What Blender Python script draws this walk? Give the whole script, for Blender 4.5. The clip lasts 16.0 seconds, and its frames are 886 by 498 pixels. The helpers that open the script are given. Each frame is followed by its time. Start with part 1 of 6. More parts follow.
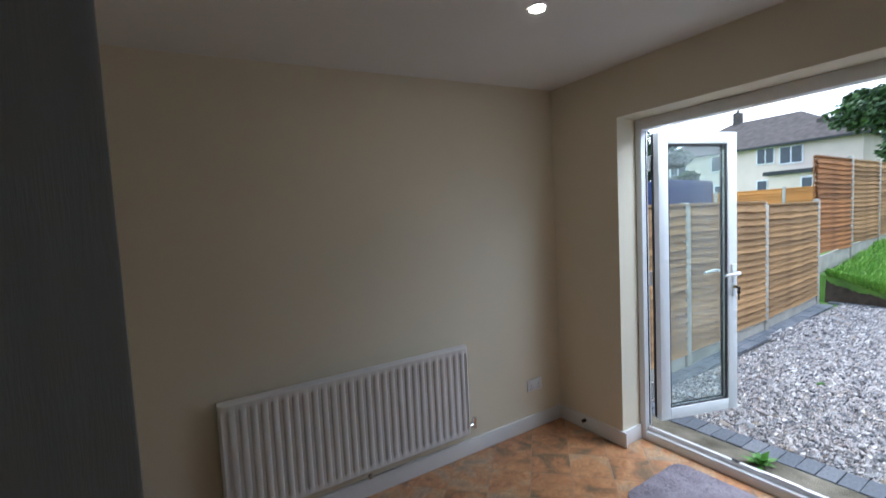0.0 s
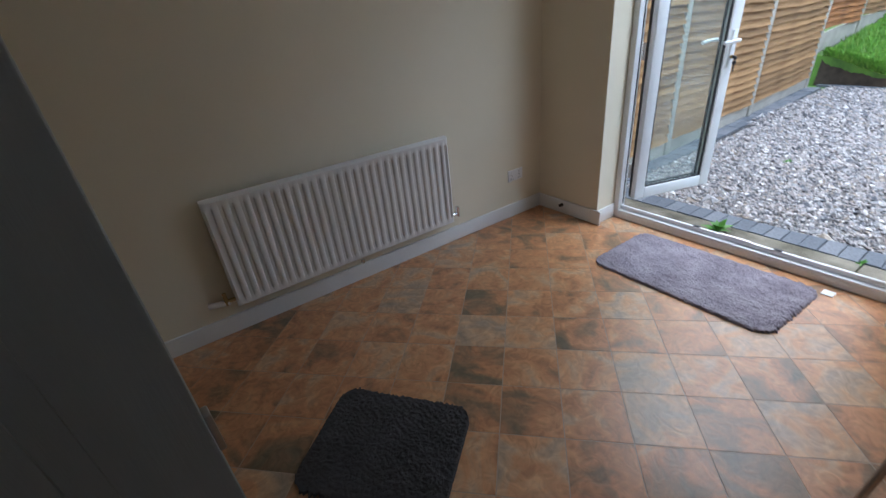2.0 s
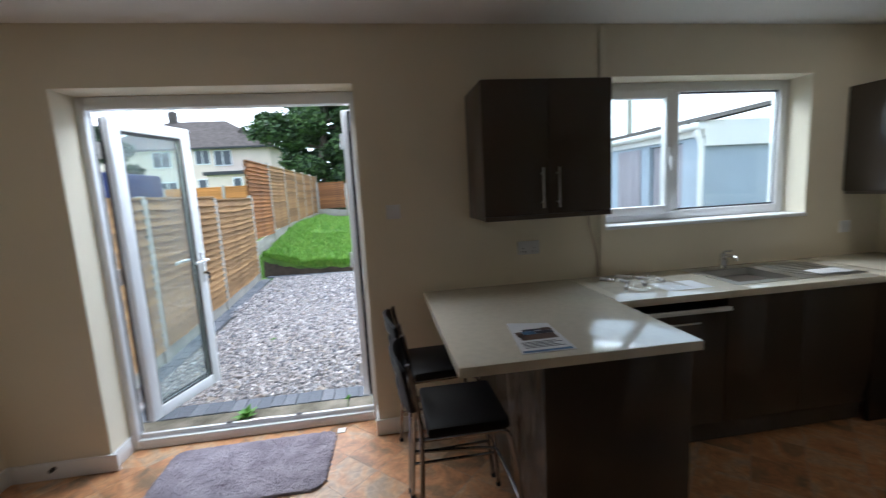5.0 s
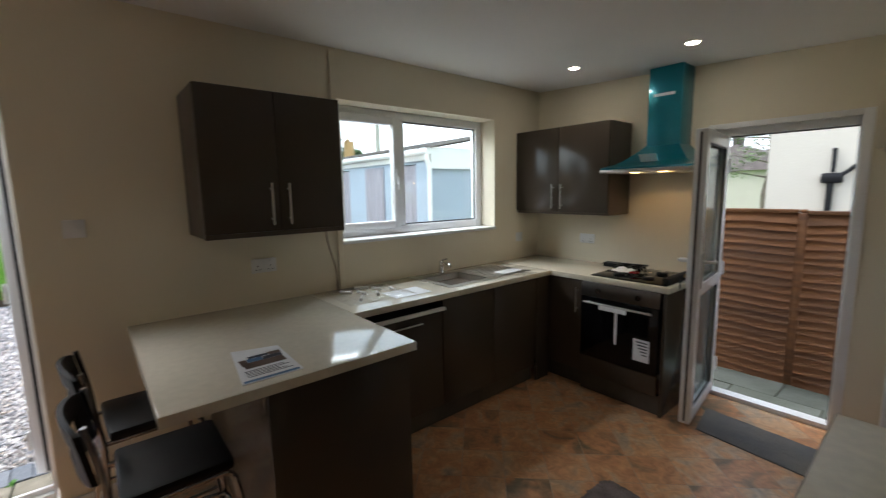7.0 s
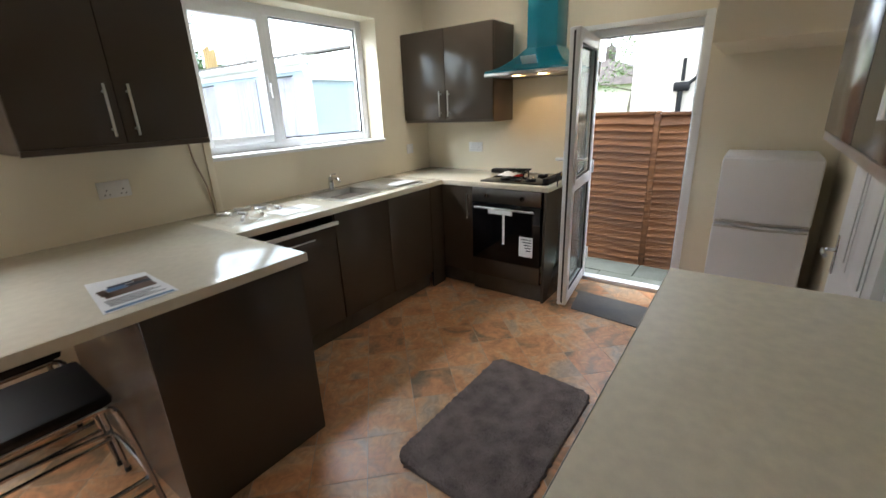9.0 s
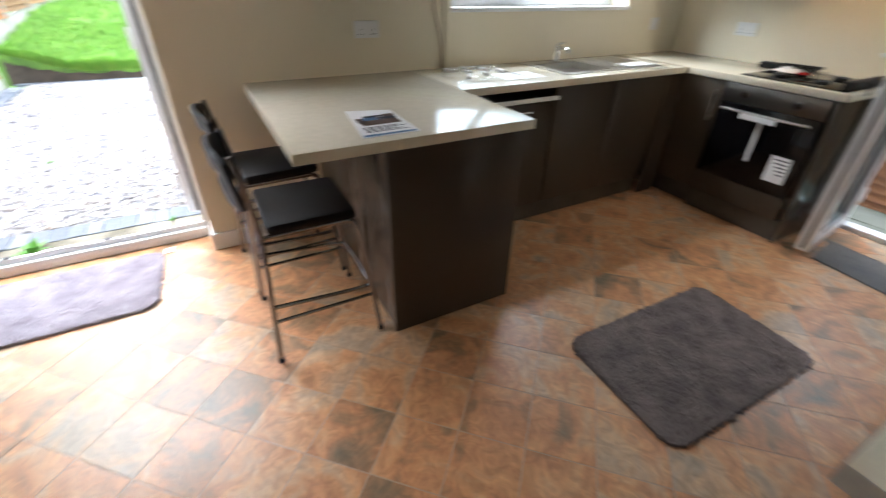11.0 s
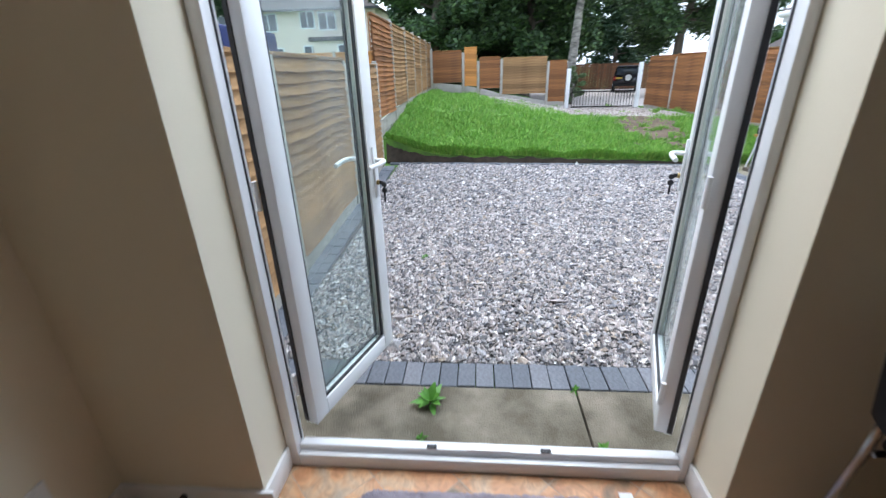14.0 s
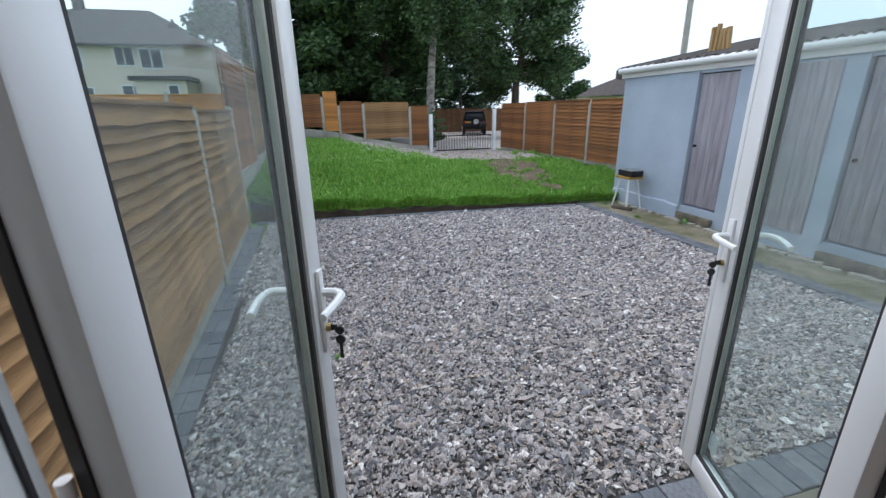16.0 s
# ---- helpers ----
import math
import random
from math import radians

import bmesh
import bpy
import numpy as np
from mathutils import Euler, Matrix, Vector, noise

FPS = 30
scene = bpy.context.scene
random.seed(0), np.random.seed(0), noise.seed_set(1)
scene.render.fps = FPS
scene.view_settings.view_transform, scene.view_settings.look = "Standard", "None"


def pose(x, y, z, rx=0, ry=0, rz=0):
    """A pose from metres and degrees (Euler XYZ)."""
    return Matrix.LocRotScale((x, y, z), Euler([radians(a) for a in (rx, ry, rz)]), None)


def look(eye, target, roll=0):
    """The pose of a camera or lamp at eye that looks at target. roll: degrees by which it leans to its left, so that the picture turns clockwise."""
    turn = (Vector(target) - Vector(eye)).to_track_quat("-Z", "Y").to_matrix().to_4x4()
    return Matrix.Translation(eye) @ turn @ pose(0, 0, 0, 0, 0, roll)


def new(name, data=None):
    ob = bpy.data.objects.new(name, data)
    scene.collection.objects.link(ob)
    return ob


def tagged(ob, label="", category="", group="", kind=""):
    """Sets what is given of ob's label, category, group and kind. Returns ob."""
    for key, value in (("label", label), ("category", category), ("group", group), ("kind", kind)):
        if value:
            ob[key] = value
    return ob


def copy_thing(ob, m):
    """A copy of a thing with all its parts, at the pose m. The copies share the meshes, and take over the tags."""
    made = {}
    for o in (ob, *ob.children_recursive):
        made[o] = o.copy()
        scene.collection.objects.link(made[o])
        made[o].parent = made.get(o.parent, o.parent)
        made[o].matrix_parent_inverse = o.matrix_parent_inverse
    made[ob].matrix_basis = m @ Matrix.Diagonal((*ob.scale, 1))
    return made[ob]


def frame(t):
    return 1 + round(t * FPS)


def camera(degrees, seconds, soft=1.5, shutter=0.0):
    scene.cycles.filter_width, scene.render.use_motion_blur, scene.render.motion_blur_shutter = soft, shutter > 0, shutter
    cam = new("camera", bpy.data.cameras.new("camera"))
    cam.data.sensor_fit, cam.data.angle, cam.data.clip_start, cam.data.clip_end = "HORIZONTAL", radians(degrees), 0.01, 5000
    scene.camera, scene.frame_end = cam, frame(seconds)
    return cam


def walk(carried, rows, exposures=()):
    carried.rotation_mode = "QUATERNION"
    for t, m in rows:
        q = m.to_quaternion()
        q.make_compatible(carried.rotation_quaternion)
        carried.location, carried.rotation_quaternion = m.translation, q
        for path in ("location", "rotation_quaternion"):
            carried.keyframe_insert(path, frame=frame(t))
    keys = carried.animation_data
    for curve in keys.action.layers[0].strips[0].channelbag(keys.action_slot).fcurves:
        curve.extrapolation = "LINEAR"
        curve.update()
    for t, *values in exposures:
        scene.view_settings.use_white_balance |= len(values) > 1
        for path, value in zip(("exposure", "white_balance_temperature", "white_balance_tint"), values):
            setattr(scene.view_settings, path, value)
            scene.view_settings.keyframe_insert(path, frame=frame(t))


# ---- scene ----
cam = camera(92.8, 16.0, soft=1.2, shutter=0.5)
PATH = [
    (0, (-0.146, -0.083, 1.583), (0.911, 1.609, 1.45), -2.8),
    (0.5, (-0.114, -0.091, 1.554), (0.856, 1.627, 1.227), -3.2),
    (1, (-0.103, -0.105, 1.515), (0.866, 1.564, 0.991), -3.5),
    (1.5, (-0.129, -0.075, 1.474), (0.826, 1.517, 0.729), -4.2),
    (2, (-0.13, -0.062, 1.41), (0.815, 1.423, 0.46), -6.2),
    (2.5, (-0.092, -0.088, 1.413), (0.948, 1.319, 0.445), -6.7),
    (3, (-0.057, -0.138, 1.454), (1.198, 1.189, 0.638), -4.9),
    (3.5, (-0.066, -0.113, 1.527), (1.513, 0.912, 0.854), -2.3),
    (4, (-0.069, -0.054, 1.531), (1.787, 0.527, 1.065), -2.2),
    (4.2, (-0.142, 0.02, 1.537), (1.779, 0.402, 1.134), -2.5),
    (6.3, (-0.344, -0.162, 1.582), (1.384, -1.131, 1.31), -1.2),
    (6.5, (-0.343, -0.163, 1.588), (1.334, -1.219, 1.315), -0.9),
    (7, (-0.359, -0.173, 1.584), (1.16, -1.444, 1.311), -1.0),
    (7.5, (-0.4, -0.201, 1.57), (0.944, -1.657, 1.296), -0.8),
    (8, (-0.415, -0.213, 1.552), (0.736, -1.81, 1.198), -1.7),
    (8.2, (-0.407, -0.214, 1.54), (0.699, -1.829, 1.129), -2.0),
    (10.3, (-0.344, -0.13, 1.396), (0.909, -1.368, 0.448), 0.7),
    (10.5, (-0.318, -0.114, 1.388), (0.957, -1.291, 0.393), 1.3),
    (11, (-0.225, -0.073, 1.388), (1.248, -0.896, 0.315), 1.2),
    (11.5, (-0.079, -0.005, 1.403), (1.57, -0.331, 0.321), 0.5),
    (12, (0.161, 0.076, 1.433), (1.909, 0.17, 0.465), 1.0),
    (12.5, (0.406, 0.274, 1.433), (2.134, 0.685, 0.514), 0.7),
    (13, (0.702, 0.534, 1.486), (2.514, 0.837, 0.697), 0.3),
    (13.5, (1.007, 0.745, 1.473), (2.822, 1.043, 0.687), -2.2),
    (13.6, (1.069, 0.769, 1.478), (2.883, 1.028, 0.675), -1.9),
    (14, (1.287, 0.891, 1.486), (3.121, 1.042, 0.703), -1.6),
    (14.5, (1.566, 1.054, 1.495), (3.412, 0.95, 0.733), -1.8),
    (15, (1.812, 1.142, 1.495), (3.634, 0.899, 0.706), -1.0),
    (15.5, (2.012, 1.217, 1.53), (3.857, 0.892, 0.829), -1.6),
    (16, (2.125, 1.287, 1.553), (3.962, 0.808, 0.925), -1.0),
]
EXPOSURES = [(0, 1.22, 5500, 8), (2, 1.22, 5500, 8), (4.2, 1.35, 5500, 8), (6.3, 1.35, 6200, 9), (7.2, 1.66, 6200, 9), (8.2, 2.25, 6200, 9), (10.3, 2.8, 6000, 9), (11.5, 2.6, 6000, 9), (12.5, 2.1, 5850, 9), (13.5, 1.38, 5800, 9), (14.5, 0.92, 5800, 9), (15.3, 0.62, 5850, 9), (16, 0.24, 5900, 9)]
walk(cam, [(t, look(eye, target, roll)) for t, eye, target, roll in PATH], EXPOSURES)

# ---- light ----
world = bpy.data.worlds.new("sky")
scene.world = world
world.use_nodes = True
_wn = world.node_tree
_bg = _wn.nodes["Background"]
_sky = _wn.nodes.new("ShaderNodeTexSky")
_sky.sky_type, _sky.sun_disc = "NISHITA", False
_sky.sun_elevation, _sky.sun_rotation = radians(48), radians(60)
_sky.dust_density, _sky.ozone_density, _sky.air_density = 6.0, 0.6, 1.0
_mix = _wn.nodes.new("ShaderNodeMix")
_mix.data_type = "RGBA"
_mix.inputs["Factor"].default_value = 0.72
_mix.inputs["B"].default_value = (7.9, 8.7, 9.7, 1)
_wn.links.new(_sky.outputs["Color"], _mix.inputs["A"])
_wn.links.new(_mix.outputs["Result"], _bg.inputs["Color"])
_bg.inputs["Strength"].default_value = 0.15
sun = new("sun", bpy.data.lights.new("sun", "SUN"))
sun.data.energy, sun.data.angle, sun.data.color = 0.8, radians(25), (1.0, 0.98, 0.95)
sun.matrix_world = look((0, 0, 20), (-6, 4, 0))



def sky_lamp(name, at, aim, w, h, power):
    """An added area lamp at the head of an opening, standing in for sky light."""
    ob = new(name, bpy.data.lights.new(name, "AREA"))
    ob.data.shape, ob.data.size, ob.data.size_y, ob.data.energy, ob.data.color = "RECTANGLE", w, h, power, (0.93, 0.97, 1.0)
    ob.matrix_world = look(at, aim)
    return ob


# Two added fill lamps brighten the room from the openings.
sky_lamp("patio_sky_fill", (2.78, 0.85, 2.45), (0.3, 0.7, 1.2), 1.5, 0.40, 10)
sky_lamp("window_sky_fill", (2.72, -2.26, 2.40), (1.0, -2.1, 0.9), 1.4, 0.30, 11)


# ---- materials ----
def mat(name, col, rough=0.6, var=0.12, scale=6.0, fine=60.0, bump=0.1, metal=0.0, col2=None, island=False, obj=False, coat=0.0, stretch=(1, 1, 1), spec=0.5, fac2=0.5):
    """A surface with stains at one scale and grain at another; col2 is the second tone."""
    m = bpy.data.materials.new(name)
    m.use_nodes = True
    nt = m.node_tree
    n, l = nt.nodes, nt.links
    b = n["Principled BSDF"]
    tc = n.new("ShaderNodeTexCoord")
    mp = n.new("ShaderNodeMapping")
    mp.inputs["Scale"].default_value = stretch
    l.new(tc.outputs["Object"], mp.inputs["Vector"])
    n1 = n.new("ShaderNodeTexNoise")
    n1.inputs["Scale"].default_value, n1.inputs["Detail"].default_value = scale, 5
    n2 = n.new("ShaderNodeTexNoise")
    n2.inputs["Scale"].default_value, n2.inputs["Detail"].default_value = fine, 3
    for q in (n1, n2):
        l.new(mp.outputs["Vector"], q.inputs["Vector"])
    mx = n.new("ShaderNodeMix")
    mx.data_type = "RGBA"
    c2 = col2 or tuple(c * (1 - var) for c in col)
    mx.inputs["A"].default_value, mx.inputs["B"].default_value = (*col, 1), (*c2, 1)
    ad = n.new("ShaderNodeMath")
    ad.operation = "MULTIPLY_ADD"
    l.new(n2.outputs["Fac"], ad.inputs[0])
    ad.inputs[1].default_value = 0.5
    sh = n.new("ShaderNodeMapRange")
    sh.inputs["From Min"].default_value, sh.inputs["From Max"].default_value = 0.3, 0.7
    l.new(n1.outputs["Fac"], sh.inputs["Value"])
    sh.inputs["To Max"].default_value = fac2 * 1.5
    sh.inputs["To Min"].default_value = -0.2
    l.new(sh.outputs["Result"], ad.inputs[2])
    ad.use_clamp = True
    l.new(ad.outputs[0], mx.inputs["Factor"])
    out = mx.outputs["Result"]
    if island or obj:
        gi = n.new("ShaderNodeNewGeometry" if island else "ShaderNodeObjectInfo")
        hs = n.new("ShaderNodeHueSaturation")
        mr = n.new("ShaderNodeMapRange")
        mr.inputs["To Min"].default_value, mr.inputs["To Max"].default_value = 0.72, 1.25
        l.new(gi.outputs["Random Per Island" if island else "Random"], mr.inputs["Value"])
        l.new(mr.outputs["Result"], hs.inputs["Value"])
        l.new(out, hs.inputs["Color"])
        out = hs.outputs["Color"]
    l.new(out, b.inputs["Base Color"])
    b.inputs["Roughness"].default_value, b.inputs["Metallic"].default_value = rough, metal
    b.inputs["Coat Weight"].default_value = coat
    b.inputs["Coat Roughness"].default_value = 0.05
    b.inputs["Specular IOR Level"].default_value = spec
    if bump:
        bp = n.new("ShaderNodeBump")
        bp.inputs["Strength"].default_value, bp.inputs["Distance"].default_value = bump, 0.01
        l.new(n2.outputs["Fac"], bp.inputs["Height"])
        l.new(bp.outputs["Normal"], b.inputs["Normal"])
    return m


def ramp_mat(name, stops, source="island", rough=0.8, bump=0.3, fine=80.0, mottled=0.25):
    """A colour per piece, picked from stops by its random number, with mottling over it."""
    m = bpy.data.materials.new(name)
    m.use_nodes = True
    n, l = m.node_tree.nodes, m.node_tree.links
    b = n["Principled BSDF"]
    gi = n.new("ShaderNodeNewGeometry" if source == "island" else "ShaderNodeObjectInfo")
    r = n.new("ShaderNodeValToRGB")
    r.color_ramp.interpolation = "CONSTANT" if source == "island" else "LINEAR"
    while len(r.color_ramp.elements) < len(stops):
        r.color_ramp.elements.new(0.5)
    for e, (p, c) in zip(r.color_ramp.elements, stops):
        e.position, e.color = p, (*c, 1)
    l.new(gi.outputs["Random Per Island" if source == "island" else "Random"], r.inputs["Fac"])
    tc = n.new("ShaderNodeTexCoord")
    nz = n.new("ShaderNodeTexNoise")
    nz.inputs["Scale"].default_value, nz.inputs["Detail"].default_value = fine, 4
    l.new(tc.outputs["Object"], nz.inputs["Vector"])
    mr = n.new("ShaderNodeMapRange")
    mr.inputs["From Min"].default_value, mr.inputs["From Max"].default_value = 0.3, 0.7
    mr.inputs["To Min"].default_value, mr.inputs["To Max"].default_value = 1 - mottled, 1 + mottled
    l.new(nz.outputs["Fac"], mr.inputs["Value"])
    hs = n.new("ShaderNodeHueSaturation")
    l.new(r.outputs["Color"], hs.inputs["Color"])
    l.new(mr.outputs["Result"], hs.inputs["Value"])
    l.new(hs.outputs["Color"], b.inputs["Base Color"])
    b.inputs["Roughness"].default_value = rough
    bp = n.new("ShaderNodeBump")
    bp.inputs["Strength"].default_value, bp.inputs["Distance"].default_value = bump, 0.005
    l.new(nz.outputs["Fac"], bp.inputs["Height"])
    l.new(bp.outputs["Normal"], b.inputs["Normal"])
    return m


def tile_mat():
    """Slate-effect vinyl: terracotta, brown and grey clouds, shifted from tile to tile."""
    m = bpy.data.materials.new("slate_effect_vinyl")
    m.use_nodes = True
    n, l = m.node_tree.nodes, m.node_tree.links
    b = n["Principled BSDF"]
    oi = n.new("ShaderNodeObjectInfo")
    tc = n.new("ShaderNodeTexCoord")
    sc = n.new("ShaderNodeVectorMath")
    sc.operation = "SCALE"
    cb = n.new("ShaderNodeCombineXYZ")
    for k in ("X", "Y", "Z"):
        l.new(oi.outputs["Random"], cb.inputs[k])
    l.new(cb.outputs[0], sc.inputs[0])
    sc.inputs["Scale"].default_value = 40.0
    av = n.new("ShaderNodeVectorMath")
    l.new(tc.outputs["Object"], av.inputs[0])
    l.new(sc.outputs[0], av.inputs[1])
    big = n.new("ShaderNodeTexNoise")
    big.inputs["Scale"].default_value, big.inputs["Detail"].default_value, big.inputs["Distortion"].default_value = 4.6, 5, 1.2
    fin = n.new("ShaderNodeTexNoise")
    fin.inputs["Scale"].default_value, fin.inputs["Detail"].default_value, fin.inputs["Distortion"].default_value = 15.0, 8, 2.2
    for q in (big, fin):
        l.new(av.outputs[0], q.inputs["Vector"])
    ad = n.new("ShaderNodeMath")
    ad.operation = "MULTIPLY_ADD"
    l.new(oi.outputs["Random"], ad.inputs[0])
    ad.inputs[1].default_value = 0.27
    l.new(big.outputs["Fac"], ad.inputs[2])
    sb = n.new("ShaderNodeMath")
    sb.operation = "SUBTRACT"
    l.new(ad.outputs[0], sb.inputs[0])
    sb.inputs[1].default_value = 0.13
    r = n.new("ShaderNodeValToRGB")
    stops = ((0.22, (0.15, 0.112, 0.066)), (0.34, (0.29, 0.155, 0.070)), (0.43, (0.45, 0.19, 0.066)), (0.55, (0.52, 0.25, 0.095)), (0.65, (0.49, 0.30, 0.16)), (0.78, (0.33, 0.25, 0.175)))
    while len(r.color_ramp.elements) < len(stops):
        r.color_ramp.elements.new(0.5)
    for e, (p, c) in zip(r.color_ramp.elements, stops):
        e.position, e.color = p, (*c, 1)
    l.new(sb.outputs[0], r.inputs["Fac"])
    mr = n.new("ShaderNodeMapRange")
    mr.inputs["From Min"].default_value, mr.inputs["From Max"].default_value = 0.3, 0.7
    mr.inputs["To Min"].default_value, mr.inputs["To Max"].default_value = 0.77, 1.23
    l.new(fin.outputs["Fac"], mr.inputs["Value"])
    hs = n.new("ShaderNodeHueSaturation")
    l.new(r.outputs["Color"], hs.inputs["Color"])
    l.new(mr.outputs["Result"], hs.inputs["Value"])
    hs.inputs["Saturation"].default_value = 0.92
    l.new(hs.outputs["Color"], b.inputs["Base Color"])
    b.inputs["Coat Weight"].default_value, b.inputs["Coat Roughness"].default_value = 0.12, 0.32
    rr = n.new("ShaderNodeMapRange")
    rr.inputs["To Min"].default_value, rr.inputs["To Max"].default_value = 0.26, 0.46
    l.new(fin.outputs["Fac"], rr.inputs["Value"])
    l.new(rr.outputs["Result"], b.inputs["Roughness"])
    bp = n.new("ShaderNodeBump")
    bp.inputs["Strength"].default_value, bp.inputs["Distance"].default_value = 0.25, 0.004
    l.new(fin.outputs["Fac"], bp.inputs["Height"])
    l.new(bp.outputs["Normal"], b.inputs["Normal"])
    return m


def glass_mat(name, tint=(1, 1, 1), haze=0.0):
    """A clear pane: light goes straight through, and Fresnel gives the gloss; haze paints in a pale veil."""
    m = bpy.data.materials.new(name)
    m.use_nodes = True
    n, l = m.node_tree.nodes, m.node_tree.links
    n.remove(n["Principled BSDF"])
    tr, gl, mx, fr, pw, sc = (n.new("ShaderNode" + k) for k in ("BsdfTransparent", "BsdfGlossy", "MixShader", "LayerWeight", "Math", "Math"))
    tr.inputs["Color"].default_value = (*tint, 1)
    gl.inputs["Roughness"].default_value = 0.01
    pw.operation, sc.operation = "POWER", "MULTIPLY_ADD"
    l.new(fr.outputs["Facing"], pw.inputs[0])
    pw.inputs[1].default_value = 5.0
    l.new(pw.outputs[0], sc.inputs[0])
    sc.inputs[1].default_value, sc.inputs[2].default_value = 0.8, 0.04
    fr.inputs["Blend"].default_value = 0.5
    l.new(sc.outputs[0], mx.inputs[0])
    l.new(tr.outputs[0], mx.inputs[1])
    l.new(gl.outputs[0], mx.inputs[2])
    out = mx.outputs[0]
    # Patchy pale diffuse mix for smears and the haze of reflected sky.
    if haze:
        df, m2, nz, mr, tc = (n.new("ShaderNode" + k) for k in ("BsdfDiffuse", "MixShader", "TexNoise", "MapRange", "TexCoord"))
        df.inputs["Color"].default_value = (0.8, 0.82, 0.84, 1)
        nz.inputs["Scale"].default_value, nz.inputs["Detail"].default_value = 3.0, 6
        l.new(tc.outputs["Object"], nz.inputs["Vector"])
        l.new(nz.outputs["Fac"], mr.inputs["Value"])
        mr.inputs["From Min"].default_value, mr.inputs["From Max"].default_value = 0.3, 0.75
        mr.inputs["To Min"].default_value, mr.inputs["To Max"].default_value = 0.3 * haze, 1.7 * haze
        l.new(mr.outputs["Result"], m2.inputs[0])
        l.new(out, m2.inputs[1])
        l.new(df.outputs[0], m2.inputs[2])
        out = m2.outputs[0]
    l.new(out, n["Material Output"].inputs["Surface"])
    return m


def glow_mat(name, col, power):
    m = bpy.data.materials.new(name)
    m.use_nodes = True
    b = m.node_tree.nodes["Principled BSDF"]
    b.inputs["Base Color"].default_value = (*col, 1)
    b.inputs["Emission Color"].default_value = (*col, 1)
    b.inputs["Emission Strength"].default_value = power
    return m


CREAM = mat("cream_emulsion", (0.78, 0.71, 0.56), 0.75, 0.05, 1.5, 180, 0.05)
CEIL = mat("white_ceiling_paint", (0.84, 0.83, 0.81), 0.85, 0.04, 1.2, 200, 0.04)
GLOSS = mat("white_gloss_paint", (0.80, 0.80, 0.80), 0.32, 0.07, 3, 90, 0.06)
UPVC = mat("white_upvc", (0.82, 0.83, 0.85), 0.28, 0.05, 4, 120, 0.02)
UPVCD = mat("grey_gasket_rubber", (0.035, 0.035, 0.04), 0.6, 0.2, 20, 120, 0.05)
TILE = tile_mat()
GROUT = mat("vinyl_joint", (0.44, 0.34, 0.26), 0.7, 0.2, 8, 90, 0.1)
TAUPE = mat("taupe_high_gloss", (0.066, 0.052, 0.040), 0.17, 0.06, 3, 200, 0.0, coat=0.0, spec=0.34)
TAUPED = mat("taupe_carcass", (0.085, 0.062, 0.046), 0.4, 0.15, 6, 120, 0.03)
PLINTH = mat("dark_plinth", (0.10, 0.09, 0.08), 0.25, 0.3, 6, 80, 0.02)
# Dark wood tone; the grey streaks paint reflections in the film.
WOODB = mat("wood_effect_with_sheen", (0.17, 0.14, 0.115), 0.22, 0.4, 5, 40, 0.03, col2=(0.045, 0.036, 0.03), stretch=(3, 3, 0.7))
WORK = mat("cream_speckled_laminate", (0.76, 0.71, 0.59), 0.14, 0.08, 30, 260, 0.0, coat=0.15)
WORKM = mat("matt_cream_laminate", (0.84, 0.79, 0.64), 0.45, 0.12, 30, 260, 0.02, spec=0.3)
# Edge laminate greyed to paint the shade on the worktop's upright edge.
WORKE = mat("shade_grey_laminate_edge", (0.40, 0.37, 0.32), 0.5, 0.2, 30, 200, 0.05)
STEEL = mat("brushed_steel", (0.55, 0.54, 0.52), 0.28, 0.1, 3, 160, 0.03, metal=1.0, stretch=(1, 12, 12))
CHROME = mat("chrome", (0.72, 0.73, 0.75), 0.10, 0.05, 6, 120, 0.0, metal=1.0)
# Chrome darkened in colour for the dark surroundings the tubes reflect.
LEGCHROME = mat("reflection_dark_chrome", (0.36, 0.365, 0.38), 0.20, 0.15, 6, 120, 0.0, metal=1.0)
# Brushed steel darkened to stand for the taupe units reflected in it.
STEELD = mat("reflection_dark_steel", (0.20, 0.19, 0.18), 0.34, 0.1, 3, 160, 0.03, metal=1.0, stretch=(12, 1, 12))
# Paler steel for the bowl only, painting in the window light it reflects.
SINKS = mat("lit_sink_steel", (0.66, 0.65, 0.62), 0.36, 0.1, 3, 160, 0.02, metal=0.75)
TEAL = mat("blue_film_on_steel", (0.01, 0.20, 0.27), 0.30, 0.25, 4, 60, 0.02, metal=0.55, coat=0.4)
BLACKG = mat("black_glass", (0.005, 0.005, 0.006), 0.08, 0.2, 4, 100, 0.0, spec=0.3)
BLACK = mat("black_vinyl", (0.006, 0.006, 0.007), 0.50, 0.3, 12, 140, 0.10, spec=0.25)
PAPER = mat("white_paper", (0.82, 0.83, 0.85), 0.5, 0.04, 10, 100, 0.02)
INK = mat("dark_ink", (0.04, 0.045, 0.07), 0.5, 0.3, 40, 200, 0.0)
INKB = mat("blue_ink", (0.10, 0.22, 0.40), 0.5, 0.3, 40, 200, 0.0)
INKR = mat("brown_ink", (0.16, 0.10, 0.075), 0.5, 0.4, 60, 200, 0.0)
MATP = mat("purple_grey_pile", (0.42, 0.375, 0.43), 0.95, 0.3, 7, 230, 0.9, col2=(0.23, 0.20, 0.24))
MATG = mat("brown_grey_pile", (0.25, 0.205, 0.20), 0.95, 0.3, 11, 160, 1.0, col2=(0.12, 0.098, 0.098))
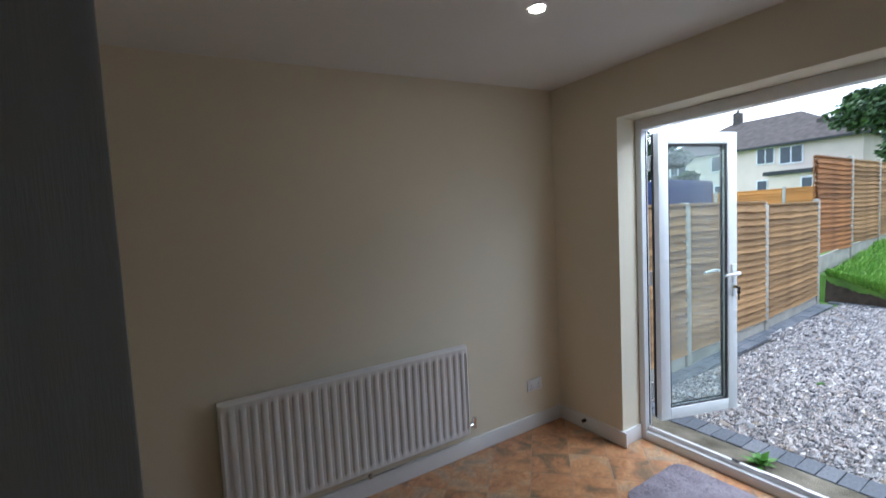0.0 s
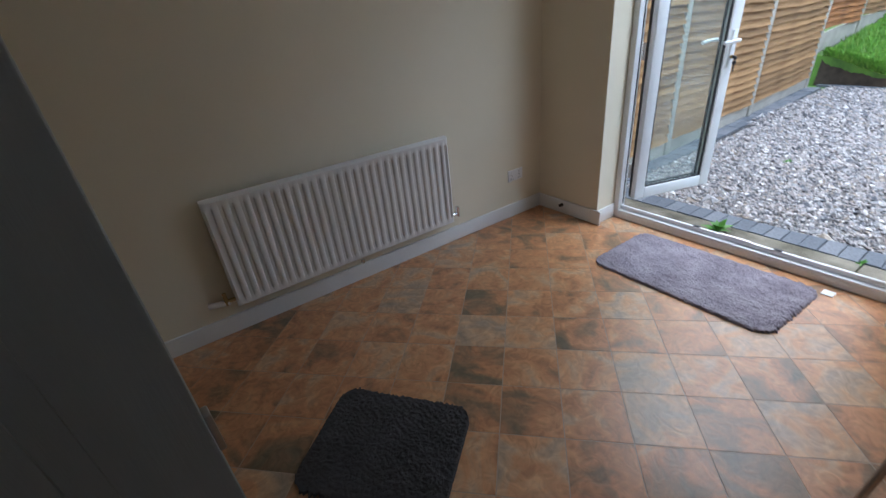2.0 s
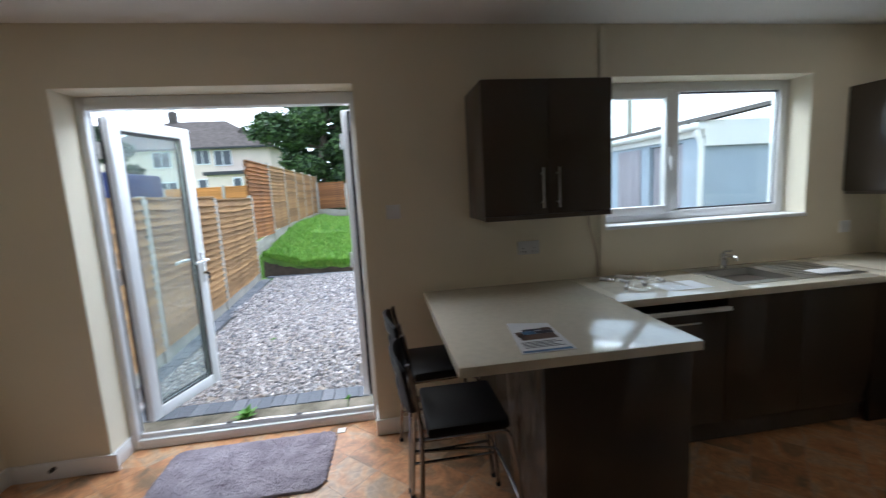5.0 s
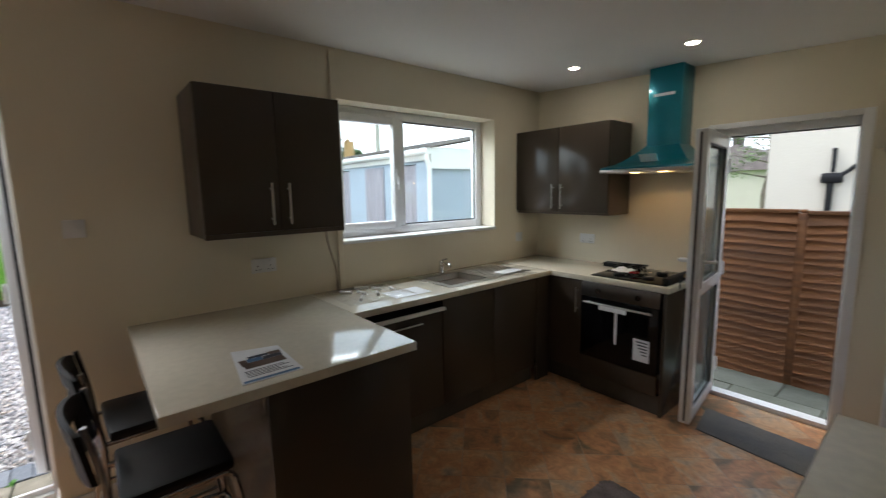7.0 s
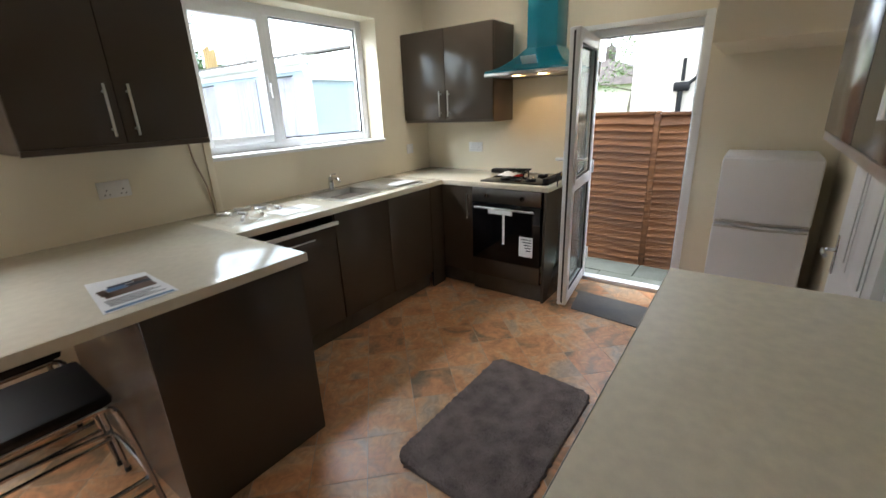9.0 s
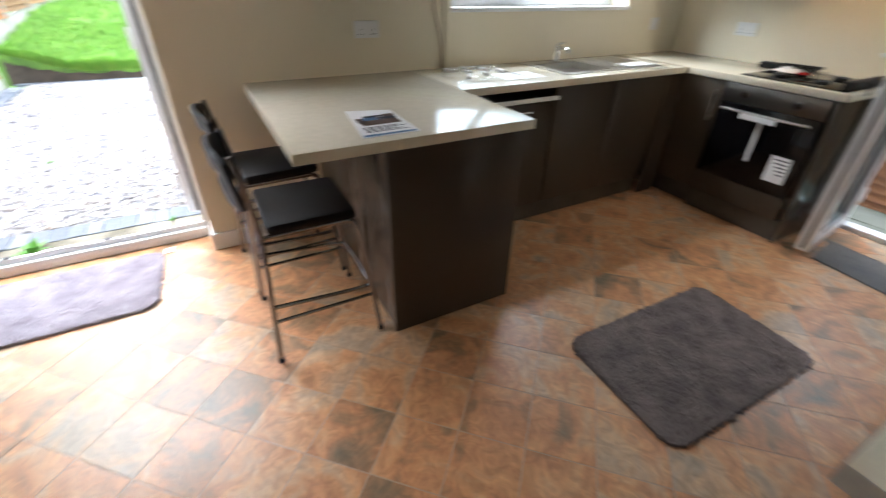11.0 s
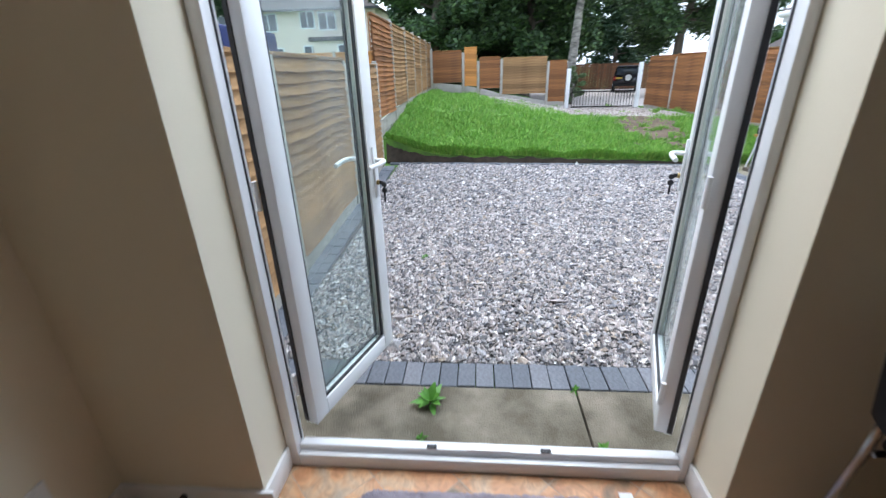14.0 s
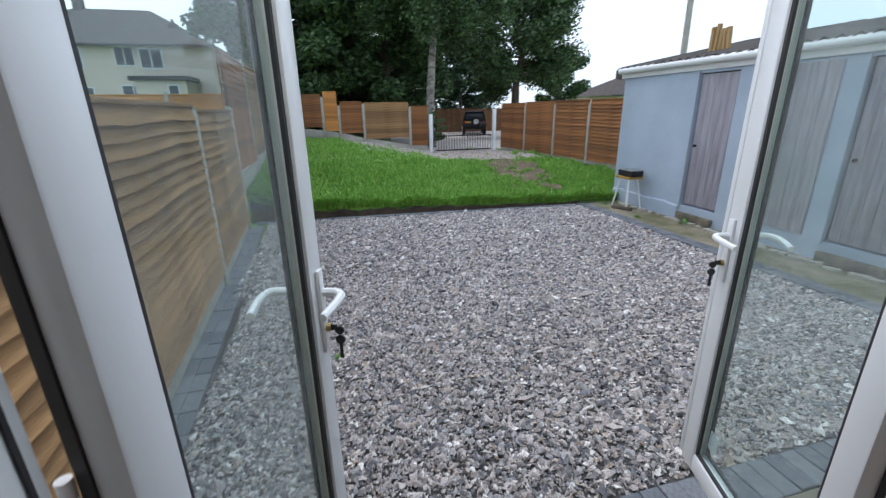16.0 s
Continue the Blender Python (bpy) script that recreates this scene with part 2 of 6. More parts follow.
MATD = mat("charcoal_pile", (0.075, 0.072, 0.076), 0.95, 0.3, 8, 230, 0.9)
MATS = mat("grey_ribbed_mat", (0.12, 0.122, 0.13), 0.9, 0.3, 4, 200, 0.7, col2=(0.21, 0.19, 0.165), fac2=0.35)
RADW = mat("white_radiator_enamel", (0.78, 0.77, 0.76), 0.35, 0.05, 4, 80, 0.02)
BRASS = mat("brass", (0.45, 0.33, 0.14), 0.35, 0.2, 10, 100, 0.05, metal=1.0)
# Grey for the hall door, darker than the other doors' white.
GREYS = mat("grey_satin", (0.27, 0.285, 0.29), 0.5, 0.1, 4, 60, 0.1, stretch=(8, 8, 0.5))
FRIDGE = mat("white_fridge_enamel", (0.74, 0.74, 0.76), 0.35, 0.04, 3, 120, 0.05)
POLY = glass_mat("clear_polythene", (0.9, 0.9, 0.9))
GLASS = glass_mat("window_glass", (0.93, 0.97, 0.96))
GLASSD = glass_mat("hazy_smeared_door_glass", (0.86, 0.93, 0.92), 0.075)
STRIP = mat("mossy_concrete_strip", (0.30, 0.255, 0.19), 0.95, 0.4, 3, 60, 0.7, col2=(0.13, 0.125, 0.06), fac2=0.6)
CONC = mat("weathered_concrete", (0.25, 0.22, 0.17), 0.9, 0.35, 5, 120, 0.9, col2=(0.095, 0.082, 0.055), fac2=0.6)
POST = mat("concrete_post", (0.46, 0.43, 0.37), 0.9, 0.25, 4, 90, 0.4)
BLOCK = ramp_mat("slate_grey_block", ((0.0, (0.085, 0.095, 0.115)), (0.5, (0.12, 0.13, 0.15)), (1.0, (0.155, 0.16, 0.18))), "obj", 0.75, 0.3, 60, 0.2)
STONE = ramp_mat("mixed_gravel", ((0.0, (0.33, 0.32, 0.325)), (0.18, (0.43, 0.385, 0.37)), (0.34, (0.15, 0.15, 0.165)), (0.46, (0.47, 0.43, 0.41)), (0.6, (0.36, 0.32, 0.31)), (0.76, (0.68, 0.65, 0.63)), (0.84, (0.20, 0.19, 0.195)), (0.95, (0.43, 0.36, 0.30))), "island", 0.85, 0.5, 90, 0.3)
STONEP = ramp_mat("pale_path_gravel", ((0.0, (0.44, 0.38, 0.34)), (0.4, (0.55, 0.48, 0.43)), (0.8, (0.36, 0.30, 0.26))), "island", 0.9, 0.4, 90, 0.25)
# Bed colour darkened to paint the shade in the crevices between stones.
BED = mat("shaded_gravel_bed", (0.07, 0.067, 0.067), 0.95, 0.4, 18, 60, 0.8, col2=(0.03, 0.028, 0.028))
LAP = mat("golden_larch_lap", (0.40, 0.235, 0.10), 0.8, 0.35, 2, 30, 0.5, col2=(0.23, 0.125, 0.05), stretch=(1, 1, 9), obj=True)
LAPB = mat("brown_larch_lap", (0.36, 0.150, 0.042), 0.8, 0.35, 2, 30, 0.4, col2=(0.18, 0.075, 0.027), stretch=(1, 1, 9), obj=True)
LAPR = mat("red_brown_lap", (0.19, 0.078, 0.026), 0.75, 0.35, 2, 30, 0.5, col2=(0.095, 0.036, 0.013), stretch=(1, 1, 9), obj=True)
# Soil darkened in colour for the shade under the overhanging grass.
BANK = mat("shaded_bank_soil", (0.065, 0.045, 0.03), 0.95, 0.4, 7, 50, 0.9, col2=(0.025, 0.018, 0.012))
LAPO = mat("fresh_orange_panel", (0.62, 0.27, 0.06), 0.75, 0.3, 2, 30, 0.3, stretch=(1, 1, 9), obj=True)
SOIL = mat("bare_soil", (0.16, 0.115, 0.075), 0.95, 0.4, 5, 45, 0.9, col2=(0.07, 0.05, 0.03))
TURF = mat("turf", (0.14, 0.27, 0.035), 0.95, 0.4, 2, 40, 0.8, col2=(0.045, 0.085, 0.02))
BLADE = ramp_mat("grass_blades", ((0.0, (0.17, 0.36, 0.045)), (0.3, (0.24, 0.45, 0.06)), (0.6, (0.12, 0.27, 0.035)), (0.85, (0.34, 0.48, 0.10))), "island", 0.6, 0.05, 30, 0.15)
LEAF = ramp_mat("dark_leaves", ((0.0, (0.042, 0.085, 0.026)), (0.3, (0.068, 0.130, 0.036)), (0.6, (0.026, 0.052, 0.018)), (0.85, (0.105, 0.175, 0.052))), "island", 0.6, 0.05, 20, 0.2)
LEAFC = ramp_mat("conifer_leaves", ((0.0, (0.020, 0.050, 0.022)), (0.4, (0.030, 0.070, 0.028)), (0.8, (0.045, 0.085, 0.03))), "island", 0.6, 0.05, 20, 0.2)
LEAFP = ramp_mat("pale_leaves", ((0.0, (0.10, 0.15, 0.05)), (0.4, (0.14, 0.19, 0.08)), (0.8, (0.08, 0.11, 0.05))), "island", 0.6, 0.05, 20, 0.2)
BARK = mat("bark", (0.16, 0.13, 0.10), 0.95, 0.5, 5, 30, 0.9, col2=(0.06, 0.05, 0.04), stretch=(1, 1, 0.3))
BIRCH = mat("birch_bark", (0.42, 0.38, 0.33), 0.9, 0.5, 4, 24, 0.7, col2=(0.09, 0.08, 0.07), stretch=(1, 1, 2.5))
BLUE = mat("pale_blue_masonry_paint", (0.42, 0.49, 0.58), 0.8, 0.2, 1.5, 45, 0.35, col2=(0.34, 0.40, 0.48))
DOORP = mat("peeling_lilac_boards", (0.40, 0.38, 0.42), 0.8, 0.4, 3, 26, 0.5, col2=(0.24, 0.22, 0.25), stretch=(9, 1, 0.6))
ROOF = mat("grey_brown_tiles", (0.115, 0.098, 0.09), 0.9, 0.4, 3, 26, 0.4, col2=(0.07, 0.06, 0.055), spec=0.1)
ROOFS = mat("mossy_sheet_roof", (0.10, 0.085, 0.075), 0.95, 0.5, 3, 40, 0.8, col2=(0.05, 0.045, 0.04))
RENDERW = mat("cream_render", (0.78, 0.65, 0.55), 0.9, 0.12, 0.8, 30, 0.3)
WHITEW = mat("pale_cream_render", (0.52, 0.48, 0.41), 0.9, 0.08, 0.8, 30, 0.3)
PANED = mat("far_window_glass", (0.05, 0.065, 0.08), 0.08, 0.3, 2, 30, 0.0)
PAVE = mat("pale_paving", (0.17, 0.18, 0.155), 0.9, 0.25, 3, 50, 0.4, col2=(0.10, 0.11, 0.085), obj=True)
DRIVE = mat("pale_drive", (0.48, 0.42, 0.38), 0.95, 0.3, 1.2, 20, 0.4)
CARP = mat("dark_car_paint", (0.02, 0.018, 0.025), 0.2, 0.2, 2, 60, 0.0, coat=0.6)
TYRE = mat("tyre_rubber", (0.015, 0.015, 0.016), 0.85, 0.3, 8, 60, 0.3)
LAMPR = mat("red_lens", (0.35, 0.02, 0.02), 0.2, 0.2, 8, 60, 0.0)
PLATE = mat("yellow_plate", (0.65, 0.42, 0.04), 0.4, 0.1, 8, 60, 0.0)
NAVY = mat("navy_canvas", (0.02, 0.03, 0.12), 0.8, 0.3, 4, 60, 0.2)
YELW = mat("ochre_stool_seat", (0.50, 0.29, 0.04), 0.6, 0.3, 6, 60, 0.2)
TIMBER = mat("fresh_timber", (0.45, 0.29, 0.12), 0.8, 0.3, 3, 40, 0.3, stretch=(6, 6, 0.6))
WEED = mat("weed_leaf", (0.10, 0.27, 0.03), 0.5, 0.3, 20, 80, 0.2)
BULB = glow_mat("lit_downlight", (1.0, 0.88, 0.72), 60.0)
HOODL = glow_mat("lit_hood_lamp", (1.0, 0.62, 0.25), 5.0)

# ---- building helpers ----
ORIGIN = {}


def box(bm, x0, x1, y0, y1, z0, z1, bev=0.0):
    """A box between the given faces, its edges rounded by bev."""
    r = bmesh.ops.create_cube(bm, size=1.0)
    v = r["verts"]
    bmesh.ops.scale(bm, vec=(abs(x1 - x0), abs(y1 - y0), abs(z1 - z0)), verts=v)
    bmesh.ops.translate(bm, vec=((x0 + x1) / 2, (y0 + y1) / 2, (z0 + z1) / 2), verts=v)
    if bev:
        e = {e for q in v for e in q.link_edges}
        bmesh.ops.bevel(bm, geom=list(e), offset=bev, segments=2, affect="EDGES", profile=0.5)
    return bm


def boxm(*a, bev=0.0):
    return box(bmesh.new(), *a, bev=bev)


def rod(bm, p, q, r, seg=10, r2=None):
    """A round bar from p to q."""
    p, q = Vector(p), Vector(q)
    d = q - p
    m = Matrix.Translation((p + q) / 2) @ d.to_track_quat("Z", "Y").to_matrix().to_4x4()
    bmesh.ops.create_cone(bm, cap_ends=True, segments=seg, radius1=r, radius2=r if r2 is None else r2, depth=d.length, matrix=m)
    return bm


def tube(bm, pts, r, seg=8, rounds=3):
    """A bent tube through pts, its corners eased."""
    pts = [Vector(p) for p in pts]
    for _ in range(rounds):
        new_pts = [pts[0]]
        for a, b in zip(pts, pts[1:]):
            new_pts += [a.lerp(b, 0.25), a.lerp(b, 0.75)]
        pts = new_pts + [pts[-1]]
    rings = []
    up = Vector((0.31, 0.17, 0.93))
    for i, p in enumerate(pts):
        d = (pts[min(i + 1, len(pts) - 1)] - pts[max(i - 1, 0)]).normalized()
        a = d.cross(up)
        a = a.normalized() if a.length > 1e-4 else d.orthogonal().normalized()
        b = d.cross(a)
        rings.append([bm.verts.new(p + r * (math.cos(k * math.tau / seg) * a + math.sin(k * math.tau / seg) * b)) for k in range(seg)])
    for s, t in zip(rings, rings[1:]):
        for k in range(seg):
            bm.faces.new((s[k], s[(k + 1) % seg], t[(k + 1) % seg], t[k]))
    bm.faces.new(rings[0])
    bm.faces.new(rings[-1][::-1])
    return bm


def turn(bm, pivot, deg, axis="Z"):
    bmesh.ops.rotate(bm, cent=pivot, matrix=Matrix.Rotation(radians(deg), 3, axis), verts=bm.verts)
    return bm


def finish(bm, name, smooth):
    bmesh.ops.recalc_face_normals(bm, faces=bm.faces)
    me = bpy.data.meshes.new(name)
    bm.to_mesh(me)
    bm.free()
    if smooth:
        me.shade_smooth()
        me.set_sharp_from_angle(angle=radians(38))
    return me


def thing(name, at, label, category, group=""):
    """An Empty at the base of a thing, to hold its parts."""
    ob = new(name)
    ob.empty_display_size = 0.1
    ob.location = at
    ORIGIN[ob] = Vector(at)
    return tagged(ob, label, category, group)


def part(name, bm, material, parent, label="", smooth=True):
    """One mesh under a thing or a part, from a bmesh in world coordinates."""
    o = ORIGIN[parent]
    bmesh.ops.translate(bm, vec=-o, verts=bm.verts)
    ob = new(name, finish(bm, name, smooth))
    ob.data.materials.append(material)
    ob.parent = parent
    ORIGIN[ob] = o
    return tagged(ob, label)


def solid(name, bm, material, label, category, group="", kind="", smooth=True, at=None):
    """A thing of one mesh."""
    o = Vector(at) if at else Vector((0, 0, 0))
    bmesh.ops.translate(bm, vec=-o, verts=bm.verts)
    ob = new(name, finish(bm, name, smooth))
    ob.data.materials.append(material)
    ob.location = o
    ORIGIN[ob] = o
    return tagged(ob, label, category, group, kind)


def raw(name, verts, faces, material, label="", category="", kind=""):
    me = bpy.data.meshes.new(name)
    me.from_pydata(verts, [], faces)
    me.update()
    me.materials.append(material)
    ob = new(name, me)
    ORIGIN[ob] = Vector((0, 0, 0))
    return tagged(ob, label, category, "", kind)


def structure(name, bm, material, label, smooth=False):
    return solid(name, bm, material, label, name.split("_")[0], kind="structure", smooth=smooth)

# ---- the room ----
XE, YN, YS, XW, ZC, ZT = 2.30, 2.20, -3.66, -0.80, 2.49, 0.92
PATIO = -0.145


def ceil_z(x):
    """Underside of the old ceiling, which falls a little towards the hall."""
    return 2.515 - 0.048 * (XE - x)



bm = bmesh.new()
for b in ((XE, 2.6, 1.648, 2.40, -0.2, 2.75), (XE, 2.6, 0.07, 1.648, 2.19, 2.75), (XE, 2.6, -1.50, 0.07, -0.2, 2.75), (XE, 2.6, -3.02, -1.50, -0.2, 1.25), (XE, 2.6, -3.02, -1.50, 2.20, 2.75), (XE, 2.6, -3.90, -3.02, -0.2, 2.75), (2.4895, 2.6, 0.07, 1.648, -0.2, -0.02)):
    box(bm, *b)
wall_east = structure("wall_east", bm, CREAM, "cream painted wall with patio door opening and window")
structure("wall_north", boxm(-2.2, XE, YN, 2.4, -0.2, 2.75), CREAM, "cream painted wall behind the radiator")
bm = bmesh.new()
for b in ((0.78, XE, -3.90, YS, -0.2, 2.75), (-0.05, 0.78, -3.90, YS, 1.985, 2.75), (-2.2, -0.05, -3.90, YS, -0.2, 2.75), (-0.05, 0.78, -3.90, -3.6995, -0.2, -0.02)):
    box(bm, *b)
structure("wall_south", bm, CREAM, "cream painted wall with back door opening")
bm = bmesh.new()
for b in ((-0.92, XW, 0.34, YN, 0, ZC), (-0.92, XW, -0.50, 0.34, 2.02, ZC), (-0.92, XW, YS, -0.50, 0, ZC)):
    box(bm, *b)
structure("wall_west", bm, CREAM, "cream painted wall with a doorway to the hall")
structure("wall_hall", boxm(-2.2, -2.1, YS, YN, 0, 2.75), CREAM, "plain cream hall wall")
bm = boxm(-2.2, XE, YS, YN, ZC, 2.75)
for v in bm.verts:
    if v.co.z < 2.6:
        v.co.z = ceil_z(v.co.x)
structure("ceiling", bm, CEIL, "white painted ceiling")
structure("wall_bulkhead", boxm(XW, -0.13, YS, -2.87, 1.735, ZC, bev=0.004), CREAM, "cream boxed-in stair bulkhead")
floor = structure("floor", boxm(-2.2, 2.4895, -3.6995, YN, -0.2, -0.0008), GROUT, "terracotta slate-effect vinyl floor")


def skirting(name, x0, x1, y0, y1):
    bm = boxm(x0, x1, y0, y1, 0, 0.105, bev=0.004)
    return solid(name, bm, GLOSS, "white gloss painted skirting board", "skirting", kind="structure")


skirting("baseboard_1", XW, XE - 0.016, YN - 0.016, YN)
skirting("baseboard_2", XE - 0.016, XE, 1.610, YN)
skirting("baseboard_3", XE, 2.49, 1.633, 1.648)
skirting("baseboard_4", XE - 0.016, XE, -0.60, 0.086)
skirting("baseboard_5", XE, 2.49, 0.07, 0.086)
skirting("baseboard_6", -0.60, -0.06, YS, YS + 0.016)


def casing(name, y0, y1, z1, x):
    bm = bmesh.new()
    box(bm, x, x + 0.018, y0 - 0.06, y0, 0, z1 + 0.06, bev=0.004)
    box(bm, x, x + 0.018, y1, y1 + 0.06, 0, z1 + 0.06, bev=0.004)
    box(bm, x, x + 0.018, y0, y1, z1, z1 + 0.06, bev=0.004)
    return solid(name, bm, GLOSS, "white gloss door casing", "trim", kind="structure")


casing("trim_hall_door", -0.50, 0.34, 2.02, XW)
structure("wall_store", boxm(XW, -0.765, -2.87, -1.792, -0.01, 2.6), CREAM, "cream boxed wall round the store door")
casing("trim_store_door", -2.53, -1.82, 1.86, -0.765)


def panel_door(name, label, width, height, m, paint=None, sides=(-1, 1)):
    """A moulded panel door lying along +x from its hinge, turned into place by m."""
    paint = paint or GLOSS
    ob = thing(name, (0, 0, 0), label, "door")
    bm = boxm(0, width, -0.02, 0.02, 0.008, height, bev=0.003)
    leaf = part("leaf", bm, paint, ob)
    rows = ((0.22, 0.82), (0.98, 1.50), (1.62, height - 0.10))
    cols = ((0.095, width / 2 - 0.045), (width / 2 + 0.045, width - 0.095))
    for a, c in rows:
        for u, v in cols:
            for s in (-1, 1):
                bm = bmesh.new()
                box(bm, u, v, s * 0.0205, s * 0.024, a, c, bev=0.0015)
                box(bm, u + 0.03, v - 0.03, s * 0.024, s * 0.030, a + 0.03, c - 0.03, bev=0.003)
                part("panel", bm, paint, leaf)
    for s in sides:
        bm = boxm(width - 0.085, width - 0.045, s * 0.0205, s * 0.027, 0.90, 1.06, bev=0.003)
        pl = part("handle_plate", bm, CHROME, ob, "chrome handle plate")
        bm = tube(bmesh.new(), ((width - 0.065, s * 0.027, 1.0), (width - 0.065, s * 0.07, 1.0), (width - 0.17, s * 0.07, 1.0)), 0.009)
        part("lever", bm, CHROME, pl)
    part("latch", boxm(width - 0.001, width + 0.008, -0.011, 0.011, 0.97, 1.03, bev=0.002), STEEL, ob)
    ob.matrix_world = m
    tagged(ob, kind="structure")
    return ob


panel_door("door_hall", "grey panelled hall door standing open", 0.60, 1.98, pose(-0.79, 0.345, 0, 0, 0, 6), GREYS, ())
panel_door("door_store", "white panelled interior door, closed, with chrome lever", 0.70, 1.97, pose(-0.742, -1.825, -0.13, 0, 0, -90))


# ---- uPVC openings ----
def glazed_leaf(name, label, width, z0, z1, m, handle_x, midrail=None, sticker=False, keyside=-1, seal=1):
    """A glazed uPVC leaf lying along +x from its hinge; y is its thickness, inside face at -y."""
    ob = thing(name, (0, 0, 0), label, "door")
    f, t = 0.078, 0.033
    bars = [(0, f, z0, z1), (width - f, width, z0, z1), (f, width - f, z0, z0 + f), (f, width - f, z1 - f, z1)]
    if midrail:
        bars.append((f, width - f, midrail - f / 2, midrail + f / 2))
    names = ["hinge_stile", "lock_stile", "bottom_rail", "top_rail", "mid_rail"]
    for nm, (u, v, a, c) in zip(names, bars):
        part(nm, boxm(u, v, -t, t, a, c, bev=0.006), UPVC, ob)
    spans = [(z0 + f, z1 - f)] if not midrail else [(z0 + f, midrail - f / 2), (midrail + f / 2, z1 - f)]
    for a, c in spans:
        bm = bmesh.new()
        for s in (-1, 1):
            for q in ((f, f + 0.012, a, c), (width - f - 0.012, width - f, a, c), (f + 0.012, width - f - 0.012, a, a + 0.012), (f + 0.012, width - f - 0.012, c - 0.012, c)):
                box(bm, q[0], q[1], s * 0.014, s * 0.024, q[2], q[3])
        part("gasket", bm, UPVCD, ob, "dark grey rubber glazing gasket", smooth=False)
        pn = part("pane", boxm(f, width - f, -0.003, 0.003, a, c), GLASSD, ob, "clear glass pane", smooth=False)
        pn.visible_shadow = False
    part("edge_seal", boxm(width - 0.0005, width + 0.003, -0.006, 0.006, z0 + 0.02, z1 - 0.02), UPVCD, ob, "dark rubber edge seal")
    part("edge_seal", boxm(-0.004, 0.0005, seal * 0.012, seal * 0.030, z0 + 0.01, z1 - 0.01), UPVCD, ob, "dark rubber edge seal")
    hx = handle_x
    for s in (-1, 1):
        pl = part("handle_plate", boxm(hx - 0.015, hx + 0.015, s * 0.0335, s * 0.045, 0.95, 1.18, bev=0.005), UPVC, ob)
        bm = tube(bmesh.new(), ((hx, s * 0.045, 1.12), (hx, s * 0.095, 1.12), (hx - 0.05, s * 0.10, 1.118), (hx - 0.12, s * 0.085, 1.11)), 0.0105)
        part("lever", bm, UPVC, pl)
    k = keyside
    lk = part("lock_barrel", rod(bmesh.new(), (hx, k * 0.04, 1.02), (hx, k * 0.056, 1.02), 0.011), BRASS, ob, "brass lock barrel")
    bm = boxm(hx - 0.002, hx + 0.002, k * 0.056, k * 0.072, 1.012, 1.028)
    rod(bm, (hx - 0.003, k * 0.078, 1.012), (hx + 0.003, k * 0.078, 1.012), 0.012, 12)
    part("key", bm, UPVCD, lk, "key left in the lock")
    bm = rod(bmesh.new(), (hx - 0.003, k * 0.078, 0.985), (hx + 0.003, k * 0.078, 0.985), 0.013, 12)
    box(bm, hx - 0.002, hx + 0.002, k * 0.074, k * 0.082, 0.93, 0.98)
    part("hanging_key", bm, UPVCD, lk)
    if sticker:
        st = part("sticker", boxm(width - f - 0.075, width - f - 0.02, -0.0052, -0.0042, 0.265, 0.345), PAPER, ob, "small white and red warning sticker")
        part("sticker_bar", boxm(width - f - 0.072, width - f - 0.023, -0.0062, -0.0054, 0.272, 0.284), LAMPR, st)
        part("sticker_bar", boxm(width - f - 0.066, width - f - 0.029, -0.0062, -0.0054, 0.30, 0.335), INKR, st)
    for z in (z0 + 0.2, (z0 + z1) / 2, z1 - 0.2):
        part("hinge", rod(bmesh.new(), (-0.012, 0.036, z - 0.05), (-0.012, 0.036, z + 0.05), 0.009), UPVC, ob)
    ob.matrix_world = m
    return tagged(ob, kind="structure")


# patio door frame
pf = thing("door_frame_patio", (2.50, 0.85, 0), "white uPVC french door frame with raised sill", "door frame")
tagged(pf, kind="structure")
for nm, b in (("jamb", (2.49, 2.555, 0.072, 0.106, 0.0, 2.188)), ("jamb", (2.49, 2.565, 1.604, 1.646, 0.0, 2.188)), ("head", (2.49, 2.565, 0.1065, 1.604, 2.118, 2.188)), ("sill", (2.49, 2.575, 0.1065, 1.604, 0.0, 0.062))):
    part(nm, boxm(*b, bev=0.005), UPVC, pf)
part("sill_upstand", boxm(2.515, 2.535, 0.1065, 1.604, 0.0625, 0.092, bev=0.004), UPVC, pf)
part("sill_track", boxm(2.537, 2.57, 0.1065, 1.604, 0.0625, 0.074, bev=0.002), UPVC, pf, "worn sill rebate")
for y0, y1 in ((0.106, 0.1065), (1.6035, 1.604)):
    part("jamb_seal", boxm(2.536, 2.543, y0 - 0.003, y1 + 0.003, 0.1, 2.11), UPVCD, pf, "dark weather seal")
for y in (0.61, 1.06):
    part("keep", boxm(2.5155, 2.534, y - 0.02, y + 0.02, 0.0925, 0.100, bev=0.002), UPVCD, pf, "dark metal lock keep")
part("keep_plate", boxm(2.5155, 2.534, 0.75, 0.92, 0.0925, 0.096), STEEL, pf)
part("outer_cill", boxm(2.576, 2.604, 0.05, 1.645, -0.03, 0.03, bev=0.006), UPVC, pf)
glazed_leaf("door_patio_north", "white uPVC glazed french door leaf standing open", 0.644, 0.13, 2.10, pose(2.592, 1.573, 0, 0, 0, -18.8), 0.606)
lr = glazed_leaf("door_patio_south", "white uPVC glazed french door leaf standing open, warning sticker", 0.688, 0.13, 2.10, pose(2.602, 0.142, 0, 0, 0, -19.0), 0.650, keyside=1, sticker=True, seal=-1)
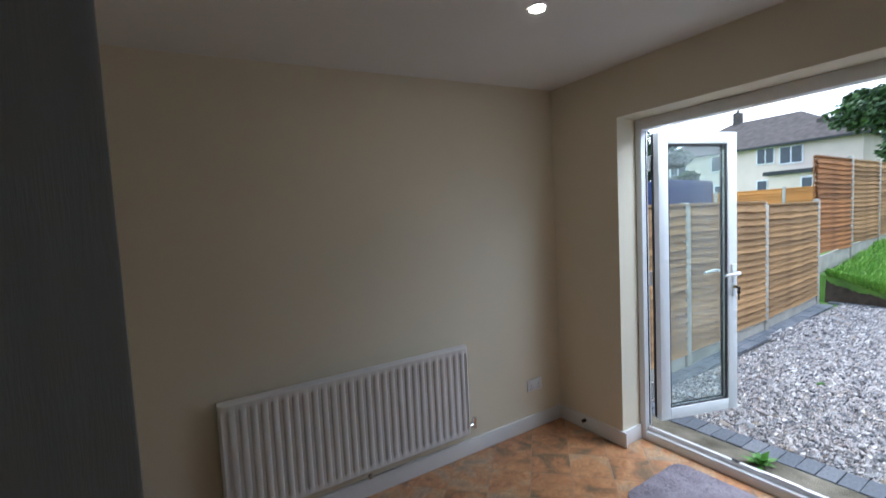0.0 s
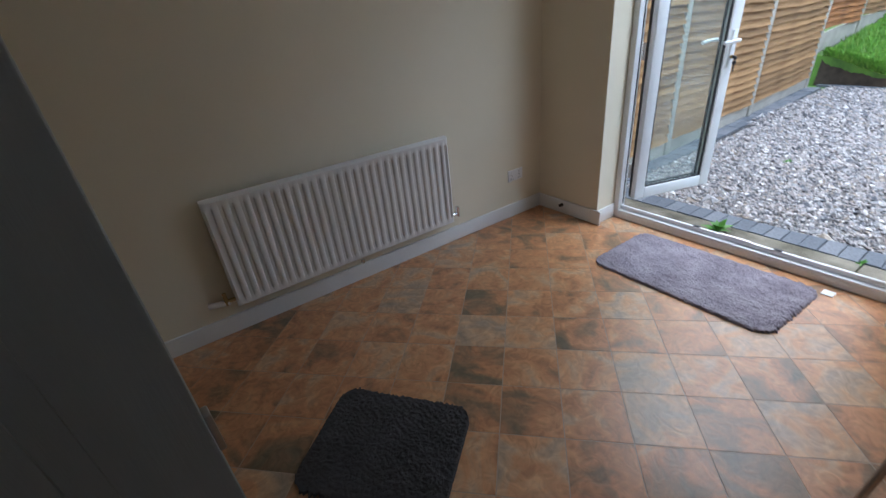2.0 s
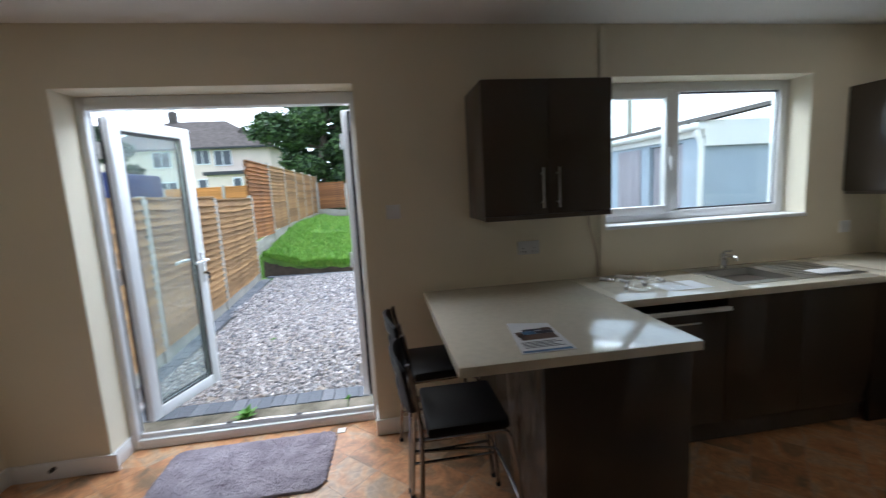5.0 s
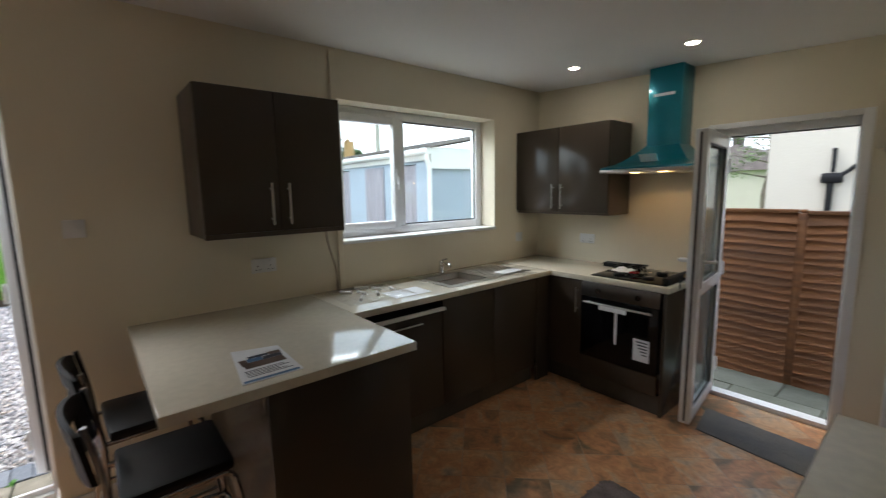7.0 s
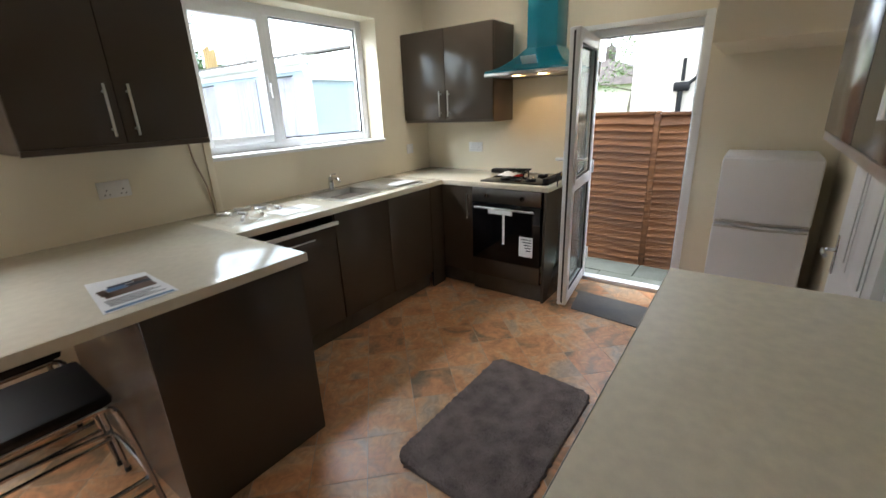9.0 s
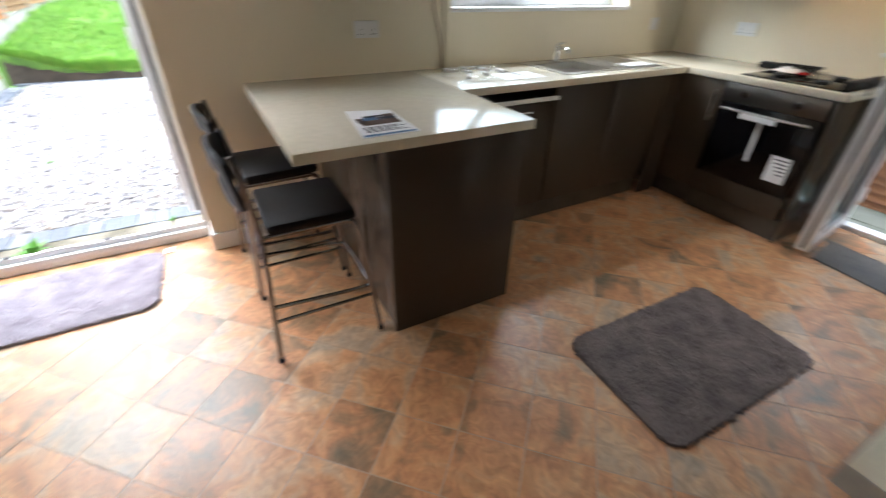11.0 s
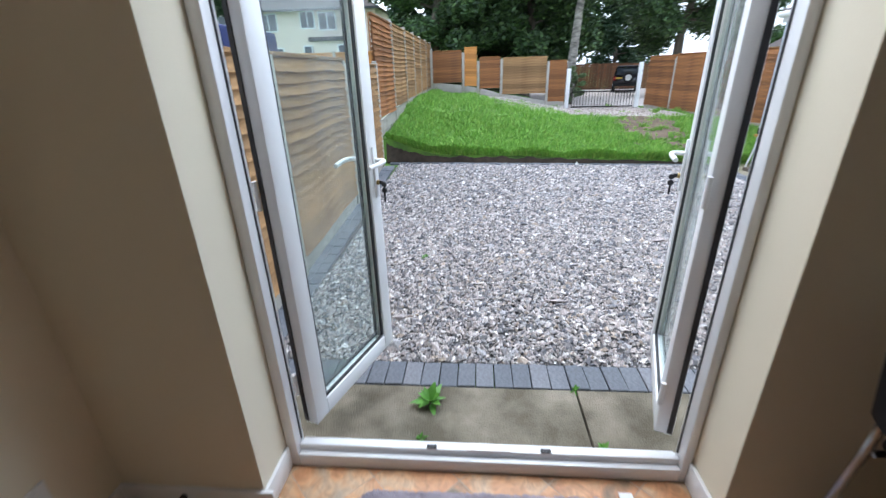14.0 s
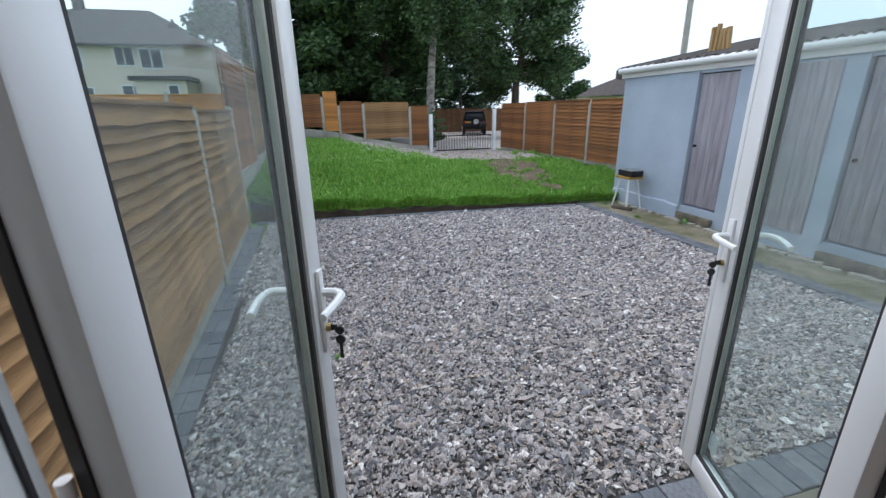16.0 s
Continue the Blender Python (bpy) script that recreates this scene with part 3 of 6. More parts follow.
bm = boxm(0.699, 0.724, -0.045, 0.028, 0.135, 2.095, bev=0.006)
ag = new("astragal", finish(bm, "astragal", True))
ag.data.materials.append(UPVC)
ag.parent = lr

# back door
sf = thing("door_frame_back", (0.37, YS - 0.1, 0), "white uPVC back door frame", "door frame")
tagged(sf, kind="structure")
for nm, b in (("jamb", (-0.048, 0.012, -3.78, -3.70, 0.0, 1.983)), ("jamb", (0.718, 0.778, -3.78, -3.70, 0.0, 1.983)), ("head", (0.012, 0.718, -3.78, -3.70, 1.93, 1.983)), ("threshold", (0.012, 0.718, -3.79, -3.70, 0.0, 0.035))):
    part(nm, boxm(*b, bev=0.005), UPVC, sf)
for nm, b in (("casing_board", (-0.052, 0.0, YS, YS + 0.012, 0, 2.015)), ("casing_board", (0.76, 0.80, YS, YS + 0.012, 0, 2.015)), ("casing_board", (0.0, 0.76, YS, YS + 0.012, 1.978, 2.015))):
    part(nm, boxm(*b, bev=0.003), GLOSS, sf)
part("door_seal", boxm(0.0125, 0.018, -3.745, -3.73, 0.036, 1.925), UPVCD, sf, "dark weather seal")
part("door_seal", boxm(0.018, 0.712, -3.745, -3.73, 1.9225, 1.9295), UPVCD, sf, "dark weather seal")
glazed_leaf("door_back", "white uPVC half-glazed back door opened inwards", 0.69, 0.055, 1.925, pose(0.70, -3.69, 0, 0, 0, 97), 0.645, midrail=0.93)

# kitchen window
wf = thing("window_1", (2.5, -2.26, 1.25), "white uPVC kitchen window with opening sash", "window")
tagged(wf, kind="structure")
for nm, b in (("window_frame", (2.47, 2.54, -3.02, -2.955, 1.25, 2.20)), ("window_frame", (2.47, 2.54, -1.565, -1.50, 1.25, 2.20)), ("window_frame", (2.47, 2.54, -2.955, -1.565, 2.135, 2.20)), ("window_frame", (2.47, 2.54, -2.955, -1.565, 1.25, 1.315)), ("mullion", (2.475, 2.535, -2.155, -2.085, 1.315, 2.135))):
    part(nm, boxm(*b, bev=0.005), UPVC, wf)
for b in ((2.455, 2.515, -2.10, -2.045, 1.30, 2.15), (2.455, 2.515, -1.605, -1.55, 1.30, 2.15), (2.455, 2.515, -2.045, -1.605, 2.095, 2.15), (2.455, 2.515, -2.045, -1.605, 1.30, 1.355)):
    part("sash_bar", boxm(*b, bev=0.005), UPVC, wf)
for b in ((2.50, 2.506, -2.955, -2.155, 1.315, 2.135), (2.485, 2.491, -2.045, -1.605, 1.355, 2.095)):
    pn = part("pane", boxm(*b), GLASS, wf, "clear glass pane", smooth=False)
    pn.visible_shadow = False
hd = part("sash_handle", boxm(2.44, 2.4548, -2.085, -2.06, 1.64, 1.76, bev=0.004), UPVC, wf)
part("sash_lever", boxm(2.42, 2.4398, -2.081, -2.064, 1.60, 1.70, bev=0.005), UPVC, hd)
bm = bmesh.new()
for q in ((-2.955, -2.943, 1.315, 2.135), (-2.167, -2.155, 1.315, 2.135), (-2.943, -2.167, 1.315, 1.327), (-2.943, -2.167, 2.123, 2.135)):
    box(bm, 2.494, 2.4995, q[0], q[1], q[2], q[3])
part("gasket", bm, UPVCD, wf, "dark glazing gasket", smooth=False)
part("window_sill", boxm(2.285, 2.469, -3.03, -1.49, 1.228, 1.252, bev=0.005), UPVC, wf, "white window board")


# ---- dining end ----
def radiator():
    ob = thing("radiator", (0.685, 2.15, 0.19), "white enamel panel radiator hung on the cream wall", "radiator")
    x0, x1, z0, z1, yf = -0.055, 1.378, 0.175, 0.772, 2.115
    n = 28
    p = (x1 - x0 - 0.05) / n
    prof = [(x0, yf + 0.045), (x0, yf + 0.010), (x0 + 0.012, yf)]
    for i in range(n):
        a = x0 + 0.025 + i * p
        prof += [(a, yf + 0.013), (a + p * 0.30, yf + 0.013), (a + p * 0.38, yf + 0.006), (a + p * 0.48, yf + 0.001), (a + p * 0.65, yf), (a + p * 0.82, yf + 0.001), (a + p * 0.92, yf + 0.006), (a + p * 0.99, yf + 0.013)]
    prof += [(x1 - 0.012, yf), (x1, yf + 0.010), (x1, yf + 0.045)]
    bm = bmesh.new()
    levels = ((z0, 0.03), (z0 + 0.004, 0.012), (z0 + 0.012, 0.003), (z0 + 0.040, 0.002), (z0 + 0.056, -1), (z1 - 0.056, -1), (z1 - 0.040, 0.002), (z1 - 0.012, 0.003), (z1 - 0.004, 0.012), (z1, 0.03))
    rows = []
    for z, mode in levels:
        row = []
        for x, y in prof:
            inside = x0 + 0.02 < x < x1 - 0.02
            row.append(bm.verts.new((x, y if mode == -1 else yf + mode if inside else max(y, yf + mode), z)))
        rows.append(row)
    for s, t in zip(rows, rows[1:]):
        for k in range(len(prof) - 1):
            bm.faces.new((s[k], s[k + 1], t[k + 1], t[k]))
    for r in (rows[0], rows[-1]):
        a, b = bm.verts.new((x0, 2.16, r[0].co.z)), bm.verts.new((x1, 2.16, r[0].co.z))
        bm.faces.new([a] + r + [b])
    part("front_panel", bm, RADW, ob)
    for x in (0.2, 1.16):
        part("bracket", boxm(x - 0.02, x + 0.02, 2.155, 2.1985, 0.25, 0.72, bev=0.002), RADW, ob)
    part("back_plate", boxm(x0 + 0.01, x1 - 0.01, 2.158, 2.164, z0 + 0.005, z1 - 0.005), RADW, ob)
    for x, s in ((x0, -1), (x1, 1)):
        bm = rod(bmesh.new(), (x, 2.14, 0.225), (x + s * 0.05, 2.14, 0.225), 0.011)
        vl = part("valve", bm, BRASS if s < 0 else CHROME, ob, "radiator valve")
        bm = rod(bmesh.new(), (x + s * 0.045, 2.14, 0.205), (x + s * 0.045, 2.14, 0.275), 0.014 if s > 0 else 0.011)
        part("valve_cap", bm, CHROME if s > 0 else BRASS, vl)
        bm = rod(bmesh.new(), (x + s * 0.045, 2.14, 0.215), (x + s * 0.045, 2.1985, 0.215), 0.0075) if s > 0 else rod(bmesh.new(), (x - 0.03, 2.14, 0.215), (x - 0.13, 2.175, 0.215), 0.016)
        part("pipe", bm, CHROME if s > 0 else GLOSS, vl)
    part("bleed_cap", boxm(0.66, 0.68, 2.11, 2.125, 0.15, 0.1745, bev=0.002), CHROME, ob)
    return ob


radiator()


def wall_plate(name, label, x, y, z, w, h, face, gangs=2, cat="socket"):
    """A wiring accessory; face is the wall's inward axis."""
    ob = thing(name, (x, y, z), label, cat)
    def bx(u0, u1, v0, v1, d0, d1, bev=0.0):
        if face == "-x":
            return boxm(x - d1, x - d0, y + u0, y + u1, z + v0, z + v1, bev=bev)
        if face == "-y":
            return boxm(x + u0, x + u1, y - d1, y - d0, z + v0, z + v1, bev=bev)
        return boxm(x + u0, x + u1, y + d0, y + d1, z + v0, z + v1, bev=bev)
    part("face_plate", bx(-w / 2, w / 2, -h / 2, h / 2, 0.0, 0.010, 0.003), GLOSS, ob)
    for g in range(gangs):
        u = (g - (gangs - 1) / 2) * w / max(gangs, 1)
        part("rocker", bx(u - 0.006, u + 0.006, 0.012, 0.032, 0.010, 0.014, 0.001), GLOSS, ob)
        if cat == "socket":
            for du, dv in ((0, -0.002), (-0.011, -0.024), (0.011, -0.024)):
                part("pin_hole", bx(u + du - 0.003, u + du + 0.003, dv - 0.003, dv + 0.003, 0.0101, 0.0108), UPVCD, ob)
    return ob


wall_plate("light_switch", "white plastic light switch plate beside patio doors", XE, -0.115, 1.435, 0.086, 0.086, "-x", 1, "switch")
wall_plate("double_socket", "white double socket above the breakfast bar", XE, -0.965, 1.152, 0.146, 0.086, "-x")
wall_plate("cooker_switch", "white plastic switch plate above the worktop", XE, -3.36, 1.13, 0.086, 0.086, "-x", 1, "switch")
wall_plate("double_socket", "white double socket on the wall behind the hob", 1.74, YS, 1.13, 0.146, 0.086, "+y")
wall_plate("double_socket", "white double socket low on the wall beside the radiator", 2.025, YN, 0.33, 0.146, 0.086, "-y")
ds = solid("door_stop", rod(bmesh.new(), (XE - 0.045, 1.95, 0.07), (XE - 0.0155, 1.95, 0.07), 0.012, 12), UPVCD, "small dark rubber stop on the skirting", "door stop")

bm = boxm(XE - 0.016, XE, -1.495, -1.455, ZT, ZC, bev=0.002)
tk = solid("cable_trunking", bm, CREAM, "cream painted plastic cable trunking up the wall", "trunking")
bm = tube(bmesh.new(), ((XE - 0.012, -1.37, 1.40), (XE - 0.012, -1.38, 1.25), (XE - 0.014, -1.43, 1.10), (XE - 0.012, -1.44, 0.95), (XE - 0.012, -1.44, ZT)), 0.005)
solid("loose_cable", bm, GROUT, "loose grey cable hanging below the wall cabinet", "cable")


def pile_mat(name, label, corners, material, h=0.016, group="", rad=0.09):
    """A tufted mat with soft rounded corners; corners in order round it."""
    c = [Vector((*p, 0)) for p in corners]
    bm = bmesh.new()
    n = 110
    grid = []
    for i in range(n + 1):
        row = []
        for j in range(n + 1):
            u, v = i / n, j / n
            uu, vv = (u - 0.5) * 2, (v - 0.5) * 2
            lu, lv = (c[1] - c[0]).length, (c[3] - c[0]).length
            ax, ay = max(abs(uu) * lu / 2 - (lu / 2 - rad), 0), max(abs(vv) * lv / 2 - (lv / 2 - rad), 0)
            d = math.hypot(ax, ay)
            k = rad / d if d > rad else 1.0
            if k < 1:
                uu = math.copysign((lu / 2 - rad + ax * k) / (lu / 2), uu)
                vv = math.copysign((lv / 2 - rad + ay * k) / (lv / 2), vv)
            s, t = uu / 2 + 0.5, vv / 2 + 0.5
            p = c[0].lerp(c[1], s).lerp(c[3].lerp(c[2], s), t)
            edge = min(i, j, n - i, n - j)
            z = h * (0.45 if edge == 0 else 0.92 if edge == 1 else 1.0)
            z += (0.003 * noise.noise((p.x * 22, p.y * 22, 3.1)) + 0.006 * noise.noise((p.x * 75, p.y * 75, 1.0)) + 0.004 * noise.noise((p.x * 150, p.y * 150, 5.0))) * (h / 0.016)
            q = (0.013 if edge == 0 else 0.008) * noise.noise((p.x * 85, p.y * 85, 9.0)) if edge <= 1 and h > 0.01 else 0
            row.append(bm.verts.new((p.x + q, p.y + q, z)))
        grid.append(row)
    for i in range(n):
        for j in range(n):
            bm.faces.new((grid[i][j], grid[i + 1][j], grid[i + 1][j + 1], grid[i][j + 1]))
    rim = [grid[i][0] for i in range(n)] + [grid[n][j] for j in range(n)] + [grid[i][n] for i in range(n, 0, -1)] + [grid[0][j] for j in range(n, 0, -1)]
    low = [bm.verts.new((v.co.x, v.co.y, 0.001)) for v in rim]
    for k in range(len(rim)):
        k2 = (k + 1) % len(rim)
        bm.faces.new((rim[k], rim[k2], low[k2], low[k]))
    at = (sum(p[0] for p in corners) / 4, sum(p[1] for p in corners) / 4, 0)
    return solid(name, bm, material, label, "mat", group, at=at)


pm = pile_mat("door_mat", "purple-grey tufted mat on the floor inside the patio doors", ((1.84, 0.37), (2.40, 0.345), (2.39, 1.335), (1.83, 1.335)), MATP)
part("care_tag", boxm(2.375, 2.43, 0.30, 0.35, 0.002, 0.006, bev=0.001), PAPER, pm, "white care label")
pile_mat("kitchen_rug", "brown-grey tufted rug on the kitchen floor", ((0.125, -1.215), (0.113, -2.165), (0.712, -2.21), (0.724, -1.25)), MATG)
pile_mat("small_mat", "charcoal mat lying askew near the radiator", ((0.20, 1.385), (0.56, 0.925), (0.20, 0.64), (-0.17, 1.08)), MATD)
pile_mat("back_door_mat", "grey ribbed mat inside the back door", ((0.57, -3.09), (0.62, -3.43), (-0.10, -3.37), (-0.11, -3.01)), MATS, 0.008, rad=0.004)


# ---- kitchen units ----
def bar_handle(bm_parent, p, q, off, r=0.006):
    """A steel bar handle from p to q, held off the door by off."""
    p, q, off = Vector(p), Vector(q), Vector(off)
    bm = rod(bmesh.new(), p + off, q + off, r, 10)
    for k in (0.14, 0.86):
        s = p.lerp(q, k)
        rod(bm, s, s + off, r * 0.8, 8)
    return part("handle", bm, STEEL, bm_parent, "brushed steel bar handle")


def wall_cabinet(label, x0, x1, y0, y1, z0, z1, face, doors=2, hz=(0.055, 0.36), grips=None):
    ob = thing("wall_cabinet", ((x0 + x1) / 2, (y0 + y1) / 2, z0), label, "cabinet", "taupe gloss kitchen units")
    d = 0.02
    if face == "-x":
        part("body", boxm(x0 + d + 0.002, x1, y0, y1, z0, z1, bev=0.002), TAUPED, ob)
    elif face == "+x":
        part("body", boxm(x0, x1 - d - 0.002, y0, y1, z0, z1, bev=0.002), TAUPED, ob)
    else:
        part("body", boxm(x0, x1, y0, y1 - d - 0.002, z0, z1, bev=0.002), TAUPED, ob)
    for k in range(doors):
        g = 0.0015
        hk = grips[k] if grips else 1 if k % 2 == 0 else -1
        if face in ("-x", "+x"):
            a, b = y1 + (y0 - y1) * k / doors, y1 + (y0 - y1) * (k + 1) / doors
            xa, xb = (x0, x0 + d) if face == "-x" else (x1 - d, x1)
            dr = part("door", boxm(xa, xb, b + g, a - g, z0 + 0.022, z1 - 0.001, bev=0.003), TAUPE, ob)
            y = b + 0.045 if hk > 0 else a - 0.045
            xo = xa if face == "-x" else xb
            if hk == 0:
                continue
            bar_handle(dr, (xo, y, z0 + hz[0]), (xo, y, z0 + hz[1]), (-0.03 if face == "-x" else 0.03, 0, 0))
        else:
            a, b = x1 + (x0 - x1) * k / doors, x1 + (x0 - x1) * (k + 1) / doors
            dr = part("door", boxm(b + g, a - g, y1 - d, y1, z0 + 0.022, z1 - 0.001, bev=0.003), TAUPE, ob)
            x = b + 0.045 if hk > 0 else a - 0.045
            bar_handle(dr, (x, y1, z0 + hz[0]), (x, y1, z0 + hz[1]), (0, 0.03, 0))
    if face == "+x":
        part("edge_trim", boxm(x1 - 0.018, x1 - 0.002, y0, y1, z0 + 0.003, z0 + 0.02), STEEL, ob, "pale metal edge trim")
    if face == "-x":
        part("light_pelmet", boxm(x0 + 0.004, x0 + 0.022, y0, y1, z0 - 0.004, z0 + 0.02), TAUPED, ob)
    return ob


wall_cabinet("dark taupe gloss wall cabinet with two doors over the breakfast bar", 1.90, XE, -1.315, -0.59, 1.37, 2.10, "-x", hz=(0.055, 0.27))
wall_cabinet("dark taupe gloss wall cabinet with two doors beside the cooker hood", 1.365, 2.295, YS, -3.315, 1.365, 2.105, "+y", hz=(0.05, 0.26))
wall_cabinet("narrow dark taupe gloss wall cabinet over the side worktop", XW, -0.52, -0.793, -0.60, 1.37, 2.10, "+x", 1, (0.085, 0.265))
wall_cabinet("wide dark taupe gloss wall cabinet over the side worktop", XW, -0.52, -1.67, -0.795, 1.37, 2.10, "+x", 2, (0.085, 0.265), (-1, 0))


def base_unit(label, x0, x1, y0, y1, face, doors, handles=(0,)):
    """A floor unit below the worktop with a recessed plinth."""
    ob = thing("base_cabinet", ((x0 + x1) / 2, (y0 + y1) / 2, 0), label, "cabinet", "taupe gloss kitchen units")
    d, zt, zp = 0.02, ZT - 0.041, 0.14
    xa, xb, ya, yb = x0, x1, y0, y1
    if face == "-x":
        xa += d + 0.002
    elif face == "+x":
        xb -= d + 0.002
    else:
        yb -= d + 0.002
    part("body", boxm(xa, xb, ya, yb, zp, zt), TAUPED, ob)
    px0, px1, py0, py1 = xa, xb, ya, yb
    if face == "-x":
        px0 = x0 + 0.05
    elif face == "+x":
        px1 = x1 - 0.05
    else:
        py1 = y1 - 0.05
    part("plinth", boxm(px0, px1, py0, py1, 0.001, zp - 0.001), PLINTH, ob, "glossy dark plinth")
    for k in range(doors):
        if face in ("-x", "+x"):
            a, b = y1 + (y0 - y1) * k / doors, y1 + (y0 - y1) * (k + 1) / doors
            u, v = (x0, x0 + d) if face == "-x" else (x1 - d, x1)
            dr = part("door", boxm(u, v, b + 0.0015, a - 0.0015, zp + 0.003, zt - 0.004, bev=0.003), TAUPE, ob)
            if k in handles:
                y = b + 0.045 if k % 2 == 0 else a - 0.045
                bar_handle(dr, (u if face == "-x" else v, y, zt - 0.26), (u if face == "-x" else v, y, zt - 0.06), (-0.028 if face == "-x" else 0.028, 0, 0), 0.005)
        else:
            a, b = x1 + (x0 - x1) * k / doors, x1 + (x0 - x1) * (k + 1) / doors
            dr = part("door", boxm(b + 0.0015, a - 0.0015, y1 - d, y1, zp + 0.003, zt - 0.004, bev=0.003), TAUPE, ob)
            if k in handles:
                bar_handle(dr, (b + 0.035, y1, zt - 0.26), (b + 0.035, y1, zt - 0.06), (0, 0.028, 0), 0.005)
    return ob


YF = -3.07
base_unit("dark taupe gloss sink base unit with two doors", 1.72, XE, -2.90, -1.90, "-x", 2, ())
base_unit("dark taupe gloss corner base unit", 1.42, XE - 0.01, YS, YF, "+y", 1)
base_unit("dark taupe gloss base unit under the side worktop", XW, -0.235, -1.215, -0.645, "+x", 1)
base_unit("dark taupe gloss base unit under the side worktop, far end", XW, -0.235, -1.775, -1.217, "+x", 1)
solid("corner_post", boxm(1.72, 1.742, YF + 0.001, -2.902, 0.0, ZT - 0.042), TAUPE, "dark taupe gloss filler strip in the corner", "filler strip")

# drawer unit whose top front stands ajar below the worktop
du = thing("drawer_unit", (2.0, -1.6, 0), "dark taupe drawer unit with an ajar top front", "cabinet", "taupe gloss kitchen units")
part("body", boxm(1.745, XE, -1.898, -1.26, 0.14, 0.79), TAUPED, du)
part("plinth", boxm(1.77, XE, -1.898, -1.26, 0.001, 0.139), PLINTH, du, "glossy dark plinth")
part("front", boxm(1.72, 1.742, -1.897, -1.262, 0.143, 0.80, bev=0.003), TAUPE, du)
# White bar paints the window light caught by the tilted top edge.
bm = boxm(1.682, 1.726, -1.90, -1.30, 0.806, 0.828, bev=0.0015)
part("lit_top_edge", turn(bm, (1.72, -1.6, 0.81), 12, "Y"), GLOSS, du, "top edge coloured white for the window light on it")
# Thin dark sheet that paints the shade inside the open gap.
part("recess_shade", boxm(1.76, XE - 0.01, -1.895, -1.265, 0.7905, 0.794), UPVCD, du, "dark sheet painting the shade in the gap under the worktop")
part("handle", rod(bmesh.new(), (1.70, -1.72, 0.755), (1.70, -1.50, 0.755), 0.005), STEEL, du)

# breakfast bar
pu = thing("breakfast_bar_unit", (1.7, -0.9, 0), "taupe base unit with gloss end panel under the breakfast bar", "cabinet", "taupe gloss kitchen units")
part("end_panel", boxm(1.143, 1.163, -1.22, -0.60, 0.0, ZT - 0.041, bev=0.002), TAUPE, pu, "dark taupe gloss end panel")
part("body", boxm(1.1635, XE - 0.002, -1.215, -0.622, 0.012, ZT - 0.0415), TAUPED, pu)
part("back_panel", boxm(1.164, XE - 0.002, -0.6215, -0.606, 0.012, ZT - 0.0415), WOODB, pu, "wood-effect back panel under film, its reflections painted grey")

# worktops
wt = thing("worktop", (1.9, -2.0, ZT - 0.04), "cream gloss laminate L-shaped worktop", "worktop")
part("run", boxm(1.70, XE, -2.04, -1.242, ZT - 0.04, ZT, bev=0.003), WORK, wt)
part("run", boxm(1.70, 1.80, -2.90, -2.04, ZT - 0.04, ZT, bev=0.003), WORK, wt)
part("run", boxm(2.24, XE, -2.90, -2.04, ZT - 0.04, ZT, bev=0.003), WORK, wt)
part("run", boxm(0.765, XE, YS, -3.05, ZT - 0.04, ZT, bev=0.003), WORK, wt)
part("run", boxm(1.70, XE, -3.05, -2.90, ZT - 0.04, ZT, bev=0.003), WORK, wt)
bb = thing("breakfast_bar", (1.7, -0.75, ZT - 0.04), "cream gloss laminate breakfast bar top", "worktop")
part("top", boxm(1.115, XE, -1.24, -0.273, ZT - 0.04, ZT, bev=0.003), WORK, bb)
part("edge_strip", boxm(1.112, 1.1147, -1.24, -0.27, ZT - 0.039, ZT - 0.001), WORK, bb)
part("edge_strip", boxm(1.1147, XE, -0.2727, -0.27, ZT - 0.039, ZT - 0.001), WORK, bb)
sw = thing("side_worktop", (-0.5, -1.2, ZT - 0.04), "matt cream laminate side worktop, its edge greyed for shade", "worktop")
part("top", boxm(XW, -0.207, -1.79, -0.632, ZT - 0.04, ZT, bev=0.004), WORKM, sw)
part("edge_strip", boxm(-0.2068, -0.205, -1.79, -0.63, ZT - 0.038, ZT - 0.002), WORKE, sw, "laminate edge strip, greyed for shade")
part("edge_strip", boxm(XW, -0.207, -0.6318, -0.63, ZT - 0.038, ZT - 0.002), WORKE, sw, "laminate edge strip, greyed for shade")


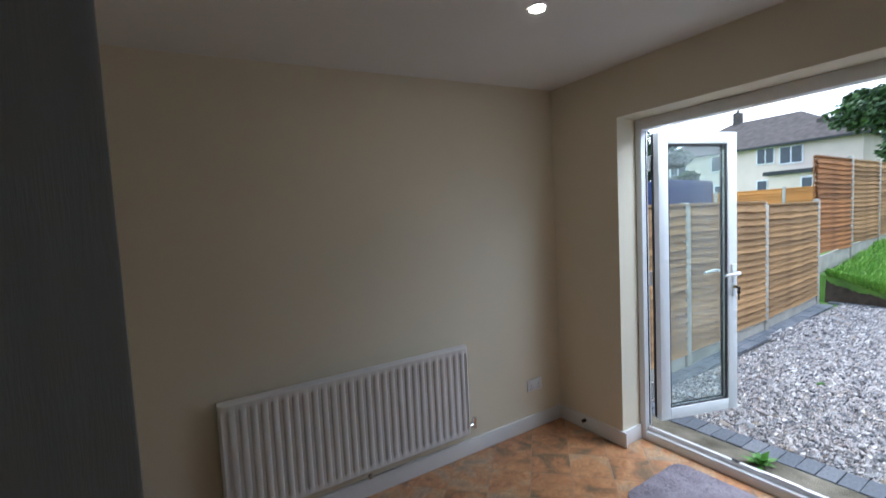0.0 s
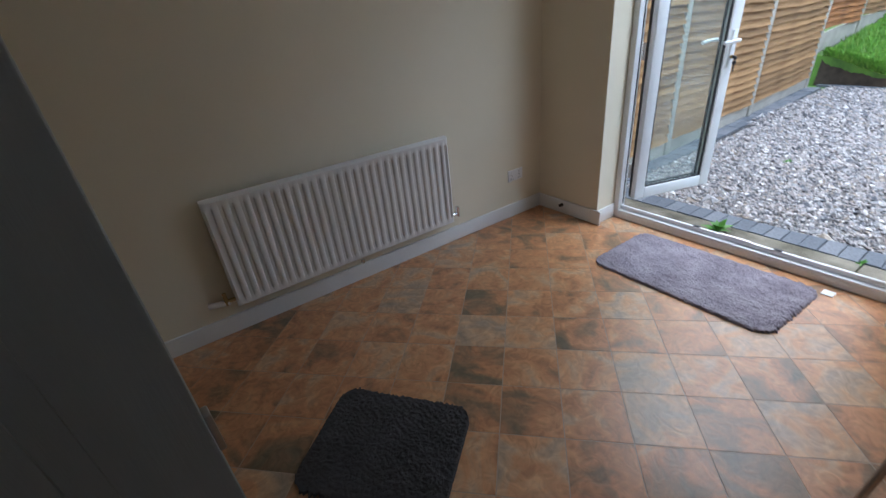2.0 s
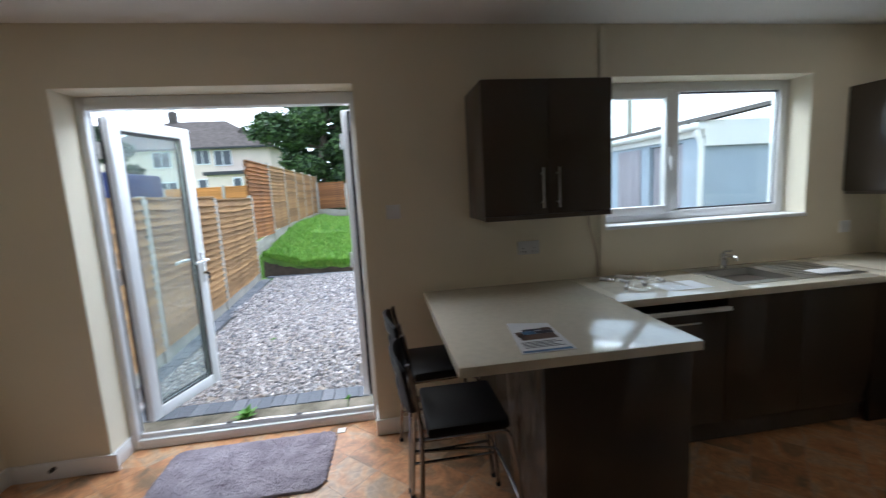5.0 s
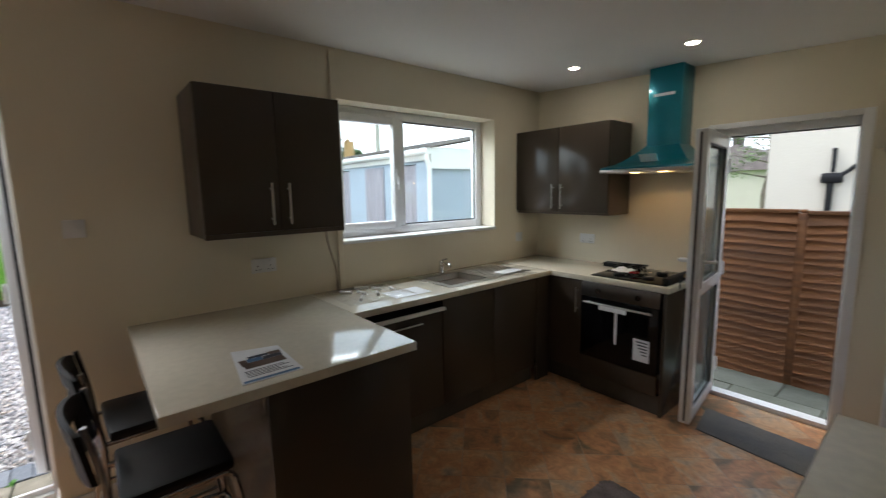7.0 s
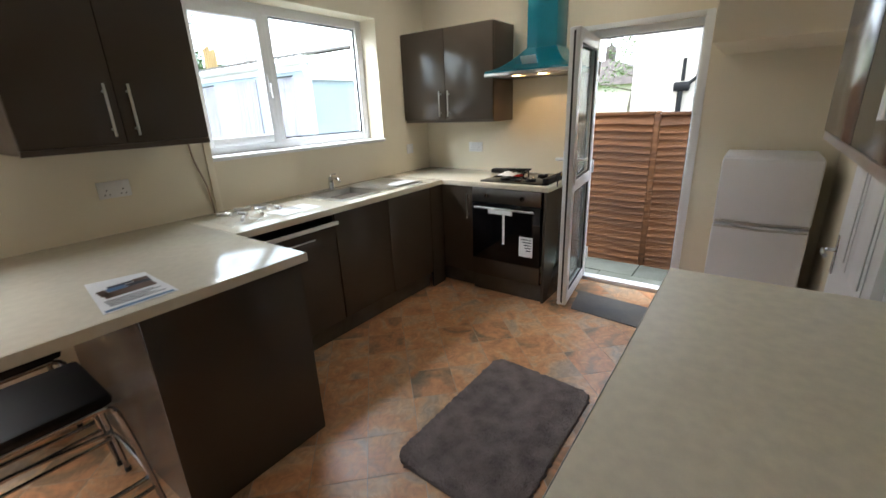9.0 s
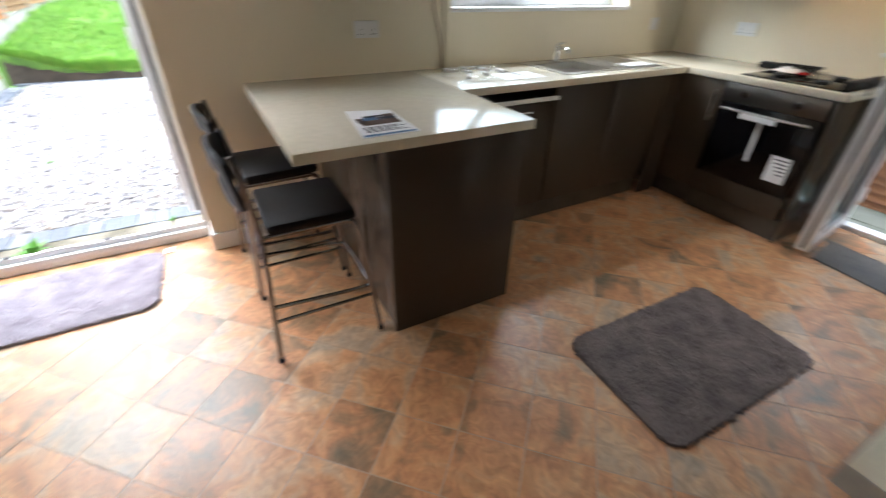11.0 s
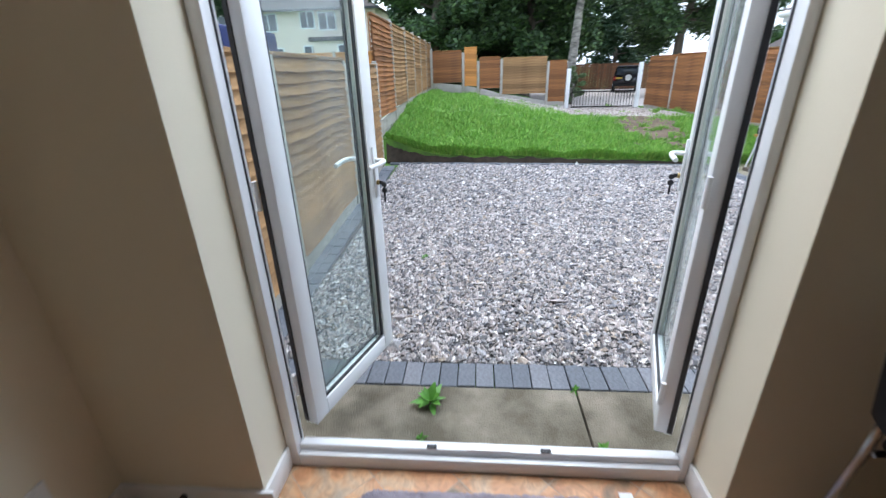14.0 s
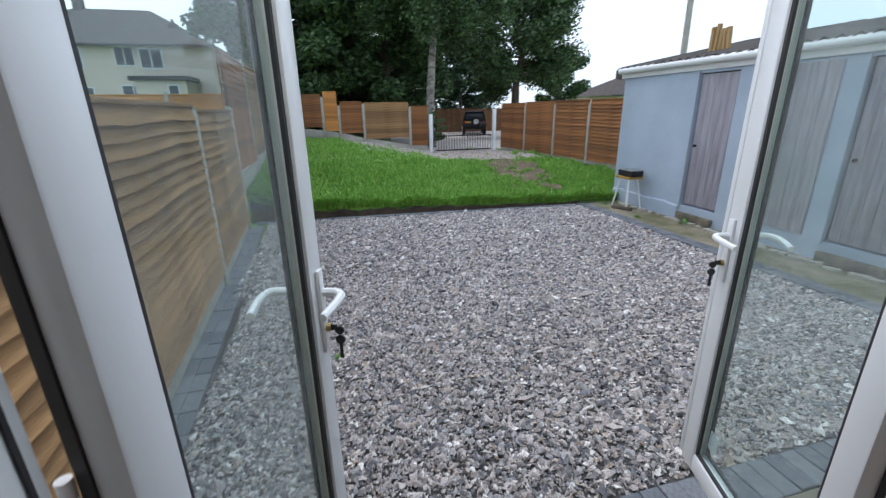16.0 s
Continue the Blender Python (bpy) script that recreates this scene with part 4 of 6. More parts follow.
def sink():
    ob = thing("sink", (2.02, -2.47, ZT), "stainless steel inset sink with drainer and mixer tap", "sink")
    x0, x1, y0, y1, z = 1.79, 2.25, -2.91, -2.03, ZT + 0.004
    bm = bmesh.new()
    bx0, bx1, by0, by1 = 1.84, 2.17, -2.45, -2.08
    for b in ((x0, x1, by1, y1), (x0, bx0, by0, by1), (bx1, x1, by0, by1), (x0, x1, y0, by0)):
        box(bm, b[0], b[1], b[2], b[3], ZT, z)
    part("rim", bm, STEEL, ob)
    bm = bmesh.new()
    k = 0.025
    top = [(bx0, by0), (bx1, by0), (bx1, by1), (bx0, by1)]
    low = [(bx0 + k, by0 + k), (bx1 - k, by0 + k), (bx1 - k, by1 - k), (bx0 + k, by1 - k)]
    a = [bm.verts.new((*p, z)) for p in top]
    c = [bm.verts.new((*p, z - 0.03)) for p in top]
    b = [bm.verts.new((*p, z - 0.15)) for p in low]
    for s, t in ((a, c), (c, b)):
        for i in range(4):
            bm.faces.new((s[i], s[(i + 1) % 4], t[(i + 1) % 4], t[i]))
    bm.faces.new(b)
    bowl = part("bowl", bm, SINKS, ob, "deep satin steel bowl, paled for window light")
    part("waste", rod(bmesh.new(), (2.01, -2.26, z - 0.149), (2.01, -2.26, z - 0.144), 0.035, 16), CHROME, bowl)
    for i in range(9):
        x = 1.85 + i * 0.042
        part("drainer_rib", boxm(x, x + 0.014, -2.88, -2.52, z, z + 0.003, bev=0.001), STEEL, ob)
    bm = rod(bmesh.new(), (2.205, -2.30, z), (2.205, -2.30, z + 0.06), 0.022, 14)
    rod(bm, (2.205, -2.30, z + 0.06), (2.205, -2.30, z + 0.10), 0.018, 14)
    tap = part("tap_body", bm, CHROME, ob, "chrome mixer tap")
    part("spout", tube(bmesh.new(), ((2.205, -2.30, z + 0.06), (2.15, -2.28, z + 0.10), (2.06, -2.26, z + 0.10), (2.055, -2.258, z + 0.075)), 0.010), CHROME, tap)
    part("tap_lever", tube(bmesh.new(), ((2.205, -2.30, z + 0.10), (2.20, -2.30, z + 0.115), (2.15, -2.31, z + 0.125)), 0.007), CHROME, tap)
    return ob


sink()
solid("instruction_sheet", boxm(1.83, 1.95, -2.86, -2.62, ZT + 0.0085, ZT + 0.0095), PAPER, "white paper lying on the drainer", "paper")

# oven in its housing
ov = thing("oven", (1.075, YF, 0.3), "built-in oven, black glass door under a steel control panel", "oven")
part("case", boxm(0.825, 1.407, YS + 0.05, YF - 0.004, 0.29, ZT - 0.045), TAUPED, ov)
cp = part("control_panel", boxm(0.82, 1.41, YF - 0.003, YF + 0.018, 0.765, ZT - 0.046, bev=0.002), STEELD, ov, "brushed steel control panel, darkened for what it reflects")
for x in (1.265, 0.962):
    bm = rod(bmesh.new(), (x, YF + 0.018, 0.822), (x, YF + 0.042, 0.822), 0.019, 18)
    box(bm, x - 0.003, x + 0.003, YF + 0.042, YF + 0.046, 0.806, 0.838)
    part("knob", bm, CHROME, cp)
dr = part("oven_door", boxm(0.82, 1.41, YF - 0.003, YF + 0.02, 0.29, 0.762, bev=0.003), BLACKG, ov, "black glass oven door")
hb = rod(bmesh.new(), (0.86, YF + 0.052, 0.727), (1.37, YF + 0.052, 0.727), 0.008)
for x in (0.89, 1.34):
    rod(hb, (x, YF + 0.02, 0.727), (x, YF + 0.052, 0.727), 0.006)
part("door_handle", hb, STEEL, dr, "steel door handle")
part("tape_strip", boxm(1.03, 1.24, YF + 0.0605, YF + 0.062, 0.69, 0.722), PAPER, dr, "white protective tape")
part("tape_strip", boxm(1.115, 1.135, YF + 0.0205, YF + 0.0215, 0.44, 0.689), PAPER, dr, "white protective tape")
lb = part("energy_label", boxm(0.875, 0.99, YF + 0.0205, YF + 0.0215, 0.365, 0.525), PAPER, dr, "white energy label")
for k in range(5):
    part("print_bar", boxm(0.89, 0.97 - 0.01 * k, YF + 0.0216, YF + 0.022, 0.50 - k * 0.022, 0.508 - k * 0.022), INK, lb)
hsg = thing("oven_housing", (1.07, -3.4, 0), "dark taupe oven housing with end panel and plinth", "cabinet", "taupe gloss kitchen units")
part("end_panel", boxm(0.780, 0.800, YS + 0.005, YF + 0.018, 0.001, ZT - 0.042, bev=0.002), TAUPE, hsg)
part("filler", boxm(0.82, 1.41, YF - 0.003, YF + 0.016, 0.143, 0.285, bev=0.002), TAUPE, hsg)
part("plinth", boxm(0.792, 1.418, YF - 0.04, YF - 0.01, 0.001, 0.14), PLINTH, hsg)

# hob
hob = thing("hob", (1.1, -3.33, ZT), "black glass hob half unpacked, with loose pan rests", "hob")
part("glass", boxm(0.80, 1.36, -3.58, -3.09, ZT, ZT + 0.008, bev=0.003), BLACKG, hob)
part("frame", boxm(0.795, 0.84, -3.56, -3.11, ZT + 0.0085, ZT + 0.05, bev=0.004), BLACK, hob)
for x, y in ((0.98, -3.22), (0.98, -3.45), (1.20, -3.22), (1.20, -3.45)):
    bn = part("burner", rod(bmesh.new(), (x, y, ZT + 0.008), (x, y, ZT + 0.022), 0.04, 16), BLACK, hob)
    part("burner_cap", rod(bmesh.new(), (x, y, ZT + 0.022), (x, y, ZT + 0.03), 0.028, 16), CHROME, bn)
for i, (x, y, a) in enumerate(((1.22, -3.44, 12),)):
    bm = bmesh.new()
    for k in (-0.09, 0, 0.09):
        box(bm, x - 0.11, x + 0.11, y + k - 0.005, y + k + 0.005, ZT + 0.036, ZT + 0.05)
        box(bm, x + k - 0.005, x + k + 0.005, y - 0.11, y + 0.11, ZT + 0.034, ZT + 0.048)
    for sx in (-0.09, 0.09):
        for sy in (-0.09, 0.09):
            box(bm, x + sx - 0.005, x + sx + 0.005, y + sy - 0.005, y + sy + 0.005, ZT + 0.008, ZT + 0.034)
    part("pan_rest", turn(bm, (x, y, ZT), a), BLACK, hob)


def crumple(name, label, x0, x1, y0, y1, z, h, material, seed, cat):
    """A creased sheet or bag lying on a top."""
    bm = bmesh.new()
    n = 18
    g = []
    for i in range(n + 1):
        row = []
        for j in range(n + 1):
            u, v = i / n, j / n
            e = min(u, v, 1 - u, 1 - v) * 4
            q = noise.noise((u * 4 + seed, v * 4, seed)) + 0.6 * noise.noise((u * 11, v * 11 + seed, 2.0))
            row.append(bm.verts.new((x0 + (x1 - x0) * u + 0.02 * noise.noise((u * 5, v * 5, seed + 7)), y0 + (y1 - y0) * v + 0.02 * noise.noise((v * 5, u * 5, seed + 3)), z + 0.002 + max(0, min(1, e)) * h * (0.55 + 0.6 * q) if e > 0 else z + 0.002)))
        g.append(row)
    for i in range(n):
        for j in range(n):
            bm.faces.new((g[i][j], g[i + 1][j], g[i + 1][j + 1], g[i][j + 1]))
    ob = solid(name, bm, material, label, cat, smooth=False)
    return ob


crumple("hob_wrapping", "crumpled clear and red wrapping on the hob", 0.98, 1.18, -3.36, -3.24, ZT + 0.03, 0.03, POLY, 4.0, "wrapping")
crumple("hob_label", "crumpled white label and wrapping on the hob", 1.12, 1.27, -3.34, -3.20, ZT + 0.035, 0.025, PAPER, 9.0, "wrapping")
crumple("red_label", "small crumpled red and white sticker on the hob", 1.06, 1.12, -3.26, -3.20, ZT + 0.035, 0.015, LAMPR, 6.0, "wrapping")
solid("hob_box_end", boxm(1.30, 1.50, -3.60, -3.52, ZT + 0.001, ZT + 0.035, bev=0.004), BLACK, "black packing strip lying behind the hob", "packing")
pk = crumple("polythene_bag", "crumpled clear polythene bag of fittings on the worktop", 1.83, 2.22, -1.78, -1.30, ZT, 0.04, POLY, 1.0, "bag")
pk.visible_shadow = False
for i in range(7):
    x, y = 1.90 + 0.042 * i, -1.40 - 0.05 * ((i * 3) % 7)
    bm = rod(bmesh.new(), (x, y, ZT + 0.012), (x + 0.07, y - 0.05 + 0.02 * i, ZT + 0.012), 0.010, 10)
    solid("waste_fitting", bm, GLOSS, "white plastic waste fitting in a bag", "pipe fitting", "bagged fittings")
solid("paper_sheet", boxm(1.80, 1.99, -1.88, -1.60, ZT + 0.001, ZT + 0.002), PAPER, "white leaflet lying under the bag", "paper")

# leaflet on the bar
lf = thing("property_leaflet", (1.35, -0.65, ZT), "white printed leaflet with photograph on the breakfast bar", "leaflet")
bm = bmesh.new()
quad = [(1.165, -0.525), (1.165, -0.745), (1.485, -0.755), (1.535, -0.575)]
a = [bm.verts.new((x, y, ZT + 0.001)) for x, y in quad]
b = [bm.verts.new((x, y, ZT + 0.0025)) for x, y in quad]
bm.faces.new(a)
bm.faces.new(b)
for i in range(4):
    bm.faces.new((a[i], a[(i + 1) % 4], b[(i + 1) % 4], b[i]))
part("sheet", bm, PAPER, lf, smooth=False)
for nm, m, x0, x1, y0, y1 in (("photograph", INKR, 1.30, 1.36, -0.73, -0.575), ("photograph", INK, 1.362, 1.395, -0.735, -0.66), ("photograph", INKB, 1.362, 1.40, -0.658, -0.60), ("photograph", INKR, 1.397, 1.43, -0.74, -0.69), ("photograph", INK, 1.402, 1.425, -0.688, -0.61), ("photograph", INKR, 1.33, 1.40, -0.598, -0.57)):
    part(nm, boxm(x0, x1, y0, y1, ZT + 0.003, ZT + 0.0034), m, lf, "small printed photograph of houses")
part("footer_bar", boxm(1.172, 1.19, -0.735, -0.535, ZT + 0.003, ZT + 0.0034), INKB, lf)
for k in range(5):
    part("text_bar", boxm(1.215 + 0.014 * k, 1.220 + 0.014 * k, -0.725 + 0.02 * (k % 3), -0.56, ZT + 0.003, ZT + 0.0034), INK, lf)


# cooker hood
def hood():
    ob = thing("cooker_hood", (1.03, YS, 1.70), "chimney cooker hood still in blue protective film", "cooker hood")
    xc, w = 1.03, 0.325
    yb, yf = YS + 0.002, -3.17
    bm = bmesh.new()
    lo = [(xc - w, yb), (xc + w, yb), (xc + w, yf), (xc - w, yf)]
    rings = []
    for z, pts in ((1.70, lo), (1.73, lo)):
        rings.append([bm.verts.new((x, y, z)) for x, y in pts])
    for k in range(1, 7):
        t = k / 6
        e = t ** 0.62
        ww = w + (0.12 - w) * e
        rings.append([bm.verts.new((x, y, 1.73 + 0.16 * t)) for x, y in ((xc - ww, yb), (xc + ww, yb), (xc + ww, yf + (-3.45 - yf) * e), (xc - ww, yf + (-3.45 - yf) * e))])
    for s, t in zip(rings, rings[1:]):
        for i in range(4):
            bm.faces.new((s[i], s[(i + 1) % 4], t[(i + 1) % 4], t[i]))
    bm.faces.new(rings[0])
    bm.faces.new(rings[-1])
    part("canopy", bm, TEAL, ob, "blue-filmed flared canopy")
    part("rim", boxm(xc - w - 0.004, xc + w + 0.004, yb, yf + 0.004, 1.692, 1.718, bev=0.004), STEEL, ob, "steel rim")
    ch = part("chimney", boxm(xc - 0.118, xc + 0.118, yb, -3.455, 1.885, ceil_z(0.91) - 0.002, bev=0.004), TEAL, ob, "blue-filmed chimney")
    part("film_label", boxm(xc - 0.07, xc + 0.08, -3.4548, -3.453, 2.24, 2.26), PAPER, ch, "white label strip")
    bm = boxm(xc - 0.05, xc + 0.07, -3.262, -3.26, 1.755, 1.825)
    part("paper_label", turn(bm, (xc, -3.26, 1.79), -40, "X"), PAPER, ob, "white instruction label")
    for x in (xc - 0.1, xc + 0.1):
        part("lamp", rod(bmesh.new(), (x, -3.25, 1.6895), (x, -3.25, 1.6925), 0.03, 16), HOODL, ob, "lit warm hood lamp")
    part("filter", boxm(xc - 0.25, xc + 0.25, YS + 0.05, -3.29, 1.688, 1.6915), STEEL, ob)
    return ob


hood()
for x in (0.95, 1.11):
    hl = new("hood_light", bpy.data.lights.new("hood_light", "SPOT"))
    hl.data.energy, hl.data.color, hl.data.spot_size, hl.data.shadow_soft_size = 0.4, (1.0, 0.60, 0.26), radians(120), 0.03
    hl.matrix_world = look((x, -3.35, 1.68), (x, -3.50, 0.9))


def downlight(x, y):
    zc = ceil_z(x)
    ob = thing("ceiling_light", (x, y, zc), "lit recessed downlight with white ring in the ceiling", "downlight", "recessed ceiling downlights")
    bm = bmesh.new()
    rod(bm, (x, y, zc - 0.006), (x, y, zc), 0.045, 24, 0.043)
    part("bezel", bm, GLOSS, ob)
    part("lamp", rod(bmesh.new(), (x, y, zc - 0.0075), (x, y, zc - 0.0062), 0.031, 20), BULB, ob, "lit warm lamp")
    return ob


for x, y in ((1.53, -3.06), (0.71, -3.04), (1.21, 1.245)):
    downlight(x, y)


# fridge freezer
fr = thing("fridge_freezer", (-0.46, -3.43, 0), "white two-door fridge freezer beside the back door", "fridge")
part("body", boxm(-0.70, -0.238, -3.64, -3.235, 0.02, 1.150, bev=0.012), FRIDGE, fr)
for z0, z1 in ((0.03, 0.755), (0.765, 1.145)):
    dr = part("door", boxm(-0.70, -0.238, -3.232, -3.185, z0, z1, bev=0.014), FRIDGE, fr)
    zz = z1 - 0.012 if z0 < 0.5 else z0 + 0.012
    pts = ((-0.69, -3.18, zz), (-0.58, -3.172, zz), (-0.46, -3.18, zz - 0.01), (-0.34, -3.172, zz), (-0.25, -3.18, zz))
    part("grip", tube(bmesh.new(), pts, 0.007), STEEL, dr, "grey recessed grip")
for x in (-0.68, -0.27):
    part("foot", rod(bmesh.new(), (x, -3.25, 0.0), (x, -3.25, 0.02), 0.02), BLACK, fr)


# bar stools
def bar_stool():
    ob = thing("bar_stool", (1.44, -0.32, 0), "chrome bar stool with black padded seat and backrest", "stool", "stools at the breakfast bar")
    x0, x1, y0, y1, zs = 1.25, 1.63, -0.50, -0.155, 0.62
    bm = boxm(x0, x1, y0, y1, zs - 0.045, zs, bev=0.018)
    part("seat", bm, BLACK, ob, "black vinyl padded seat")
    for s, xs in ((-1, x0 + 0.015), (1, x1 - 0.015)):
        fx = xs + s * 0.06
        part("front_leg", tube(bmesh.new(), ((xs, y0 + 0.10, zs - 0.052), (xs, y0 + 0.015, zs - 0.052), (xs + s * 0.008, y0 - 0.005, zs - 0.11), (fx, y0 - 0.045, 0.012)), 0.0105), LEGCHROME, ob)
        part("rear_leg", tube(bmesh.new(), ((fx, y1 + 0.06, 0.012), (xs + s * 0.01, y1 + 0.02, zs - 0.06), (xs, y1 + 0.03, zs + 0.10), (xs, y1 + 0.06, zs + 0.27)), 0.0105), LEGCHROME, ob)
        part("side_rail", tube(bmesh.new(), ((xs, y0 + 0.10, zs - 0.052), (xs, y1 + 0.02, zs - 0.052)), 0.0095), LEGCHROME, ob)
        for y in (y0 - 0.045, y1 + 0.06):
            part("foot_cap", rod(bmesh.new(), (fx, y, 0.0), (fx, y, 0.022), 0.0125), BLACK, ob, "black rubber foot")
        part("side_stretcher", tube(bmesh.new(), ((xs + s * 0.042, y0 - 0.03, 0.20), (xs + s * 0.042, y1 + 0.05, 0.20)), 0.008), LEGCHROME, ob)
    part("footrest", tube(bmesh.new(), ((x0 - 0.02, y1 + 0.045, 0.27), (x0 - 0.02, y0 - 0.02, 0.24), (x0 + 0.02, y0 - 0.035, 0.235), (x1 - 0.02, y0 - 0.035, 0.235), (x1 + 0.02, y0 - 0.02, 0.24), (x1 + 0.02, y1 + 0.045, 0.27)), 0.009), LEGCHROME, ob)
    bm = bmesh.new()
    us = [-1, -0.97, -0.9, -0.82, -0.74, -0.66, -0.5, -0.3, -0.1, 0.1, 0.3, 0.5, 0.66, 0.74, 0.82, 0.9, 0.97, 1]
    zs_ = [0.07, 0.085, 0.11, 0.135, 0.17, 0.205, 0.23, 0.258, 0.278]
    f, k = {}, {}
    for i, u in enumerate(us):
        for j, z in enumerate(zs_):
            zz = 0.17 + (z - 0.17) * (1 - 0.10 * abs(u) ** 8)
            q = ((x0 + x1) / 2 + u * 0.185, y1 + 0.035 + 0.04 * (1 - u * u) + 0.14 * (z - 0.03), zs + zz - 0.018 * u * u * (z / 0.3))
            f[i, j] = bm.verts.new(q)
            k[i, j] = bm.verts.new((q[0], q[1] + 0.018, q[2]))
    solid_cells = {(i, j) for i in range(len(us) - 1) for j in range(len(zs_) - 1) if not (abs(us[i] + us[i + 1]) < 1.3 and 3 <= j <= 4)}
    for i, j in solid_cells:
        bm.faces.new((f[i, j], f[i + 1, j], f[i + 1, j + 1], f[i, j + 1]))
        bm.faces.new((k[i, j], k[i, j + 1], k[i + 1, j + 1], k[i + 1, j]))
        for di, dj, p0, p1 in ((-1, 0, (i, j), (i, j + 1)), (1, 0, (i + 1, j), (i + 1, j + 1)), (0, -1, (i, j), (i + 1, j)), (0, 1, (i, j + 1), (i + 1, j + 1))):
            if (i + di, j + dj) not in solid_cells:
                bm.faces.new((f[p0], f[p1], k[p1], k[p0]))
    part("backrest", bm, BLACK, ob, "black curved backrest with a slot")
    return ob


stool = bar_stool()
copy_thing(stool, pose(1.44 + 0.53, -0.30, 0, 0, 0, 3))


# ---- outdoors ----
def smooth01(a, b, x):
    t = min(1, max(0, (x - a) / (b - a)))
    return t * t * (3 - 2 * t)


KERB = 9.11


def skew(y):
    """The lawn's edge runs a little aslant."""
    return 0.081 * min(max(y, -5.0), 3.0)


def land(x, y):
    """Height of the ground: the sunk patio, then the lawn that climbs towards the north fence."""
    x -= skew(y)
    if x < KERB + 0.12:
        return PATIO - 0.03
    edge = -0.09 + 0.09 * smooth01(-3.0, 1.2, y) + 0.30 * smooth01(1.5, 2.7, y)
    top = 0.15 + 0.42 * smooth01(-2.5, 1.4, y) + 0.15 * smooth01(1.4, 2.7, y)
    k = min(1, (x - KERB - 0.12) / 3.8)
    z = edge + (top - edge) * (0.55 * k + 0.45 * smooth01(0, 1, k))
    z -= 0.10 * smooth01(14.5, 18.0, x) * smooth01(-0.5, -2.5, y)
    z -= 0.45 * smooth01(17.8, 31.0, x) * smooth01(-1.6, -2.6, y)
    return z + 0.03 * noise.noise((x * 1.3, y * 1.3, 0.0))


bm = bmesh.new()
xs = [-400, -80, -20, 2.62] + [2.62 + 0.4 * k for k in range(1, 16)] + [KERB + 0.1, KERB + 0.13] + [KERB + 0.13 + 0.35 * k for k in range(1, 42)] + [26, 32, 45, 90, 600]
ys = [-600, -90, -30, -14, -8] + [-6 + 0.4 * k for k in range(23)] + [3.4, 6, 10, 16, 30, 90, 600]
gv = []
for x in xs:
    row = []
    for y in ys:
        xk = x + skew(y) if 3 < x < 30 else x
        z = land(xk, min(max(y, -5.6), 3.0)) if KERB < x < 60 else PATIO - 0.03
        if x <= 2.62 or x > 500 or abs(y) > 80:
            z = -0.22
        row.append(bm.verts.new((xk, y, z)))
    gv.append(row)
for i in range(len(xs) - 1):
    for j in range(len(ys) - 1):
        bm.faces.new((gv[i][j], gv[i + 1][j], gv[i + 1][j + 1], gv[i][j + 1]))
structure("ground", bm, TURF, "grass-covered garden ground", smooth=True)
structure("ground_gravel", boxm(3.36, 9.22, -3.1, 2.30, -0.21, PATIO - 0.012), BED, "grey gravel patio bed, dark for the shade between stones")
passage = structure("pavement_side", boxm(-6, 3.3, -8.8, -3.90, -0.21, PATIO - 0.03), BED, "paved side passage")
slab = boxm(-0.297, 0.297, -0.217, 0.217, 0.0, 0.032, bev=0.004)
slab_mesh = finish(slab, "slab", False)
slab_mesh.materials.append(PAVE)
rnd = random.Random(12)
for i in range(9):
    for j in range(3):
        o = new("slab", slab_mesh)
        o.parent = passage
        o.matrix_basis = pose(-2.0 + 0.602 * i + 0.3 * (j % 2), -4.13 - 0.44 * j, PATIO - 0.031 + rnd.uniform(0, 0.004), rnd.uniform(-0.4, 0.4), rnd.uniform(-0.4, 0.4), rnd.uniform(-0.5, 0.5))
structure("pavement_shed", boxm(3.36, 9.12, -4.10, -3.1, -0.21, PATIO + 0.0), STRIP, "damp concrete strip along the shed")

# threshold slabs
for x0, x1, y0, y1 in ((2.60, 3.145, 0.345, 2.40), (2.60, 3.145, -1.30, 0.335), (2.60, 3.145, -3.0, -1.31)):
    ob = solid("concrete_slab", boxm(x0, x1, y0, y1, -0.21, PATIO + 0.004, bev=0.006), CONC, "weathered brown concrete slab outside the doors", "paving slab", "threshold slabs", kind="structure")

# lawn edge soil and kerb
bm = bmesh.new()
n = 60
for i in range(n):
    y0, y1 = 2.6 - 5.75 * i / n, 2.6 - 5.75 * (i + 1) / n
    k0, k1 = KERB + skew(y0), KERB + skew(y1)
    q = [(k0 + 0.055, y0, PATIO - 0.02), (k1 + 0.055, y1, PATIO - 0.02), (k1 + 0.15 + 0.03 * noise.noise((y1 * 4, 0, 0)), y1, land(k1 + 0.2, y1)), (k0 + 0.15 + 0.03 * noise.noise((y0 * 4, 0, 0)), y0, land(k0 + 0.2, y0))]
    bm.faces.new([bm.verts.new(p) for p in q])
solid("soil_edge", bm, BANK, "bare soil bank below the lawn, coloured dark for shade", "soil", kind="structure")


def block_mesh(lx, ly, h):
    me = bpy.data.meshes.new("paver")
    b = boxm(-lx / 2, lx / 2, -ly / 2, ly / 2, 0, h, bev=0.006)
    b.to_mesh(me)
    b.free()
    me.materials.append(BLOCK)
    return me


